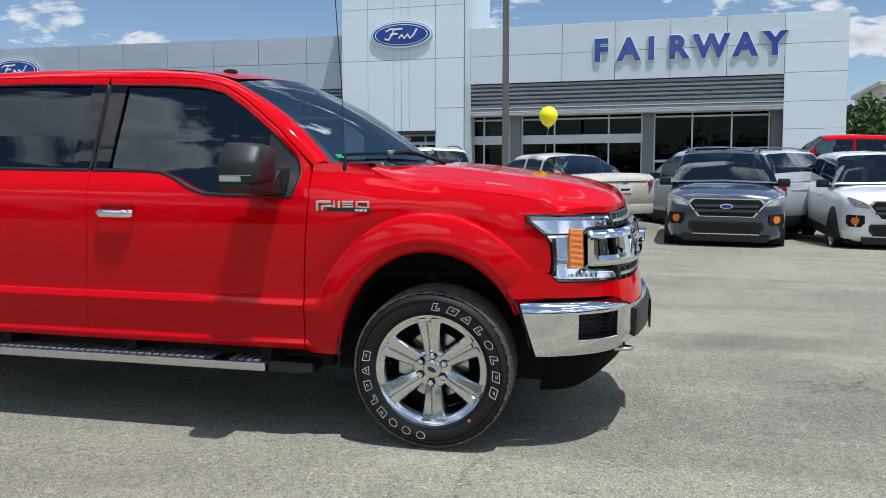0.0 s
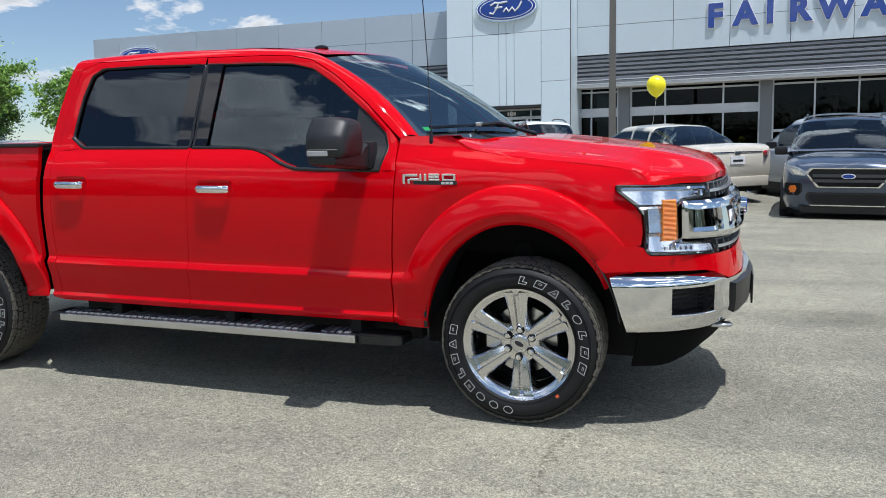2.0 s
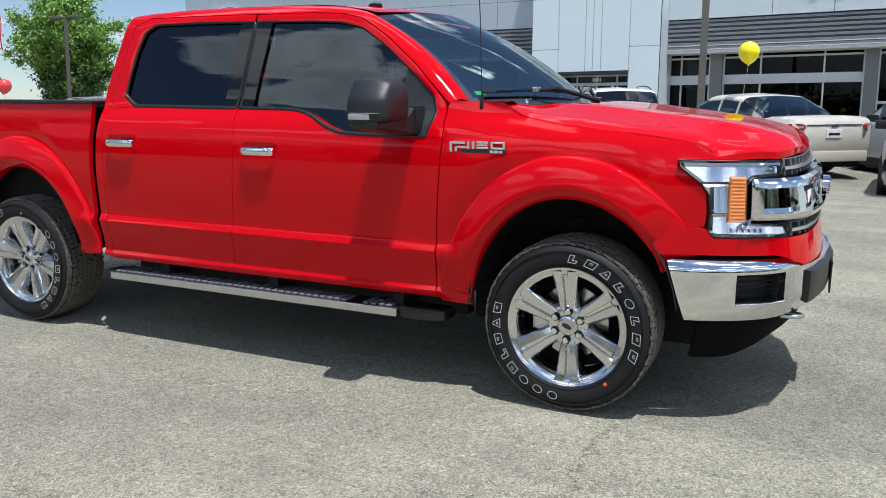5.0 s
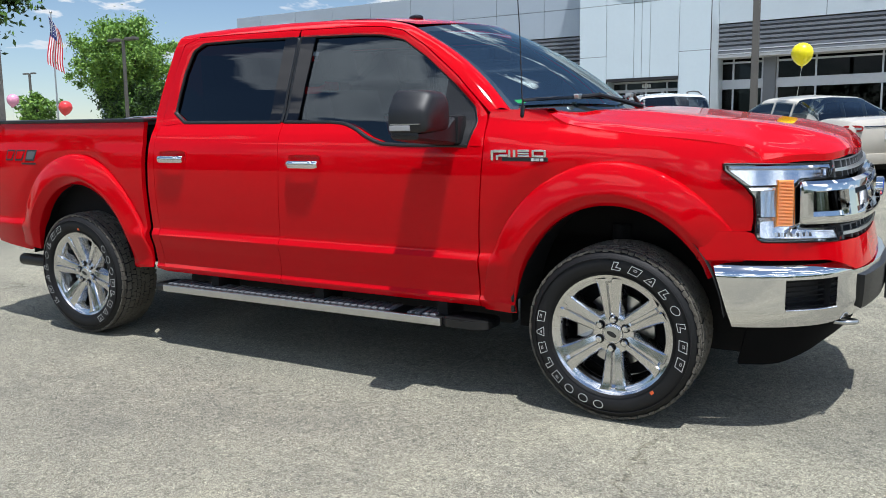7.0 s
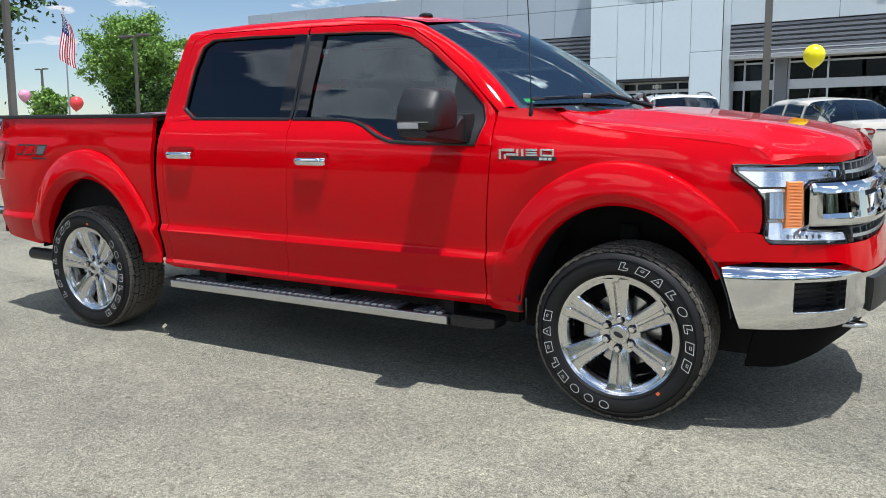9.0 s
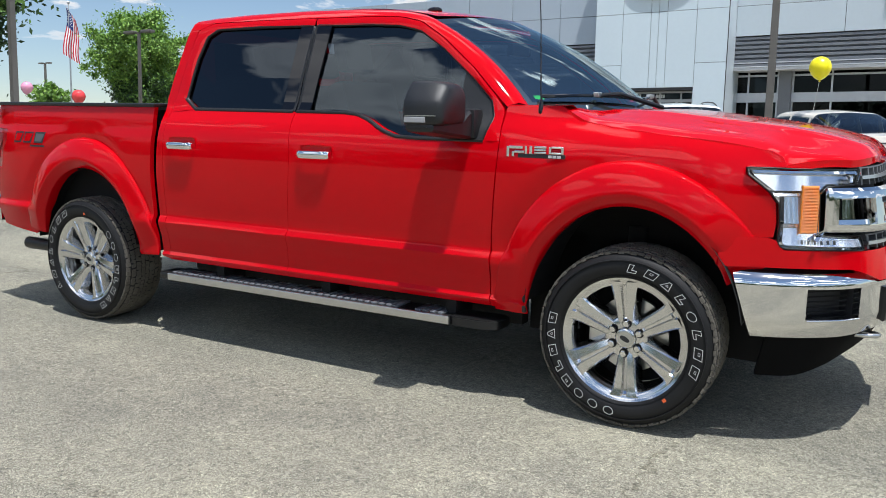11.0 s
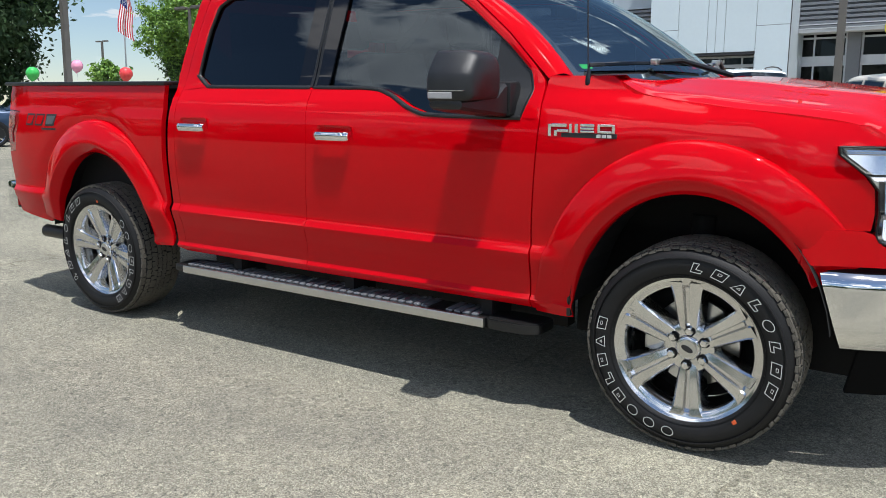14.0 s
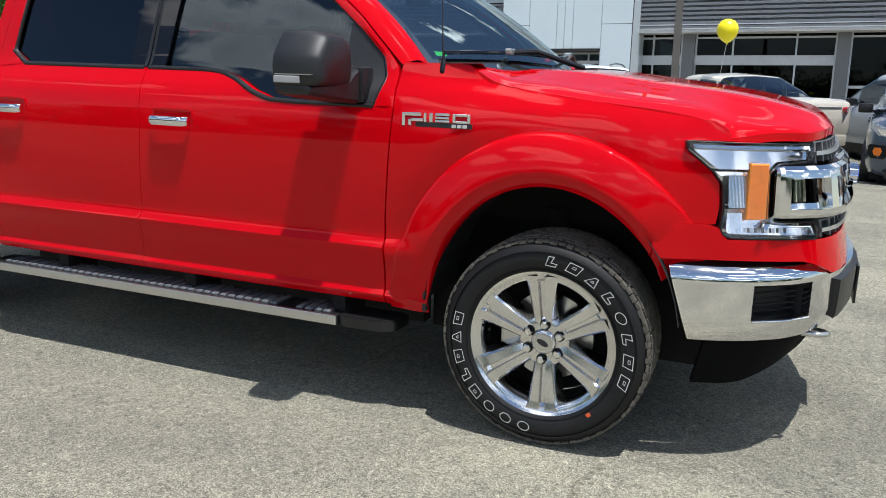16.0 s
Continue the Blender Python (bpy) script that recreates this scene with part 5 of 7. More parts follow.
def build_front(t):
    E, X, Y = nose.end, nose.by_x, nose.by_y
    # red lower fascia right across, dipping under the grille
    def zmap(s, v):
        s = min(s, 2 * E - s)
        hi = 0.840 + 0.050 * (1 - min(1.0, max(0.0, (s - X(0.580)) / 0.03)))
        lo = 0.765 - 0.055 * min(1.0, max(0.0, (s - Y(0.24)) / 0.12))
        return lo + (hi - lo) * v
    half = list(np.linspace(X(0.374), E, 40))
    ss = half + [2 * E - s for s in half[::-1][1:]]
    wrap("lower_fascia", ss, [0, 0.15, 0.4, 0.62, 0.8, 1.0], lambda s, z, o: on_nose(s, z, o), "red", t, 0.05, zmap=zmap, off=0.005)
    # dark core behind lamps and grille
    half = list(np.linspace(X(0.45), E, 24))
    ss = half + [2 * E - s for s in half[::-1][1:]]
    wrap("grille_core", ss, [0.80, 0.9, 1.0, 1.1, 1.20], lambda s, z, o: on_nose(s, z, o), "dark", t, 0.05, off=-0.075)
    # headlamps
    L0, L1, BAR, R = X(0.462), X(0.606), X(0.733), Y(0.262)
    outline = [(L0, 1.178), (L0 + 0.004, 1.150), (X(0.553), 1.078), (X(0.588), 1.032), (X(0.596), 0.95), (X(0.592), 0.880), (X(0.600), 0.855), (L1 + 0.02, 0.846), (R + 0.012, 0.842), (R, 0.902), (BAR + 0.03, 0.905), (BAR, 0.925), (BAR - 0.004, 1.07), (BAR + 0.025, 1.103), (R - 0.02, 1.110), (R, 1.172)]
    plate("headlamp_rim", outline, on_nose, "lamp_silver", t, -0.056, -0.058, label="bright headlamp housing")
    for flip in (1, -1):
        bm = bmesh.new()
        pts = [on_nose(q, z, 0.004) for q, z in resample(outline + outline[:1], 120)]
        tube(bm, [(x, y if flip > 0 else 2 * YC - y, z) for x, y, z in pts], 0.0032, 6)
        part("headlamp_seal", bm, "black", t, smooth=60)
    inner = [(L0 + 0.014, 1.170), (L0 + 0.020, 1.150), (X(0.560), 1.078), (X(0.598), 1.034), (X(0.606), 0.95), (X(0.602), 0.885), (X(0.612), 0.862), (L1 + 0.03, 0.855), (R + 0.002, 0.850), (R - 0.006, 0.893), (BAR + 0.02, 0.896), (BAR - 0.012, 0.920), (BAR - 0.016, 1.075), (BAR + 0.016, 1.110), (R - 0.026, 1.118), (R - 0.008, 1.164)]
    plate("headlamp_bowl", inner, on_nose, "lamp_silver", t, -0.050, 0.004)

    def leaning(depth, z0, slope):
        """A place on the nose that falls back as it rises, so that it faces the sky."""
        return lambda s, z, o: on_nose(s, z, o + depth - slope * (z - z0))

    # three tiers of bright reflector, one over the other
    plate("upper_reflector", [(L0 + 0.022, 1.160), (L0 + 0.030, 1.146), (X(0.566), 1.086), (BAR - 0.012, 1.088), (BAR + 0.016, 1.114), (R - 0.026, 1.121), (R - 0.012, 1.158)], leaning(0.010, 1.088, 0.22), "lamp_silver", t, 0.0, 0.006, label="bright stepped lamp reflector")
    plate("lower_reflector", [(X(0.608), 0.872), (X(0.616), 0.862), (R - 0.004, 0.858), (R - 0.010, 0.888), (BAR + 0.016, 0.894), (BAR - 0.018, 0.930), (X(0.612), 0.936)], leaning(0.010, 0.858, 0.22), "lamp_silver", t, 0.0, 0.006)
    for k in range(13):
        s0 = X(0.610) + k * (X(0.668) - X(0.610)) / 13
        s1 = s0 + (X(0.668) - X(0.610)) / 13
        plate("lens_flute", [(s0, 0.952), (0.5 * (s0 + s1), 0.952), (0.5 * (s0 + s1), 1.062), (s0, 1.062)], leaning(0.006, 0.952, 0.16), "lamp_silver", t, 0.0, 0.006)
        plate("lens_flute", [(0.5 * (s0 + s1), 0.952), (s1, 0.952), (s1, 1.062), (0.5 * (s0 + s1), 1.062)], leaning(0.002, 0.952, 0.16), "satin", t, 0.0, 0.006)
    # amber block of stacked prisms
    for k in range(32):
        z0 = 0.916 + k * 0.0060
        plate("amber_prism", [(X(0.668), z0), (X(0.722), z0), (X(0.722), z0 + 0.0059), (X(0.668), z0 + 0.0059)], leaning(0.016, z0, 0.8), "amber", t, 0.0, 0.02, label="amber side reflector" if k == 0 else "")
    plate("amber_edge", [(X(0.664), 0.912), (X(0.668), 0.912), (X(0.668), 1.110), (X(0.664), 1.110)], on_nose, "amber", t, 0.016, 0.03)
    plate("lamp_shelf", [(X(0.575), 1.064), (X(0.662), 1.066), (X(0.662), 1.078), (X(0.560), 1.078)], leaning(0.010, 1.064, 0.5), "lamp_silver", t, 0.0, 0.02)
    plate("lamp_shelf", [(X(0.606), 0.936), (X(0.664), 0.938), (X(0.664), 0.950), (X(0.606), 0.948)], leaning(0.010, 0.936, 0.5), "lamp_silver", t, 0.0, 0.02)
    # chrome strip stands in for sky reflected along the top of the lens
    plate("lamp_top_bar", [(L0 + 0.03, 1.156), (R - 0.012, 1.152), (R - 0.012, 1.166), (L0 + 0.02, 1.168)], leaning(0.012, 1.152, 0.3), "chrome", t, 0.0, 0.012)
    for k in range(12):
        s0 = X(0.662) + k * 0.0125
        plate("led_cell", [(s0, 0.868), (s0 + 0.008, 0.868), (s0 + 0.008, 0.884), (s0, 0.884)], leaning(0.010, 0.868, 0.2), "grey_plastic" if k % 2 else "satin", t, 0.0, 0.01)
    plate("headlamp_lens", inner, on_nose, "clear", t, 0.026, 0.004, label="clear headlamp lens")
    # grille: grey uprights above and below the bright bar
    for z0, z1, s0 in ((1.108, 1.182, R + 0.012), (0.846, 0.908, R + 0.022)):
        half = list(np.linspace(s0, E, 18))
        ss = half + [2 * E - s for s in half[::-1][1:]]
        wrap("grille_mesh", ss, [z0, 0.5 * (z0 + z1), z1], lambda s, z, o: on_nose(s, z, o), "ink", t, 0.02, off=-0.05)
        n = 22
        for k in range(n):
            s = s0 + 0.006 + (2 * (E - s0) - 0.02) * k / (n - 1)
            plate("grille_upright", [(s, z0), (s + 0.012, z0), (s + 0.012, z1), (s, z1)], on_nose, "grey_plastic", t, 0.004, 0.05, both=False)
        zm = z0 + 0.46 * (z1 - z0)
        wrap("grille_bar", ss, [zm - 0.008, zm + 0.006], lambda s, z, o: on_nose(s, z, o), "satin", t, 0.04, off=0.016)
        wrap("grille_edge", ss, [z1 - 0.006, z1], lambda s, z, o: on_nose(s, z, o), "grey_plastic", t, 0.05, off=0.004)
    # bright double bar with its recess
    S0 = BAR + 0.008
    rec0, rec1 = BAR + 0.048, BAR + 0.200
    half = sorted(set(list(np.linspace(S0, E, 44)) + [rec0, rec1, S0 + 0.006, S0 + 0.018]))
    ss = half + [2 * E - s for s in half[::-1][1:]]
    zs = [0.918, 0.924, 0.934, 0.948, 0.956, 1.0, 1.05, 1.062, 1.078, 1.090, 1.097, 1.102]
    prof = lambda z: float(np.interp(z, (0.918, 0.924, 0.934, 0.948, 1.07, 1.09, 1.102), (0.022, 0.040, 0.047, 0.050, 0.050, 0.046, 0.030)))
    def bar_place(s, z, o):
        m = min(s, 2 * E - s)
        endk = min(1.0, max(0.0, (m - S0) / 0.018))
        return on_nose(s, 1.01 + (z - 1.01) * (0.93 + 0.07 * math.sqrt(endk)), prof(z) * (0.55 + 0.45 * math.sqrt(endk)) + o)
    hole = lambda s, z: 0.953 < z < 1.060 and (rec0 < min(s, 2 * E - s) < rec1 or min(s, 2 * E - s) > rec1 + 0.045)
    wrap("grille_surround", ss, zs, bar_place, "chrome", t, 0.055, skip=hole, label="bright chrome grille bar", smooth=22)
    plate("recess_floor", [(rec0 - 0.01, 0.945), (rec1 + 0.01, 0.945), (rec1 + 0.01, 1.07), (rec0 - 0.01, 1.07)], on_nose, "chrome", t, -0.030, 0.02)
    plate("recess_slot", [(rec0 - 0.004, 0.950), (rec0 + 0.062, 0.950), (rec0 + 0.062, 1.064), (rec0 - 0.004, 1.064)], on_nose, "gloss_black", t, -0.022, 0.01)
    half = list(np.linspace(rec1 + 0.03, E, 14))
    mid = half + [2 * E - s for s in half[::-1][1:]]
    wrap("grille_inner", mid, [0.945, 1.0, 1.07], lambda s, z, o: on_nose(s, z, o), "ink", t, 0.02, off=-0.01)
    wrap("centre_bar", mid, [0.978, 0.99, 1.02, 1.032], lambda s, z, o: on_nose(s, z, o), "chrome", t, 0.03, off=0.030)
    bm = bmesh.new()
    prism(bm, [(0.115 * math.cos(q), 0.048 * math.sin(q)) for q in np.linspace(0, 2 * math.pi, 40, endpoint=False)], -0.03, 0.0, m=Matrix.Translation((1.028, YC, 1.005)) @ pose(0, 0, 0, 0, 0, 90))
    em = part("emblem", bm, "chrome", t, "blue oval emblem with a bright rim", smooth=40)
    bm = bmesh.new()
    prism(bm, [(0.103 * math.cos(q), 0.040 * math.sin(q)) for q in np.linspace(0, 2 * math.pi, 40, endpoint=False)], -0.034, -0.01, m=Matrix.Translation((1.028, YC, 1.005)) @ pose(0, 0, 0, 0, 0, 90))
    part("emblem_face", bm, "blue_sign", em)
    # bumper
    E2, BX, BY = bump.end, bump.by_x, bump.by_y
    f0, f1 = BX(0.728), BY(0.235)
    half = sorted(set(list(np.linspace(0, E2, 46)) + [f0, f0 + 0.008, f1, f1 - 0.008]))
    ss = half + [2 * E2 - s for s in half[::-1][1:]]
    zs = [0.470, 0.478, 0.50, 0.53, 0.550, 0.558, 0.60, 0.66, 0.686, 0.694, 0.715, 0.728, 0.738, 0.745]
    def bz(s, z):
        m = min(s, 2 * E2 - s)
        dip = min(1.0, max(0.0, (m - BY(0.24)) / 0.10))
        return z - (z - 0.60) / 0.145 * 0.045 * dip if z > 0.60 else z + 0.01 * dip
    def bump_place(s, z, o):
        m = min(s, 2 * E2 - s)
        lean = 0.085 * (0.745 - z) / 0.265 * max(0.0, 1 - m / 0.25)
        s2 = s + lean if s < E2 else s - lean
        return on_bumper(s2, bz(s, z), o)
    hole = lambda s, z: 0.554 < z < 0.690 and f0 + 0.002 < min(s, 2 * E2 - s) < f1 - 0.002
    b = wrap("front_bumper", ss, zs, bump_place, "chrome", t, 0.035, skip=hole, label="chrome front bumper with lamp openings", smooth=35)
    for flip in (1, -1):
        def fl(v):
            return (v[0], v[1] if flip > 0 else 2 * YC - v[1], v[2])
        bm = bmesh.new()
        rows = []
        for off in (-0.002, -0.10):
            rows.append([bm.verts.new(fl(on_bumper(s, z, off))) for s, z in ((f0, 0.552), (f1, 0.552), (f1, 0.692), (f0, 0.692))])
        for i in range(4):
            bm.faces.new((rows[0][i], rows[0][(i + 1) % 4], rows[1][(i + 1) % 4], rows[1][i]))
        bm.faces.new(rows[1])
        part("lamp_pocket", bm, "ink", b)
        for k in range(5):
            bm = bmesh.new()
            zz = 0.575 + k * 0.022
            tube(bm, [fl(on_bumper(f0 + 0.02, zz, -0.06)), fl(on_bumper(f1 - 0.01, zz, -0.06))], 0.004, 6)
            part("pocket_slat", bm, "dark", b)
        bm = bmesh.new()
        tube(bm, [fl(on_bumper(s, 0.553, 0.002)) for s in np.linspace(f0 + 0.004, f1 - 0.002, 8)], 0.005, 8)
        part("opening_lip", bm, "chrome", b, smooth=60)
    # bumper top seal, centre pad, plate bracket, lower valance
    half = list(np.linspace(0.01, E2, 30))
    ss2 = half + [2 * E2 - s for s in half[::-1][1:]]
    wrap("bumper_seal", ss2, [0.742, 0.772], lambda s, z, o: on_bumper(s, bz(s, z), o), "black", t, 0.03, off=-0.028)
    half = list(np.linspace(BY(0.40), E2, 12))
    ss3 = half + [2 * E2 - s for s in half[::-1][1:]]
    wrap("bumper_pad", ss3, [0.515, 0.53, 0.60, 0.655, 0.668], lambda s, z, o: on_bumper(s, z, o), "black", t, 0.03, off=0.018, label="black plastic bumper pad")
    part("plate_bracket", boxed(1.098, YC - 0.17, 0.485, 1.108, YC + 0.17, 0.645, bevel=0.003), "black", t)
    def valance(s, z, o):
        k = (0.49 - z) / 0.25
        x, y, nx, ny = bump.at(s)
        return (x - 0.05 - 0.14 * k * max(0.2, nx), y + (0.06 + 0.10 * k) * (1 if y < YC else -1) * max(0.0, 1 - abs(y - YC) * 0 - nx * 0.9), z)
    half = list(np.linspace(0.20, E2, 26))
    ss4 = half + [2 * E2 - s for s in half[::-1][1:]]
    wrap("lower_valance", ss4, [0.0, 0.2, 0.45, 0.56, 0.72, 1.0], valance, "valance", t, 0.02, label="matt black lower valance", smooth=30, zmap=lambda s, v: 0.49 - (1 - v) * (0.215 - 0.10 * ease((min(s, 2 * E2 - s) - 0.35) / 0.5)))
    for flip in (-1, 1):
        bm = bmesh.new()
        y = YC + flip * 0.56
        tube(bm, [(0.80, y - 0.024, 0.452), (0.955, y - 0.024, 0.452), (0.988, y - 0.010, 0.452), (0.996, y + 0.008, 0.452), (0.985, y + 0.026, 0.452), (0.955, y + 0.036, 0.452), (0.80, y + 0.036, 0.452)], 0.011, 10)
        part("tow_hook", bm, "satin", t, "bare metal tow hook", smooth=60)


def build_top(t):
    for side in (-1, 1):
        bm = bmesh.new()
        xs = np.linspace(-0.345, -0.66, 10)
        a = [(x, YC + side * 0.866, 1.421) for x in xs]
        b = [(x, YC + side * 0.80, 1.424) for x in xs]
        c = [(x, YC + side * 0.72, 1.398) for x in xs]
        loft(bm, a, c, [b])
        bmesh.ops.recalc_face_normals(bm, faces=bm.faces[:])
        part("cowl_corner", bm, "red", t, smooth=50)
    # bonnet
    bm = bmesh.new()
    nu, nv = 56, 150
    def edge_w(x):
        x = min(x, 0.606)
        return w_fender(x, float(np.interp(x, (-0.36, -0.25, 0.0, 0.5, 0.606), (1.408, 1.352, 1.313, 1.250, 1.190)))) - 0.004
    W0 = edge_w(0.606)
    rows = []
    for j in range(nv + 1):
        k = -1 + 2 * j / nv
        k = math.copysign(abs(k) ** 0.75, k)
        yf = YC - abs(k) * W0
        xf = min(float(np.interp(yf, nose.p[:, 1], nose.p[:, 0])) + 0.004, 0.606 + (yf - (YC - W0)) * 1.9)
        yr = YC - abs(k) * edge_w(-0.3)
        xr = wind_base(yr) + 0.115 if yr > 0.16 else -0.345
        row = []
        for i in range(nu + 1):
            u = i / nu
            x = xr + (xf - xr) * u
            y = YC + k * edge_w(x)
            z = hood_z(x, y, edge_w(x))
            if u > 0.93:
                z -= 0.020 * ((u - 0.93) / 0.07) ** 2 * (1 - abs(k) ** 6)
            row.append(bm.verts.new((x, y, z)))
        rows.append(row)
    for p, q in zip(rows, rows[1:]):
        for i in range(nu):
            bm.faces.new((p[i], p[i + 1], q[i + 1], q[i]))
    bmesh.ops.recalc_face_normals(bm, faces=bm.faces[:])
    if sum(f.normal.z for f in bm.faces) < 0:
        bmesh.ops.reverse_faces(bm, faces=bm.faces[:])
    made = bmesh.ops.extrude_edge_only(bm, edges=[e for e in bm.edges if e.is_boundary])["geom"]
    for v in made:
        if isinstance(v, bmesh.types.BMVert):
            v.co.z -= 0.03
    part("bonnet", bm, "red", t, "red bonnet with raised middle", smooth=28)
    # cowl
    bm = bmesh.new()
    ys = np.linspace(0.13, 2 * YC - 0.13, 40)
    rows = [[bm.verts.new((wind_base(y) + a, y, z)) for y in ys] for a, z in ((-0.05, 1.375), (0.02, 1.392), (0.10, 1.392), (0.15, 1.375))]
    for p, q in zip(rows, rows[1:]):
        for i in range(len(ys) - 1):
            bm.faces.new((p[i], p[i + 1], q[i + 1], q[i]))
    bmesh.ops.recalc_face_normals(bm, faces=bm.faces[:])
    cowl = part("cowl_panel", bm, "black", t, "black vented cowl panel", smooth=40)
    for k in range(30):
        y = 0.42 + 0.036 * k
        part("cowl_vent", boxed(wind_base(y) + 0.055, y, 1.391, wind_base(y) + 0.11, y + 0.020, 1.402, bevel=0.003, seg=1), "black", cowl)
    # windscreen
    def grid(v0, v1, k0, k1, n, m2, drop=0.0):
        bm = bmesh.new()
        rr = []
        for v in np.linspace(v0, v1, n):
            row = []
            for k in np.linspace(k0, k1, m2):
                p = wind(v, k)
                row.append(bm.verts.new((p[0], p[1], p[2] - drop)))
            rr.append(row)
        for p, q in zip(rr, rr[1:]):
            for i in range(m2 - 1):
                bm.faces.new((p[i], p[i + 1], q[i + 1], q[i]))
        bmesh.ops.recalc_face_normals(bm, faces=bm.faces[:])
        return bm
    ws = part("windscreen", grid(0, 1, -1, 1, 18, 30), "windscreen", t, "large clear windscreen", smooth=180)
    ws.visible_shadow = False
    for args in ((0.0, 0.06, -1, 1, 3, 30), (0.93, 1.0, -1, 1, 3, 30), (0.0, 1.0, -1, -0.955, 18, 2), (0.0, 1.0, 0.955, 1, 18, 2)):
        part("black_band", grid(*args, drop=0.006), "ink", ws, smooth=180)
    part("sticker", grid(0.082, 0.115, -0.925, -0.875, 3, 4, drop=0.004), "green", ws, "small green sticker")
    # roof
    bm = bmesh.new()
    rows = []
    for k in np.linspace(-1, 1, 37):
        y = YC + 0.615 * k
        xf = wind_top(YC + 0.615 * k)
        row = []
        for u in np.linspace(0, 1, 30):
            x = xf + (-2.80 - xf) * u
            crown = 1.962 - 0.024 * k * k
            front = 0.058 * max(0.0, 1 - u / 0.30) ** 2
            back = 0.032 * max(0.0, (u - 0.72) / 0.28) ** 2
            z = crown - front - back
            row.append(bm.verts.new((x, y, z)))
        rows.append(row)
    for p, q in zip(rows, rows[1:]):
        for i in range(len(p) - 1):
            bm.faces.new((p[i], p[i + 1], q[i + 1], q[i]))
    bmesh.ops.recalc_face_normals(bm, faces=bm.faces[:])
    part("roof_panel", bm, "red", t, smooth=40)
    part("headliner", boxed(-2.78, 0.33, 1.86, -1.30, 1.57, 1.875), "cloth", t)
    # shark-fin dome on the roof
    bm = bmesh.new()
    bmesh.ops.create_uvsphere(bm, u_segments=20, v_segments=10, radius=1, matrix=Matrix.Translation((-1.36, 0.60, 1.942)) @ Matrix.Diagonal((0.046, 0.030, 0.020, 1)))
    part("roof_antenna", bm, "gloss_black", t, "low black roof antenna dome", smooth=180)
    # back of the cab
    bm = bmesh.new()
    prism(bm, [(0.10, 0.50), (1.80, 0.50), (1.80, 1.40), (1.60, 1.86), (1.50, 1.91), (0.40, 1.91), (0.30, 1.86), (0.10, 1.40)], -0.012, 0.012, m=Matrix.Translation((-2.90, 0, 0)) @ Matrix(((0, 1, 0, 0), (1, 0, 0, 0), (0, 0, 1, 0), (0, 0, 0, 1))) )
    back = part("cab_back", bm, "red", t)
    part("cab_back_lining", boxed(-2.875, 0.12, 0.60, -2.865, 1.78, 1.44), "cabin_trim", t)
    part("back_window", boxed(-2.92, 0.42, 1.45, -2.885, 1.48, 1.80), "gloss_black", t)
    # whip antenna
    bm = bmesh.new()
    lathe(bm, [(0.016, -0.030), (0.017, -0.01), (0.012, 0.02), (0.006, 0.045), (0.004, 0.06)], 14, cap=True, m=Matrix.Translation((-0.482, 0.090, 1.398)) @ pose(0, 0, 0, 90))
    whip = part("whip_antenna", bm, "gloss_black", t, "thin black whip antenna", smooth=60)
    bm = bmesh.new()
    tube(bm, [(-0.484, 0.090, 1.42), (-0.496, 0.091, 1.80), (-0.530, 0.092, 2.32)], 0.0028, 6)
    part("rod", bm, "ink", whip)
    # wipers
    for y0, y1 in ((0.22, 0.86), (0.92, 1.55)):
        bm = bmesh.new()
        pts = []
        for k in np.linspace(0, 1, 12):
            y = y0 + (y1 - y0) * k
            v = 0.055 + 0.02 * math.sin(math.pi * k)
            p = wind(v, (y - YC) / (0.80 - 0.155 * v))
            pts.append((p[0] + 0.012, p[1], p[2] + 0.026))
        tube(bm, pts, 0.009, 6)
        wp = part("wiper", bm, "gloss_black", t, "black wiper blade and arm")
        bm = bmesh.new()
        tube(bm, [pts[5], (pts[7][0] + 0.03, pts[7][1], pts[7][2] + 0.012), (wind_base(y1) + 0.08, y1 + 0.06, 1.415)], 0.012, 8)
        part("wiper_arm", bm, "black", wp)
        part("arm_knuckle", boxed(pts[5][0] - 0.01, pts[5][1] - 0.03, pts[5][2] - 0.008, pts[5][0] + 0.02, pts[5][1] + 0.03, pts[5][2] + 0.018, bevel=0.006), "satin", wp)


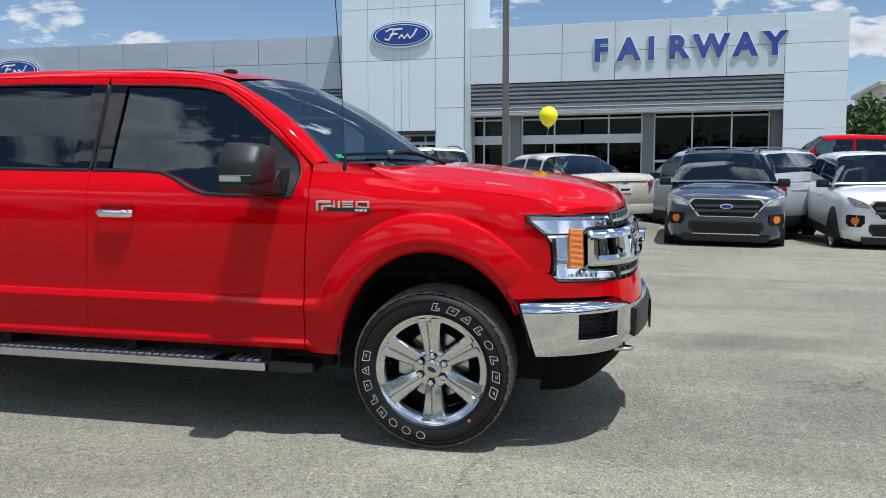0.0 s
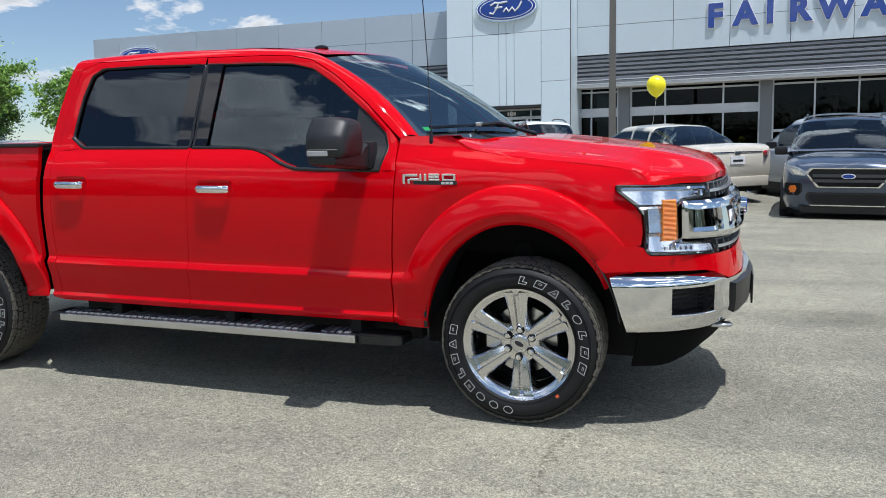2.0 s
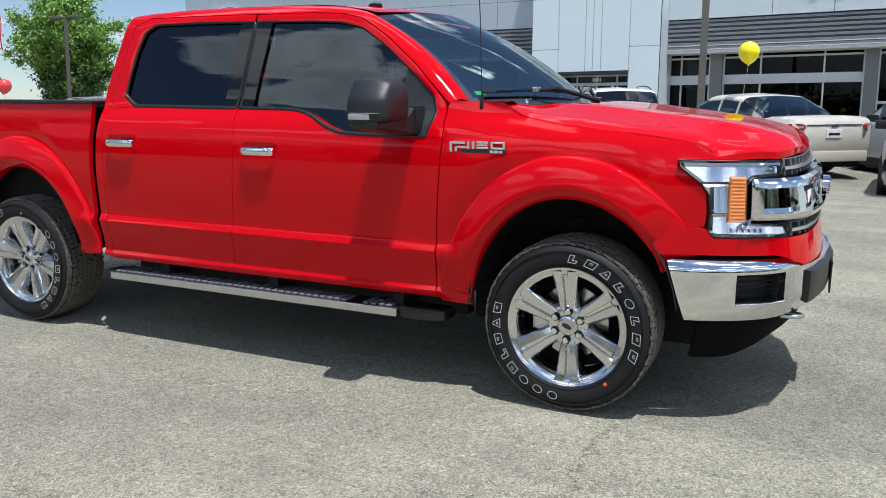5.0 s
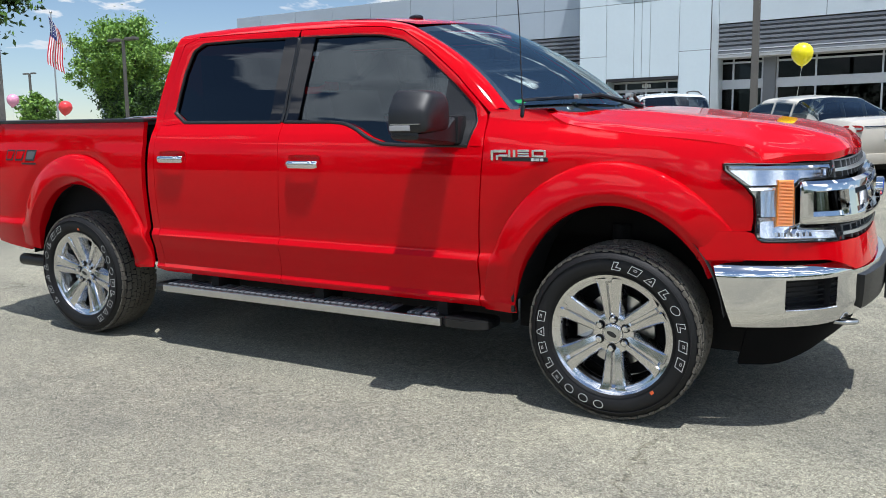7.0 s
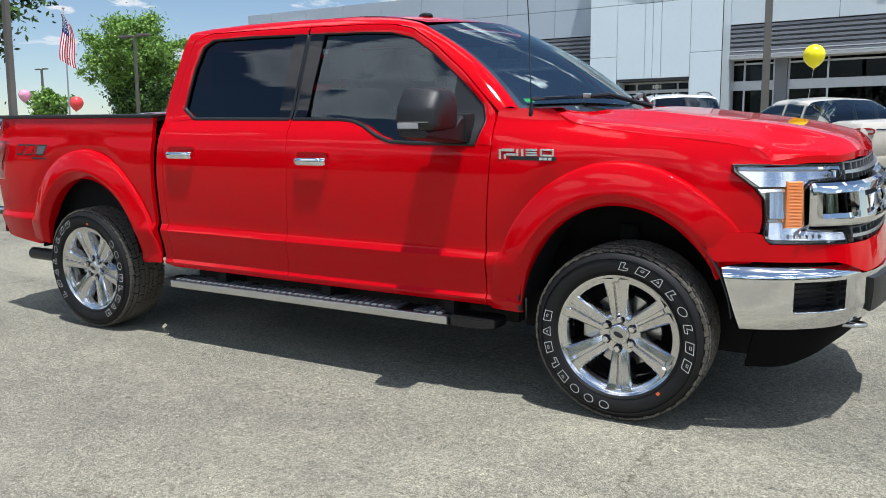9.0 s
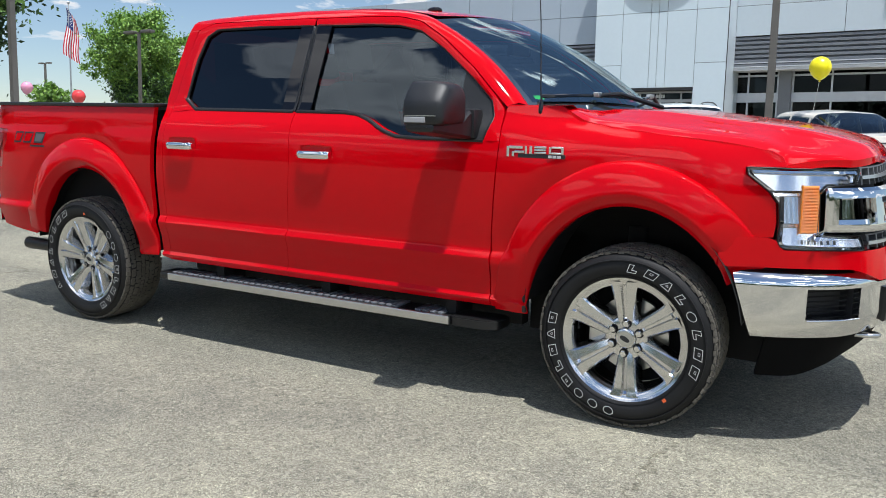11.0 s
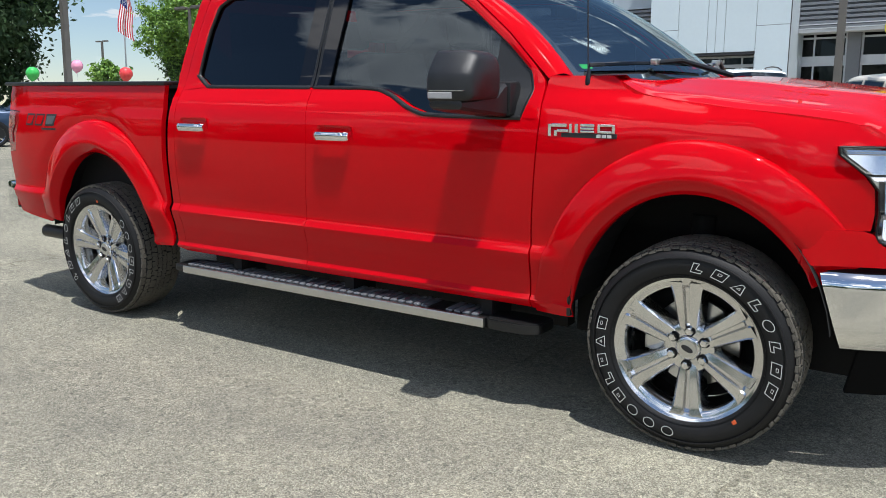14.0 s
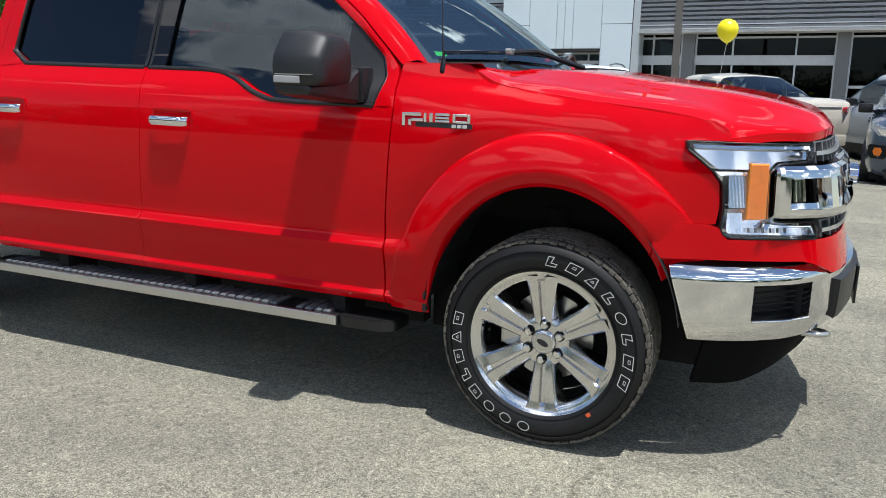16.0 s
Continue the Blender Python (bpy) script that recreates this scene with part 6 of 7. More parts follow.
def build_inside(t):
    # seats
    def seat(x, y, w):
        s = part("seat", boxed(x - 0.10, y - w / 2, 0.78, x + 0.42, y + w / 2, 0.98, bevel=0.05), "cloth", t, "grey cloth seat", smooth=50)
        part("backrest", boxed(-0.07, -w / 2, 0, 0.07, w / 2, 0.62, bevel=0.05, m=Matrix.Translation((x - 0.12, y, 0.94)) @ pose(0, 0, 0, 0, -14, 0)), "cloth", s, smooth=50)
        part("headrest", boxed(-0.05, -0.14, 0, 0.05, 0.14, 0.19, bevel=0.045, m=Matrix.Translation((x - 0.30, y, 1.60)) @ pose(0, 0, 0, 0, -10, 0)), "cloth", s, smooth=50)
    seat(-1.55, 0.52, 0.54)
    seat(-1.55, 1.38, 0.54)
    for y in (0.50, 0.95, 1.40):
        seat(-2.46, y, 0.44)
    # dash colour lightened to stand in for sun and glare through the glass
    dash = part("dashboard", boxed(-0.98, 0.16, 0.85, -0.42, 1.74, 1.33, bevel=0.06), "dash_grey", t, "dark grey dashboard", smooth=50)
    part("instrument_hood", boxed(-1.02, 1.15, 1.28, -0.70, 1.60, 1.40, bevel=0.05), "cabin_trim", dash, smooth=50)
    bm = bmesh.new()
    tube(bm, [(-1.12 + 0.09 * math.cos(q), 1.38 + 0.18 * math.sin(q), 1.22 + 0.16 * math.cos(q)) for q in np.linspace(0, 2 * math.pi, 28)], 0.016, 8)
    part("steering_wheel", bm, "black", t)
    part("rear_view_mirror", boxed(-1.02, 0.84, 1.70, -0.98, 1.08, 1.77, bevel=0.012), "black", t)
    # floor, sills, frame and axles
    part("cab_floor", boxed(-2.93, 0.06, 0.50, -0.55, 1.84, 0.60), "dark", t)
    part("door_liner", boxed(-2.88, 0.075, 0.60, -0.70, 0.10, 1.22), "cabin_trim", t)
    part("door_liner", boxed(-2.88, 1.80, 0.60, -0.70, 1.825, 1.22), "cabin_trim", t)
    part("firewall", boxed(-0.72, 0.10, 0.50, -0.60, 1.80, 1.37), "dark", t)
    part("engine_block", boxed(-0.55, 0.45, 0.40, 0.80, 1.45, 1.15), "dark", t)
    for y in (0.42, 1.42):
        part("chassis_rail", boxed(-4.70, y, 0.42, 0.90, y + 0.08, 0.60), "dark", t)
    for x in (0.0, -3.683):
        bm = bmesh.new()
        tube(bm, [(x, 0.12, 0.40), (x, 1.78, 0.40)], 0.06, 10)
        part("axle", bm, "dark", t)
    # unseen filler box added to stop sun leaking through behind the bumper
    part("light_leak_block", boxed(0.46, 0.14, 0.60, 0.62, 1.76, 0.86, bevel=0.02), "dark", t)
    # plain black boxes added to deepen the underside's shade and hide lit ground beyond
    part("underside_dark_block", boxed(-0.62, 0.42, 0.235, 0.72, 1.48, 0.42, bevel=0.03), "dark", t)
    for side in (-1, 1):
        a, b = sorted((YC + side * 0.60, YC + side * 0.54))
        part("wheel_bay_dark_block", boxed(-0.62, a, 0.26, 0.70, b, 0.80, bevel=0.01), "dark", t)
        bm = bmesh.new()
        tube(bm, [(-0.22, YC + side * 0.50, 0.33), (0.0, YC + side * 0.80, 0.30), (0.22, YC + side * 0.50, 0.33)], 0.035, 8)
        part("control_arm", bm, "dark", t, smooth=60)
        bm = bmesh.new()
        tube(bm, [(-0.06, YC + side * 0.62, 0.36), (-0.06, YC + side * 0.60, 0.85)], 0.05, 10)
        part("shock_absorber", bm, "dark", t, smooth=60)
        part("rock_shield", boxed(-2.95, *sorted((YC + side * 0.62, YC + side * 0.70))[:1], 0.30, -0.62, sorted((YC + side * 0.62, YC + side * 0.70))[1], 0.50), "dark", t)
    part("fuel_tank", boxed(-2.9, 1.0, 0.34, -1.6, 1.45, 0.55, bevel=0.03), "dark", t)
    # bed floor, tailgate, rear bumper, exhaust
    part("bed_floor", boxed(-4.66, 0.14, 0.70, -2.99, 1.76, 0.74), "dark", t)
    # bed front is black instead of body red, painting shade into the cab gap
    part("bed_front", boxed(-3.045, 0.06, 0.55, -3.03, 1.84, 1.37), "dark", t)
    part("tailgate", boxed(-4.70, 0.10, 0.74, -4.63, 1.80, 1.39, bevel=0.012), "red", t)
    part("rear_bumper", boxed(-4.80, 0.02, 0.55, -4.68, 1.88, 0.74, bevel=0.03), "chrome", t, "chrome rear bumper", smooth=40)
    bm = bmesh.new()
    ring = [(0.044, -4.52), (0.044, -4.05), (0.038, -4.05), (0.038, -4.52), (0.044, -4.52)]
    lathe(bm, [(r, y) for r, y in ring], 20, m=Matrix.Translation((0, 0.12, 0.395)) @ pose(0, 0, 0, 0, 0, -90) @ Matrix.Diagonal((1, 1, 1, 1)))
    part("exhaust_pipe", bm, "pipe", t, "dull steel exhaust tail pipe", smooth=50)


def build_badges(t):
    # model badge on the wing: plain bright blocks on a dark plinth
    def y_at(x, z):
        return YC - w_fender(x, z)
    badge = part("wing_badge", boxed(-0.545, y_at(-0.45, 1.21) - 0.006, 1.181, -0.312, y_at(-0.45, 1.21) + 0.02, 1.200, bevel=0.003), "ink", t, "chrome block badge on a dark plinth")
    y = y_at(-0.45, 1.215)
    def block(x0, z0, x1, z1):
        part("badge_block", boxed(x0, y - 0.010, z0, x1, y + 0.03, z1, bevel=0.0025), "chrome", badge)
    for x0, z0, x1, z1 in ((-0.602, 1.184, -0.588, 1.234), (-0.588, 1.222, -0.520, 1.236), (-0.575, 1.186, -0.562, 1.210), (-0.562, 1.202, -0.512, 1.214), (-0.510, 1.200, -0.498, 1.236), (-0.486, 1.200, -0.472, 1.236),
                           (-0.462, 1.226, -0.402, 1.237), (-0.462, 1.202, -0.402, 1.211), (-0.462, 1.214, -0.404, 1.223), (-0.390, 1.202, -0.378, 1.236), (-0.330, 1.202, -0.318, 1.236), (-0.378, 1.227, -0.330, 1.237), (-0.378, 1.201, -0.330, 1.210)):
        block(x0, z0, x1, z1)
    for k in range(3):
        part("badge_bar", boxed(-0.392 + k * 0.022, y - 0.012, 1.184, -0.376 + k * 0.022, y, 1.196), "white_ink", badge)
    # sticker on the bed side: dark-edged red blocks
    dec = None
    for k, (x0, x1) in enumerate(((-4.362, -4.272), (-4.262, -4.162), (-4.148, -4.036))):
        for inset, mat, o in ((0.0, "ink", 0.0015), (0.011, "red" if k < 2 else "grey_plastic", 0.0025)):
            z0, z1 = 1.137 + inset, 1.212 - inset
            pts = [(x0 + inset - 0.012, z0), (x1 - inset - 0.030, z0), (x1 - inset + 0.006, z1), (x0 + inset + 0.010, z1)]
            ob = skin("sticker_block", pts, mat, t, w_bed, 0.04, -1, o, 0.001)
    skin("sticker_bar", [(-4.20, 1.112), (-4.05, 1.112), (-4.05, 1.124), (-4.20, 1.124)], "ink", t, w_bed, 0.04, -1, 0.0015, 0.001)


build_pickup()

# ---- other parked vehicles ----


class CarShape:
    """The outer shape of a parked car: x forward, y to its left, z up; stations run from nose to tail."""

    def __init__(self, W, wb, fo, ro, nose_z, cowl_z, belt_z, roof_z, xw, xrf, xrr, xrb, tail_z, r=0.345, tuck=0.0, lift=0.0):
        self.W, self.w, self.wb, self.r, self.lift = W, W / 2, wb, r, lift
        self.front, self.rear = wb / 2 + fo, -wb / 2 - ro
        self.xw, self.xrf, self.xrr, self.xrb, self.belt, self.roof, self.cowl = xw, xrf, xrr, xrb, belt_z, roof_z, cowl_z
        f, b = self.front, self.rear
        # x, width, floor, shoulder, top
        self.st = [(f, 0.70, 0.40, nose_z - 0.24, nose_z - 0.14), (f - 0.035, 0.80, 0.30, nose_z - 0.14, nose_z - 0.05), (f - 0.12, 0.90, 0.26, nose_z - 0.08, nose_z), (f - 0.32, 0.965, 0.24, nose_z - 0.04, nose_z + 0.04),
                   (f - 0.62, 0.995, 0.24, cowl_z - 0.11, nose_z + 0.6 * (cowl_z - nose_z)), (xw, 1.0, 0.24, belt_z - 0.03, cowl_z), (xrf, 1.0, 0.24, belt_z, belt_z + 0.01), (0.0, 1.0, 0.24, belt_z + 0.01, belt_z + 0.02),
                   (-wb / 2 + 0.1, 1.0, 0.24, belt_z + 0.02, belt_z + 0.03), (b + 0.60, 0.99, 0.26, tail_z - 0.02, tail_z), (b + 0.22, 0.955, 0.30, tail_z - 0.03, tail_z), (b + 0.06, 0.90, 0.36, tail_z - 0.07, tail_z - 0.03), (b, 0.82, 0.44, tail_z - 0.16, tail_z - 0.12)]
        self.st.sort(key=lambda q: -q[0])

    def station(self, x):
        a = np.array(self.st)[::-1]
        return [float(np.interp(x, a[:, 0], a[:, k])) for k in range(1, 5)]

    def section(self, x):
        k, z0, zs, zt = self.station(x)
        w = self.w * k
        zm = z0 + 0.42 * (zs - z0)
        return [(0, z0), (0.80 * w, z0), (0.945 * w, z0 + 0.05), (0.985 * w, z0 + 0.16), (w, zm), (0.993 * w, zm + 0.5 * (zs - zm)), (0.97 * w, zs - 0.05), (0.925 * w, zs), (0.80 * w, zs + 0.6 * (zt - zs)), (0.5 * w, zt), (0, zt + 0.012)]

    def body(self):
        bm = bmesh.new()
        xs = sorted(set([s[0] for s in self.st] + list(np.linspace(self.rear, self.front, 26))), reverse=True)
        rows = []
        for x in xs:
            half = self.section(x)
            rows.append([bm.verts.new((x, y, z)) for y, z in half] + [bm.verts.new((x, -y, z)) for y, z in half[-2:0:-1]])
        n = len(rows[0])
        for p, q in zip(rows, rows[1:]):
            for i in range(n):
                bm.faces.new((p[i], p[(i + 1) % n], q[(i + 1) % n], q[i]))
        bm.faces.new(rows[0]); bm.faces.new(rows[-1][::-1])
        bmesh.ops.recalc_face_normals(bm, faces=bm.faces[:])
        return bm

    def roof_at(self, x):
        return float(np.interp(x, (self.xrb, self.xrb + 0.35 * (self.xrr - self.xrb), self.xrr, 0.5 * (self.xrr + self.xrf), self.xrf, self.xrf + 0.5 * (self.xw - self.xrf), self.xw),
                               (self.belt + 0.03, self.belt + 0.03 + 0.44 * (self.roof - self.belt), self.roof - 0.035, self.roof, self.roof - 0.03, self.cowl + 0.55 * (self.roof - self.cowl), self.cowl + 0.01)))

    def cabin(self, x, v, off=0.0):
        """A point of the cabin: v runs from the belt on one side (-1) over the roof (0) to the other (1)."""
        zr, zb = self.roof_at(x), min(self.belt, self.roof_at(x) - 0.02)
        k = 1 - abs(v)
        top = max(0.0, (zr - zb) / (self.roof - self.belt))
        wb = self.w * 0.925 * (1.0 - 0.10 * max(0.0, (self.xrr - x) / max(0.01, self.xrr - self.xrb)))
        wr = wb - 0.20 * self.w * top
        kk = (0.0, 0.30, 0.50, 0.58, 0.66, 1.0)
        y = float(np.interp(k, kk, (wb, wb - 0.52 * (wb - wr), wr + 0.02 * self.w, wr - 0.05 * self.w, wr - 0.20 * self.w, 0.0)))
        z = float(np.interp(k, kk, (zb, zb + 0.55 * (zr - zb), zb + 0.90 * (zr - zb), zr - 0.02 * top, zr - 0.004, zr + 0.018)))
        s = 1 if v > 0 else -1
        return (x, s * (y + off * (1 - k)), z + off * k * 1.2)

    def patch(self, x0, x1, v0, v1, off=0.0, n=10, m=10):
        bm = bmesh.new()
        rows = [[bm.verts.new(self.cabin(x, v, off)) for v in np.linspace(v0, v1, m)] for x in np.linspace(x0, x1, n)]
        for p, q in zip(rows, rows[1:]):
            for i in range(m - 1):
                bm.faces.new((p[i], p[i + 1], q[i + 1], q[i]))
        bmesh.ops.recalc_face_normals(bm, faces=bm.faces[:])
        return bm


def hexagon(x0, x1, z0, z1, cut):
    return [(x0 + cut, z0), (x1 - cut, z0), (x1, z0 + cut * 1.2), (x1, z1 - cut * 0.4), (x1 - cut * 0.4, z1), (x0 + cut * 0.4, z1), (x0, z1 - cut * 0.4), (x0, z0 + cut * 1.2)]


FACE = Matrix(((0, 1, 0, 0), (-1, 0, 0, 0), (0, 0, 1, 0), (0, 0, 0, 1)))          # plates drawn in y and z, facing forward
BACK = Matrix(((0, -1, 0, 0), (1, 0, 0, 0), (0, 0, 1, 0), (0, 0, 0, 1)))


def face_plate(name, pts, mat, owner, x, m=FACE, thick=0.02, yaw=0.0, at=(0, 0), label=""):
    bm = bmesh.new()
    prism(bm, pts, -thick, thick)
    bmesh.ops.transform(bm, matrix=Matrix.Translation((x, at[0], at[1])) @ pose(0, 0, 0, 0, 0, yaw) @ m @ pose(0, 0, 0, 0, 0, 180), verts=bm.verts[:])
    return part(name, bm, mat, owner, label)


def build_car(name, m, shape, paint, label, category, group="parked cars", cladding=True, rails=False, sedan=False, face="suv"):
    c = thing(name, m, label, category, group)
    s = shape
    body = part("body", s.body(), paint, c, smooth=38)
    n = 34
    bm = bmesh.new()
    dx, dr = s.xw - s.xrf, s.xrr - s.xrb
    marks = [s.xw - 0.42 * dx, 0.5 * (s.xrf + s.xrr) + 0.12, s.xrr + 0.02, s.xrb + 0.50 * dr]
    holes = [(s.xrf + 0.06, s.xw - 0.05 * dx, 0.0, 0.57), (s.xrb + (0.22 if not sedan else 0.08) * dr, s.xrr - 0.06, 0.0, 0.60)] + [(b + 0.05, a - 0.05, 0.58, 0.94) for a, b in zip(marks, marks[1:])]
    xs, vs = sorted(set(list(np.linspace(s.xw, s.xrb, n)) + [h[k] for h in holes for k in (0, 1)]), reverse=True), sorted(set(list(np.linspace(-1, 1, 27)) + [q * h[k] for h in holes for k in (2, 3) for q in (-1, 1)]))
    rows = [[bm.verts.new(s.cabin(x, v)) for v in vs] for x in xs]
    for j, (p, q) in enumerate(zip(rows, rows[1:])):
        for i in range(len(vs) - 1):
            x, v = 0.5 * (xs[j] + xs[j + 1]), abs(0.5 * (vs[i] + vs[i + 1]))
            if not any(h[0] < x < h[1] and h[2] <= v < h[3] for h in holes):
                bm.faces.new((p[i], p[i + 1], q[i + 1], q[i]))
    bmesh.ops.delete(bm, geom=[v for v in bm.verts if not v.link_faces], context="VERTS")
    bmesh.ops.recalc_face_normals(bm, faces=bm.faces[:])
    cab = part("cabin", bm, paint, c, smooth=38)
    # seats, dashboard and a dark floor behind the glass
    part("cabin_floor", boxed(s.xrb + 0.25, -s.w * 0.84, s.belt - 0.02, s.xw - 0.2, s.w * 0.84, s.belt + 0.035), "cabin_trim", c)
    part("dashboard", boxed(s.xw - 0.62, -s.w * 0.78, s.belt, s.xw - 0.22, s.w * 0.78, s.belt + 0.09, bevel=0.03), "cabin_trim", c)
    for x in (s.xrf - 0.55,) if sedan else (s.xrf - 0.55, s.xrf - 1.45):
        for y in (-0.40, 0.40):
            chair = part("seat", boxed(x - 0.09, y - 0.24, s.belt - 0.05, x + 0.07, y + 0.24, s.roof - 0.36, bevel=0.05), "cloth", c, smooth=50)
            part("headrest", boxed(x - 0.09, y - 0.13, s.roof - 0.34, x + 0.02, y + 0.13, s.roof - 0.16, bevel=0.04), "cloth", chair, smooth=50)
    part("windscreen", s.patch(s.xw - 0.05 * dx, s.xrf + 0.06, -0.57, 0.57, 0.006, 12, 18), "carglass", c, "dark reflecting windscreen", smooth=60)
    part("rear_window", s.patch(s.xrr - 0.06, s.xrb + (0.22 if not sedan else 0.08) * dr, -0.60, 0.60, 0.006, 10, 18), "carglass", c, "dark reflecting rear window", smooth=60)
    for sg in (-1, 1):
        for a, b in zip(marks, marks[1:]):
            part("side_window", s.patch(a - 0.03, b + 0.03, sg * 0.96, sg * 0.56, 0.008, 9, 5), "carglass", c, smooth=60)
        # mirrors and handles
        mz, mx = s.belt + 0.05, s.xw - 0.30 * dx - 0.12
        y = sg * (s.w + 0.06)
        part("door_mirror", boxed(mx - 0.06, y - 0.10, mz - 0.055, mx + 0.08, y + 0.10, mz + 0.085, bevel=0.035), "black", c, "black door mirror", smooth=50)
        part("mirror_stalk", boxed(mx - 0.03, min(sg * (s.w - 0.08), y), mz - 0.05, mx + 0.03, max(sg * (s.w - 0.08), y), mz - 0.01), "black", c)
        for x in (0.12, -0.85):
            part("door_handle", boxed(x - 0.10, sg * s.w - 0.015, s.belt - 0.17, x + 0.10, sg * s.w + 0.025, s.belt - 0.135, bevel=0.01), "chrome" if sedan else paint, c)
        for x in (s.xw - 0.30 * dx, 0.02 if not sedan else -0.05, -0.95):
            side = [(y, z) for y, z in s.section(x) if y > 0.9 * s.w][1:]
            bm = bmesh.new()
            rows = [[bm.verts.new((x + dx2, sg * (y + 0.0015), z)) for y, z in side] for dx2 in (-0.004, 0.004)]
            for i in range(len(side) - 1):
                bm.faces.new((rows[0][i], rows[1][i], rows[1][i + 1], rows[0][i + 1]))
            part("door_gap", bm, "ink", c)
        if cladding:
            part("sill_cladding", boxed(-s.wb / 2 + 0.30, min(sg * s.w * 0.9, sg * (s.w + 0.004)), 0.235, s.wb / 2 - 0.30, max(sg * s.w * 0.9, sg * (s.w + 0.004)), 0.40, bevel=0.01), "black", c)
        if rails:
            bm = bmesh.new()
            tube(bm, [(x, sg * s.w * 0.66, s.roof_at(x) + (0.045 if i not in (0, 6) else 0.0)) for i, x in enumerate(np.linspace(s.xrf - 0.15, s.xrr + 0.05, 7))], 0.016, 6)
            part("roof_rail", bm, "black" if rails == "black" else "satin", c)
        for x in (s.wb / 2, -s.wb / 2):
            # arch, tyre and rim
            # solid dark disc stands in for the well's shaded hollow and any black cladding
            bm = bmesh.new()
            pts = [(x + (s.r + 0.055) * math.cos(a), s.r + (s.r + 0.055) * math.sin(a)) for a in np.linspace(radians(-16), radians(196), 28)]
            prism(bm, pts, sg * s.w * 0.75, sg * (s.w + 0.002))
            part("wheel_arch", bm, "black" if cladding else "dark", c)
            wheel = new("wheel")
            wheel.parent = c
            T = Matrix.Translation((x, sg * (s.w - 0.096), s.r)) @ Matrix.Diagonal((1, -sg, 1, 1))
            bm = bmesh.new()
            lathe(bm, [(s.r * 0.70, -0.095), (s.r * 0.80, -0.115), (s.r * 0.94, -0.110), (s.r, -0.075), (s.r, 0.08), (s.r * 0.9, 0.11)], 36, m=T)
            bmesh.ops.recalc_face_normals(bm, faces=bm.faces[:])
            part("tyre", bm, "rubber", wheel, smooth=50)
            bm = bmesh.new()
            lathe(bm, [(s.r * 0.62, -0.04), (s.r * 0.66, -0.09), (s.r * 0.71, -0.10), (s.r * 0.70, -0.08)], 36, m=T)
            bmesh.ops.recalc_face_normals(bm, faces=bm.faces[:])
            rim = part("rim", bm, "polished", wheel, smooth=50)
            bm = bmesh.new()
            lathe(bm, [(0.0001, -0.03), (s.r * 0.66, -0.03)], 24, m=T)
            part("brake_disc", bm, "ink", wheel)
            for k in range(5):
                part("spoke", boxed(-0.030, -0.085, 0.02, 0.030, -0.055, s.r * 0.66, bevel=0.008, m=T @ pose(0, 0, 0, 0, 72 * k + 12, 0)), "polished", rim)
    part("underbody", boxed(s.rear + 0.25, -s.w * 0.88, 0.20, s.front - 0.25, s.w * 0.88, 0.34), "dark", c)
    F, R = s.front, s.rear
    w = s.w
    nz = s.st[2][4]
    if face == "suv":
        # chrome-edged six-sided grille with two bars, an oval badge, slanting lamps, lower intake and fog lamps
        g = [(y, z) for y, z in hexagon(-0.54, 0.54, nz - 0.36, nz - 0.10, 0.15)]
        face_plate("grille_edge", [(y * 1.07, (z - nz + 0.245) * 1.12 + nz - 0.245) for y, z in g], "chrome", c, F + 0.006, label="chrome grille surround")
        face_plate("grille", g, "dark", c, F + 0.012, label="black grille with grey bars")
        for zz in (nz - 0.20, nz - 0.275):
            face_plate("grille_slat", [(-0.48, zz - 0.022), (0.48, zz - 0.022), (0.48, zz + 0.022), (-0.48, zz + 0.022)], "grey_metal", c, F + 0.022)
        face_plate("badge", [(0.095 * math.cos(a), nz - 0.205 + 0.038 * math.sin(a)) for a in np.linspace(0, 2 * math.pi, 24, endpoint=False)], "white_sign", c, F + 0.034)
        face_plate("badge_face", [(0.080 * math.cos(a), nz - 0.205 + 0.029 * math.sin(a)) for a in np.linspace(0, 2 * math.pi, 24, endpoint=False)], "blue_sign", c, F + 0.038)
        face_plate("intake_rim", hexagon(-0.56, 0.56, 0.36, 0.55, 0.07), "black", c, F + 0.002)
        face_plate("lower_intake", hexagon(-0.52, 0.52, 0.385, 0.525, 0.06), "dark", c, F + 0.010, label="black lower intake")
        face_plate("skid_strip", [(-0.50, 0.352), (0.50, 0.352), (0.50, 0.366), (-0.50, 0.366)], "chrome", c, F + 0.012)
        face_plate("chin", [(-0.62, 0.24), (0.62, 0.24), (0.66, 0.345), (-0.66, 0.345)], "black", c, F - 0.045, thick=0.04)
        for sg in (-1, 1):
            face_plate("headlamp", [(sg * 0.0, nz - 0.17), (sg * 0.06, nz - 0.205), (sg * 0.24, nz - 0.19), (sg * 0.37, nz - 0.06), (sg * 0.34, nz - 0.035), (sg * 0.16, nz - 0.09)], "lamp_glass", c, F + 0.004, yaw=sg * 20, at=(sg * 0.52, 0), thick=0.05, label="clear headlamp")
            face_plate("lamp_reflector", [(sg * 0.07, nz - 0.19), (sg * 0.20, nz - 0.18), (sg * 0.27, nz - 0.10), (sg * 0.14, nz - 0.12)], "reflector", c, F + 0.012, yaw=sg * 20, at=(sg * 0.52, 0), thick=0.05)
            face_plate("fog_surround", hexagon(-0.14, 0.14, 0.50, 0.685, 0.05), "dark", c, F - 0.075, yaw=sg * 36, at=(sg * 0.735, 0), thick=0.03)
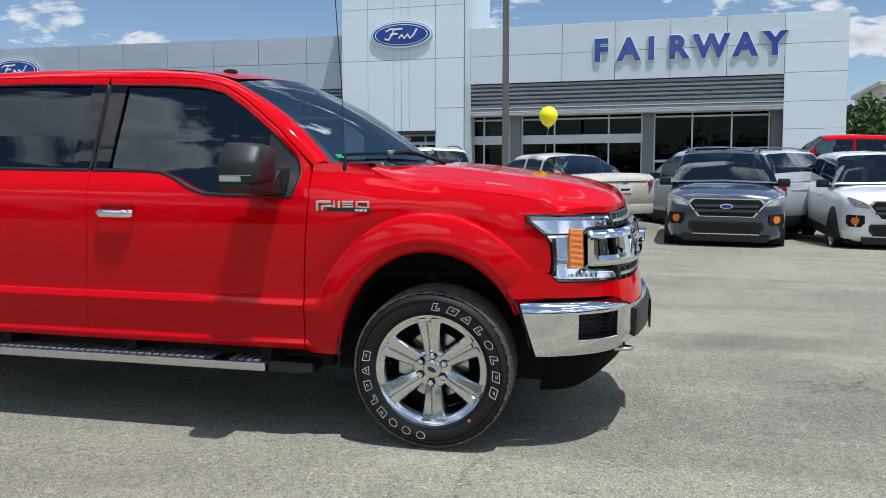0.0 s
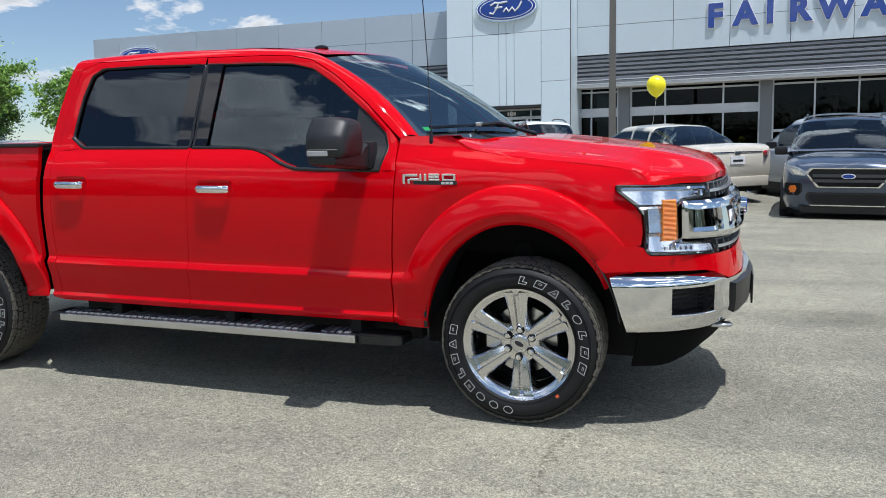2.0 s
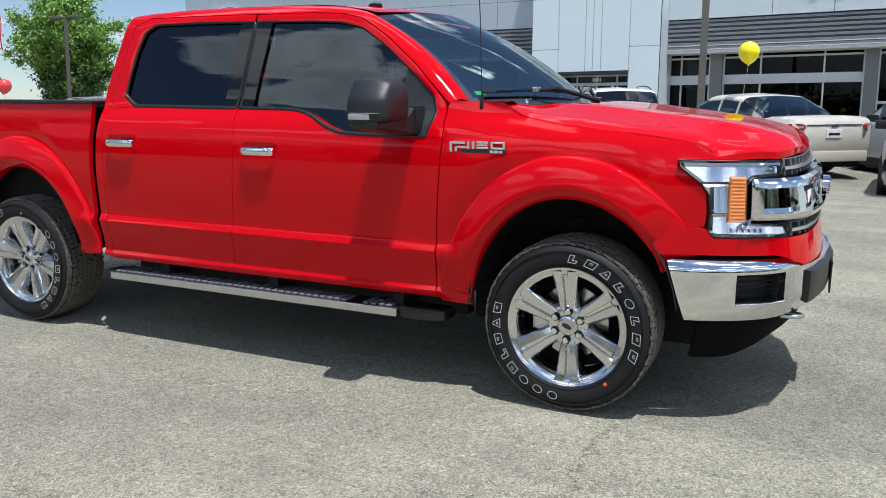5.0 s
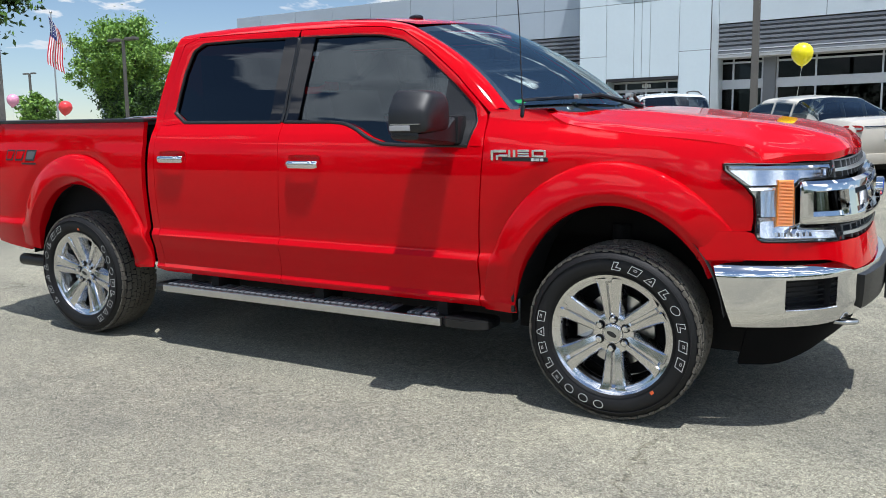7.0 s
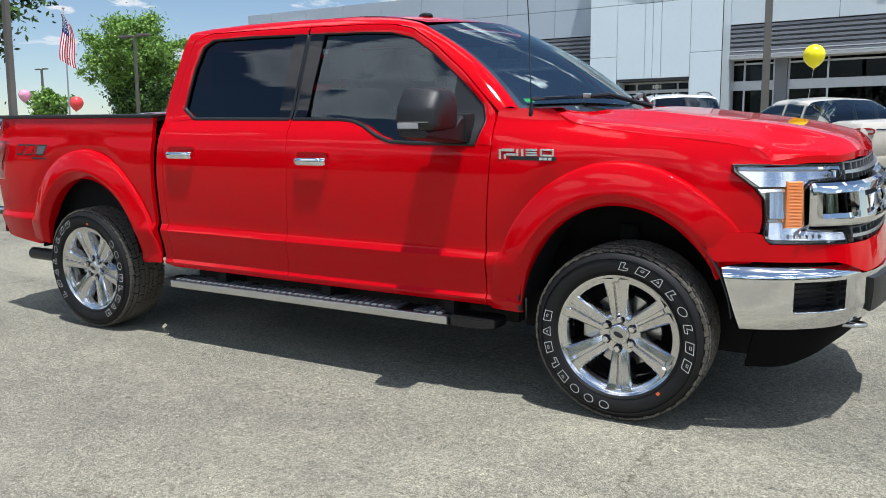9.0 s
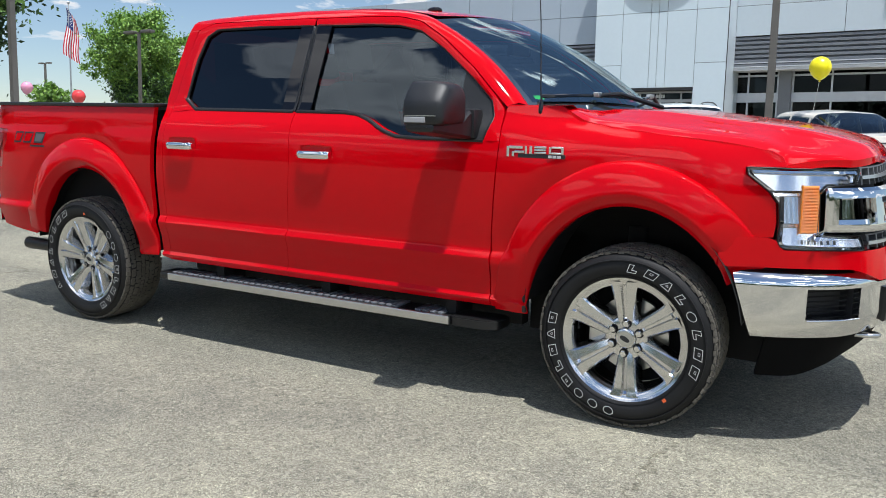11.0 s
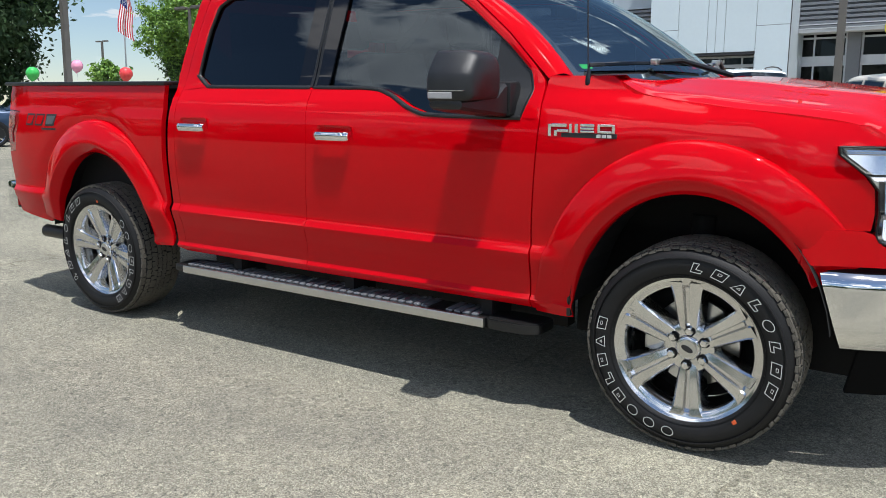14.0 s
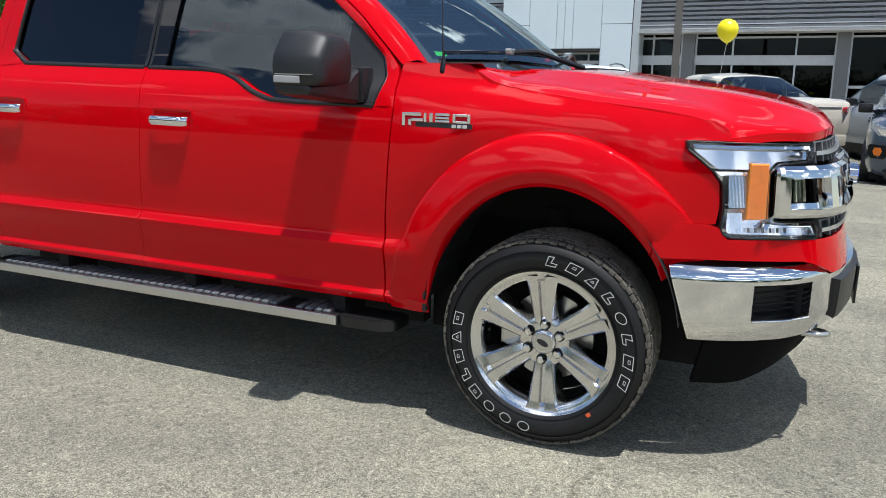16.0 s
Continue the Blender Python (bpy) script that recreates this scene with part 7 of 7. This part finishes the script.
            face_plate("fog_lamp", [(-0.035, 0.54), (0.040, 0.545), (0.068, 0.60), (0.04, 0.65), (-0.045, 0.645), (-0.068, 0.595)], "amber_small", c, F - 0.062, yaw=sg * 36, at=(sg * 0.735, 0), thick=0.03, label="amber indicator lamp")
    # rear lamps, plate and bumper
    tz = s.st[-2][4]
    for sg in (-1, 1):
        wid, tall = (0.34, 0.12) if sedan else (0.17, 0.26)
        lamp = face_plate("tail_lamp", rounded([(-wid / 2, -tall / 2), (wid / 2, -tall / 2), (wid / 2, tall / 2), (-wid / 2, tall / 2)], 2, 0.2), "lamp_red", c, R + 0.075, m=BACK, yaw=-sg * 34, at=(sg * (w * 0.80), tz - 0.16), thick=0.05, label="red tail lamp")
        face_plate("tail_lamp_band", [(-wid * 0.40, -0.018), (wid * 0.40, -0.018), (wid * 0.40, 0.018), (-wid * 0.40, 0.018)], "grey_lens", lamp, R + 0.068, m=BACK, yaw=-sg * 34, at=(sg * (w * 0.80), tz - 0.16), thick=0.05)
    part("bright_strip", boxed(R - 0.010, -w * 0.62, tz - 0.135, R + 0.03, w * 0.62, tz - 0.115, bevel=0.004), "chrome", c)
    part("plate", boxed(R - 0.016, -0.17, tz - 0.36, R + 0.02, 0.17, tz - 0.20, bevel=0.004), "white_sign", c, "white dealer plate with dark bars")
    part("plate_bar", boxed(R - 0.020, -0.12, tz - 0.31, R, 0.12, tz - 0.27), "ink", c)
    part("badge", boxed(R - 0.018, -0.07, tz - 0.165, R + 0.02, 0.07, tz - 0.105, bevel=0.01), "satin", c)
    part("rear_bumper", boxed(R - 0.02, -w * 0.80, 0.32, R + 0.16, w * 0.80, 0.52, bevel=0.03), "black" if cladding else paint, c, smooth=40)
    return c


def small_suv():
    return CarShape(1.84, 2.69, 0.88, 0.95, 1.00, 1.11, 1.05, 1.66, 1.02, 0.28, -1.55, -2.20, 1.08, r=0.355)


def large_suv():
    return CarShape(2.00, 2.86, 0.95, 1.20, 1.08, 1.19, 1.12, 1.78, 1.06, 0.40, -1.95, -2.50, 1.16, r=0.38)


def sedan_shape():
    return CarShape(1.92, 2.87, 1.02, 1.26, 0.86, 0.98, 0.96, 1.54, 0.98, 0.16, -0.92, -1.88, 1.15, r=0.345)


def pickup_shape():
    return CarShape(2.0, 3.4, 0.95, 1.2, 1.15, 1.32, 1.25, 1.93, 1.15, 0.55, -1.25, -1.60, 1.30, r=0.40)


M["carglass"] = glass("car_glass", (0.34, 0.39, 0.39), ior=1.75, sheen=(0.85, 0.95, 1.0))
M["lamp_glass"] = material("clear_lamp_cover", (0.42, 0.45, 0.49), 0.10, 0.3, coat=1.0, vary=0.25, scale=22.0)
M["grey_metal"] = material("grey_painted_slat", (0.07, 0.073, 0.078), 0.35, 0.4, vary=0.06)


def at_front_axle(x, y, heading, wb):
    """The pose of a car whose front axle is over a spot of the lot."""
    a = radians(heading)
    return lot(x - wb / 2 * math.cos(a), y - wb / 2 * math.sin(a), 0, heading)


build_car("compact_suv", at_front_axle(2.70, 10.25, -95, 2.69), small_suv(), "car_grey", "dark blue-grey compact suv facing the pickup", "car", rails="black")
build_car("compact_suv", at_front_axle(5.38, 10.5, -93, 2.69), small_suv(), "car_white", "white compact suv with amber front lamps", "car")
build_car("sedan", lot(-0.62, 15.0, 0, 130), sedan_shape(), "car_gold", "champagne sedan seen from behind with red tail lamps", "car", cladding=False, sedan=True, face="none")
build_car("large_suv", lot(3.10, 15.1, 0, 128), large_suv(), "car_silver", "silver large suv with dark rear window", "car", rails="silver", face="none")
build_car("parked_pickup", lot(7.8, 23.6, 0, 178), pickup_shape(), "red", "red pickup cab parked behind other cars", "pickup truck", cladding=False, face="none")
build_car("large_suv", lot(-4.25, 18.0, 0, 112), large_suv(), "car_white", "white suv with black roof rails by the entrance", "car", rails="black", face="none")
build_car("large_suv", at_front_axle(-25.7, 11.0, 246, 2.86), large_suv(), "car_blue", "dark blue large suv with slim headlamps", "car")
build_car("large_suv", at_front_axle(-29.6, 14.6, 246, 2.86), large_suv(), "car_white", "white large suv beside a blue one", "car")
build_car("parked_car", lot(-24.5, 18.5, 0, 250), large_suv(), "car_silver", "silver suv with bright roof rails in a row", "car", rails="silver")
build_car("parked_car", lot(-21.6, 19.8, 0, 250), large_suv(), "red", "red suv in a row of parked cars", "car", rails="silver")
build_car("parked_car", lot(-18.7, 21.0, 0, 250), large_suv(), "car_silver", "silver suv with bright roof rails in a row", "car", rails="silver")

# ---- poles, flag, balloons ----


def build_lamp_post(x, y, height, label, heads=2, half=0.085, top=True):
    z = ground_height(x, y)
    p = thing("street_lamp", pose(x, y, z), label, "street lamp", "lamp posts")
    bm = bmesh.new()
    rows = [[bm.verts.new((sx * k, sy * k, zz)) for sx, sy in ((-1, -1), (1, -1), (1, 1), (-1, 1))] for k, zz in ((half, 0.0), (half * 0.82, height))]
    for i in range(4):
        bm.faces.new((rows[0][i], rows[0][(i + 1) % 4], rows[1][(i + 1) % 4], rows[1][i]))
    bm.faces.new(rows[1])
    bmesh.ops.bevel(bm, geom=[e for e in bm.edges if abs(e.verts[0].co.z - e.verts[1].co.z) > 1], offset=0.012, segments=2, affect="EDGES")
    part("pole", bm, "pole", p, smooth=30)
    bm = bmesh.new()
    lathe(bm, [(0.30, 0.0), (0.30, 0.60), (0.27, 0.64), (0.0001, 0.64)], 28, m=pose(0, 0, 0, 90) @ Matrix.Diagonal((1, 1, 1, 1)))
    bmesh.ops.recalc_face_normals(bm, faces=bm.faces[:])
    part("concrete_base", bm, "stone", p, smooth=40)
    for sg in (-1, 1)[:heads]:
        part("lamp_head", boxed(sg * 0.75 - 0.42, -0.20, height - 0.02, sg * 0.75 + 0.42, 0.20, height + 0.16, bevel=0.05), "pole", p)
        part("lamp_arm", boxed(min(0, sg * 0.4), -0.03, height + 0.02, max(0, sg * 0.4), 0.03, height + 0.08), "pole", p)
    return p


def world_of(x, y):
    v = LOT @ Vector((x, y, 0))
    return v.x, v.y


px, py = world_of(-2.52, 22.0)
build_lamp_post(px, py, 11.5, "tall square bronze lamp post before the showroom", half=0.10)
build_lamp_post(-30.06, 16.5, 11.6, "tall square bronze lamp post by a dark tree", half=0.125)
build_lamp_post(-39.6, 30.7, 6.2, "bronze twin-headed lamp post before a green tree", half=0.09)
build_lamp_post(-97.0, 64.0, 9.2, "far dark twin-headed lamp post", half=0.14)


def build_flag():
    x, y = -59.7, 40.6
    f = thing("flagpole", pose(x, y, ground_height(x, y), 0, 0, 54), "steel flagpole with a striped flag hanging down", "flagpole")
    H = 10.6
    bm = bmesh.new()
    tube(bm, [(0, 0, 0), (0, 0, H)], 0.085, 12, 0.6)
    part("pole", bm, "steel", f, smooth=60)
    bm = bmesh.new()
    bmesh.ops.create_uvsphere(bm, u_segments=12, v_segments=8, radius=0.12, matrix=Matrix.Translation((0, 0, H + 0.08)))
    part("ball", bm, "steel", f, smooth=180)
    # the cloth hangs in folds: its long side runs almost straight down
    def cloth(u, v):
        """u along the flag's length (0 at the pole), v across its height (0 top)."""
        fold = 0.12 * math.sin(9 * v + 3.0 * u) + 0.06 * math.sin(17 * v)
        x = 0.06 + (v - 0.38) * (0.70 + 0.55 * u) + 0.12 * math.sin(5.5 * u)
        return Vector((x, fold - 0.12, H - 0.2 - 3.9 * u - 1.1 * v * (1 - 0.3 * u)))
    stripes = 13
    for k in range(stripes):
        for u0, u1, mat in ((0.0, 0.4, "flag_blue"), (0.4, 1.0, None)) if k < 7 else ((0.0, 1.0, None),):
            bm = bmesh.new()
            us = np.linspace(u0, u1, 14)
            rows = [[bm.verts.new(cloth(u, v)) for u in us] for v in (k / stripes, (k + 0.5) / stripes, (k + 1) / stripes)]
            for p, q in zip(rows, rows[1:]):
                for i in range(13):
                    bm.faces.new((p[i], p[i + 1], q[i + 1], q[i]))
            part("stripe", bm, mat or ("flag_white" if k % 2 else "flag_red"), f, smooth=180)
    for k in range(24):
        u, v = 0.03 + 0.055 * (k % 6) + 0.01 * (k % 2), 0.04 + 0.125 * (k // 6)
        bm = bmesh.new()
        bmesh.ops.create_circle(bm, cap_ends=True, segments=5, radius=0.045, matrix=Matrix.Translation(cloth(u, v) + Vector((0.0, -0.03, 0))) @ pose(0, 0, 0, 90))
        part("star", bm, "flag_white", f)


build_flag()


def build_balloon(place, size, mat, colour, tie):
    b = thing("balloon", Matrix.Translation(place), colour + " balloon on a thin string", "balloon", "balloons")
    bm = bmesh.new()
    prof = [(0.0001, 1.0), (0.35, 0.95), (0.66, 0.78), (0.89, 0.48), (1.0, 0.10), (0.96, -0.25), (0.80, -0.62), (0.52, -0.95), (0.22, -1.18), (0.07, -1.25), (0.06, -1.29), (0.12, -1.34)]
    lathe(bm, [(r * size, z * size) for r, z in prof], 32, m=pose(0, 0, 0, 80, 0, 10))
    bmesh.ops.recalc_face_normals(bm, faces=bm.faces[:])
    part("skin", bm, mat, b, smooth=180)
    tip = Vector((0, 0, -1.3 * size))
    end = Vector(tie) - Vector(place)
    bm = bmesh.new()
    pts = [tip.lerp(end, k) + Vector((0, 0, -0.10 * math.sin(math.pi * k))) for k in np.linspace(0, 1, 9)]
    tube(bm, pts, 0.004, 5)
    part("string", bm, "white_ink", b)


def spot(x, y, z):
    return tuple(LOT @ Vector((x, y, z)))


build_balloon(spot(-0.55, 14.1, 2.19), 0.205, "yellow", "shiny yellow", spot(-0.75, 15.0, 1.05))
build_balloon((-18.27, 10.7, 2.36), 0.175, "balloon_red", "shiny red", (-19.4, 11.6, 0.5))
build_balloon((-22.3, 11.9, 2.75), 0.175, "pink", "pale pink", (-21.6, 11.3, 1.0))
build_balloon((-20.8, 9.6, 2.38), 0.175, "green", "bright green", (-21.0, 10.2, 1.0))

# ---- trees and far things ----


def leaf_cloud(rng, centres, count, size, spread):
    """Leaf blades scattered about clump centres, as vertex and face lists."""
    def unit(v):
        return v / np.linalg.norm(v, axis=1)[:, None]
    pick = rng.integers(len(centres), size=count)
    c, r = np.array([q[0] for q in centres])[pick], np.array([q[1] for q in centres])[pick]
    p = c + unit(rng.normal(size=(count, 3))) * (r * spread * np.abs(rng.normal(size=count)) * 0.95)[:, None] * np.array((1, 1, 0.8))
    a = unit(rng.normal(size=(count, 3)))
    b = unit(np.cross(a, rng.normal(size=(count, 3))))
    s = (size * rng.uniform(0.6, 1.35, size=count))[:, None]
    verts = np.stack((p - a * s, p + b * s * 0.45, p + a * s, p - b * s * 0.45), axis=1).reshape(-1, 3)
    return verts.tolist(), np.arange(4 * count).reshape(-1, 4).tolist()


def build_tree(x, y, height, radius, seed, label, leaves=7000, size=0.22, mats=("leaf", "leaf_light", "leaf_dark"), base=0.18):
    rng = np.random.default_rng(seed)
    t = thing("tree", pose(x, y, ground_height(x, y)), label, "tree")
    bm = bmesh.new()
    tr = 0.022 * height
    tube(bm, [(0, 0, -0.2), (0.1, 0.05, height * 0.3), (0.0, 0.1, height * 0.6), (0.1, 0.0, height * 0.9)], tr, 10, 0.25)
    trunk = part("trunk", bm, "bark", t, smooth=60)
    centres = []
    for k in range(64):
        f = base + (0.98 - base) * (k + 0.5) / 64
        a = k * 2.4 + rng.uniform(-0.3, 0.3)
        # the crown is widest a third of the way up and uneven
        out = radius * math.sin(math.pi * min(1.0, 0.18 + 0.82 * (1 - f) / (1 - base)) ** 0.8) * rng.uniform(0.65, 1.12) if f < 0.9 else radius * 0.22
        zt = height * (f + 0.02)
        end = (out * math.cos(a), out * math.sin(a), zt)
        bm = bmesh.new()
        tube(bm, [(0.05, 0.05, zt - out * 0.45 - 0.2), (0.5 * end[0], 0.5 * end[1], zt - out * 0.15), end], tr * 0.28, 6, 0.3)
        part("limb", bm, "bark", trunk)
        for u in (0.3, 0.5, 0.68, 0.84, 0.96, 1.06):
            centres.append(((end[0] * u + rng.normal() * 0.09 * radius, end[1] * u + rng.normal() * 0.09 * radius, zt - out * 0.15 * (1 - u) + rng.normal() * 0.06 * radius), radius * rng.uniform(0.07, 0.17)))
    # lighter green on upper clumps paints sun, darker green on lower ones paints shade
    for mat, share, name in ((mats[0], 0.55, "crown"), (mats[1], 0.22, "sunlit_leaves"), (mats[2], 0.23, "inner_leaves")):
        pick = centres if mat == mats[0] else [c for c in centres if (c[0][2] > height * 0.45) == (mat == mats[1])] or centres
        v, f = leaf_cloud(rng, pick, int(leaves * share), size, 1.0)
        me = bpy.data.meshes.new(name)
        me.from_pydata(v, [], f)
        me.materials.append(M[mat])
        ob = new(name, me)
        ob.parent = t
        tagged(ob, kind="stuff")
    return t


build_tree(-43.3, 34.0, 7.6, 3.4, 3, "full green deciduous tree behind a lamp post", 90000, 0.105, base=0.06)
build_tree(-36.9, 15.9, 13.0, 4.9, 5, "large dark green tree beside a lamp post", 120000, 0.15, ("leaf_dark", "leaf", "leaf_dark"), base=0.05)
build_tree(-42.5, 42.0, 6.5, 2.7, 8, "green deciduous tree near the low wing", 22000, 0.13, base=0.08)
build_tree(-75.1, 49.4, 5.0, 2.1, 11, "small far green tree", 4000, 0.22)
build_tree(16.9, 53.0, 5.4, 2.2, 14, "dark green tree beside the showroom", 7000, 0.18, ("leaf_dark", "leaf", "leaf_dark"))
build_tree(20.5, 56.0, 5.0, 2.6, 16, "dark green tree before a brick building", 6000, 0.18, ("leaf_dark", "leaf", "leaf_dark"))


def build_brick_house():
    b = thing("brick_building", pose(26.3, 66, ground_height(24, 60) - 1.9, 0, 0, -4), "brown brick building with a pale stone cornice", "building")
    wall = part("wall", boxed(-4.5, 0, 0, 14, 10, 8.2), "brick", b)
    part("parapet", boxed(-4.7, -0.2, 8.2, 14.2, 10.2, 9.9, bevel=0.03), "stone", b, "pale stone parapet")
    part("cornice", boxed(-5.0, -0.5, 9.9, 14.5, 10.5, 10.25, bevel=0.05), "stone", b)
    part("string_course", boxed(-4.65, -0.15, 6.0, 14.15, 10.15, 6.25), "stone", b)
    for x in (-2.5, 1.5, 5.5, 9.5):
        w = part("window", boxed(x, -0.04, 2.6, x + 1.4, 0.1, 4.8), "gloss_black", b)
        part("window_sill", boxed(x - 0.1, -0.12, 2.48, x + 1.5, 0.1, 2.6), "stone", w)


build_brick_house()


def build_white_house():
    h = thing("white_house", pose(-63.5, 49.5, ground_height(-16, 40), 0, 0, 52), "far white house with a low gabled roof", "house")
    part("wall", boxed(-1.2, 0, 0, 4, 6, 3.4), "panel_white", h)
    bm = bmesh.new()
    prism(bm, [(-1.6, 3.4), (4.6, 3.4), (1.4, 4.7)], -0.5, 6.5)
    part("roof", bm, "column", h)
    for x in (-0.6, 1.5):
        part("window", boxed(x, -0.03, 1.4, x + 1.2, 0.05, 3.0), "gloss_black", h)


build_white_house()


def build_far_woods():
    """A belt of trees behind the lot, seen only in reflections."""
    rng = np.random.default_rng(21)
    centres = []
    for k in range(150):
        a = radians(rng.uniform(168, 372))
        d = rng.uniform(70, 90)
        h = rng.uniform(8.0, 13.5)
        for q in range(5):
            centres.append(((d * math.cos(a) + rng.normal() * 2.0, d * math.sin(a) + rng.normal() * 2.0 - 6, -2.0 + h * (q + 0.6) / 5), 3.0))
    v, f = leaf_cloud(rng, centres, 150000, 0.42, 0.8)
    me = bpy.data.meshes.new("far_woods")
    me.from_pydata(v, [], f)
    me.materials.append(M["leaf_dark"])
    tagged(new("far_woods", me), "dark belt of trees behind the lot", "trees", kind="stuff")


build_far_woods()
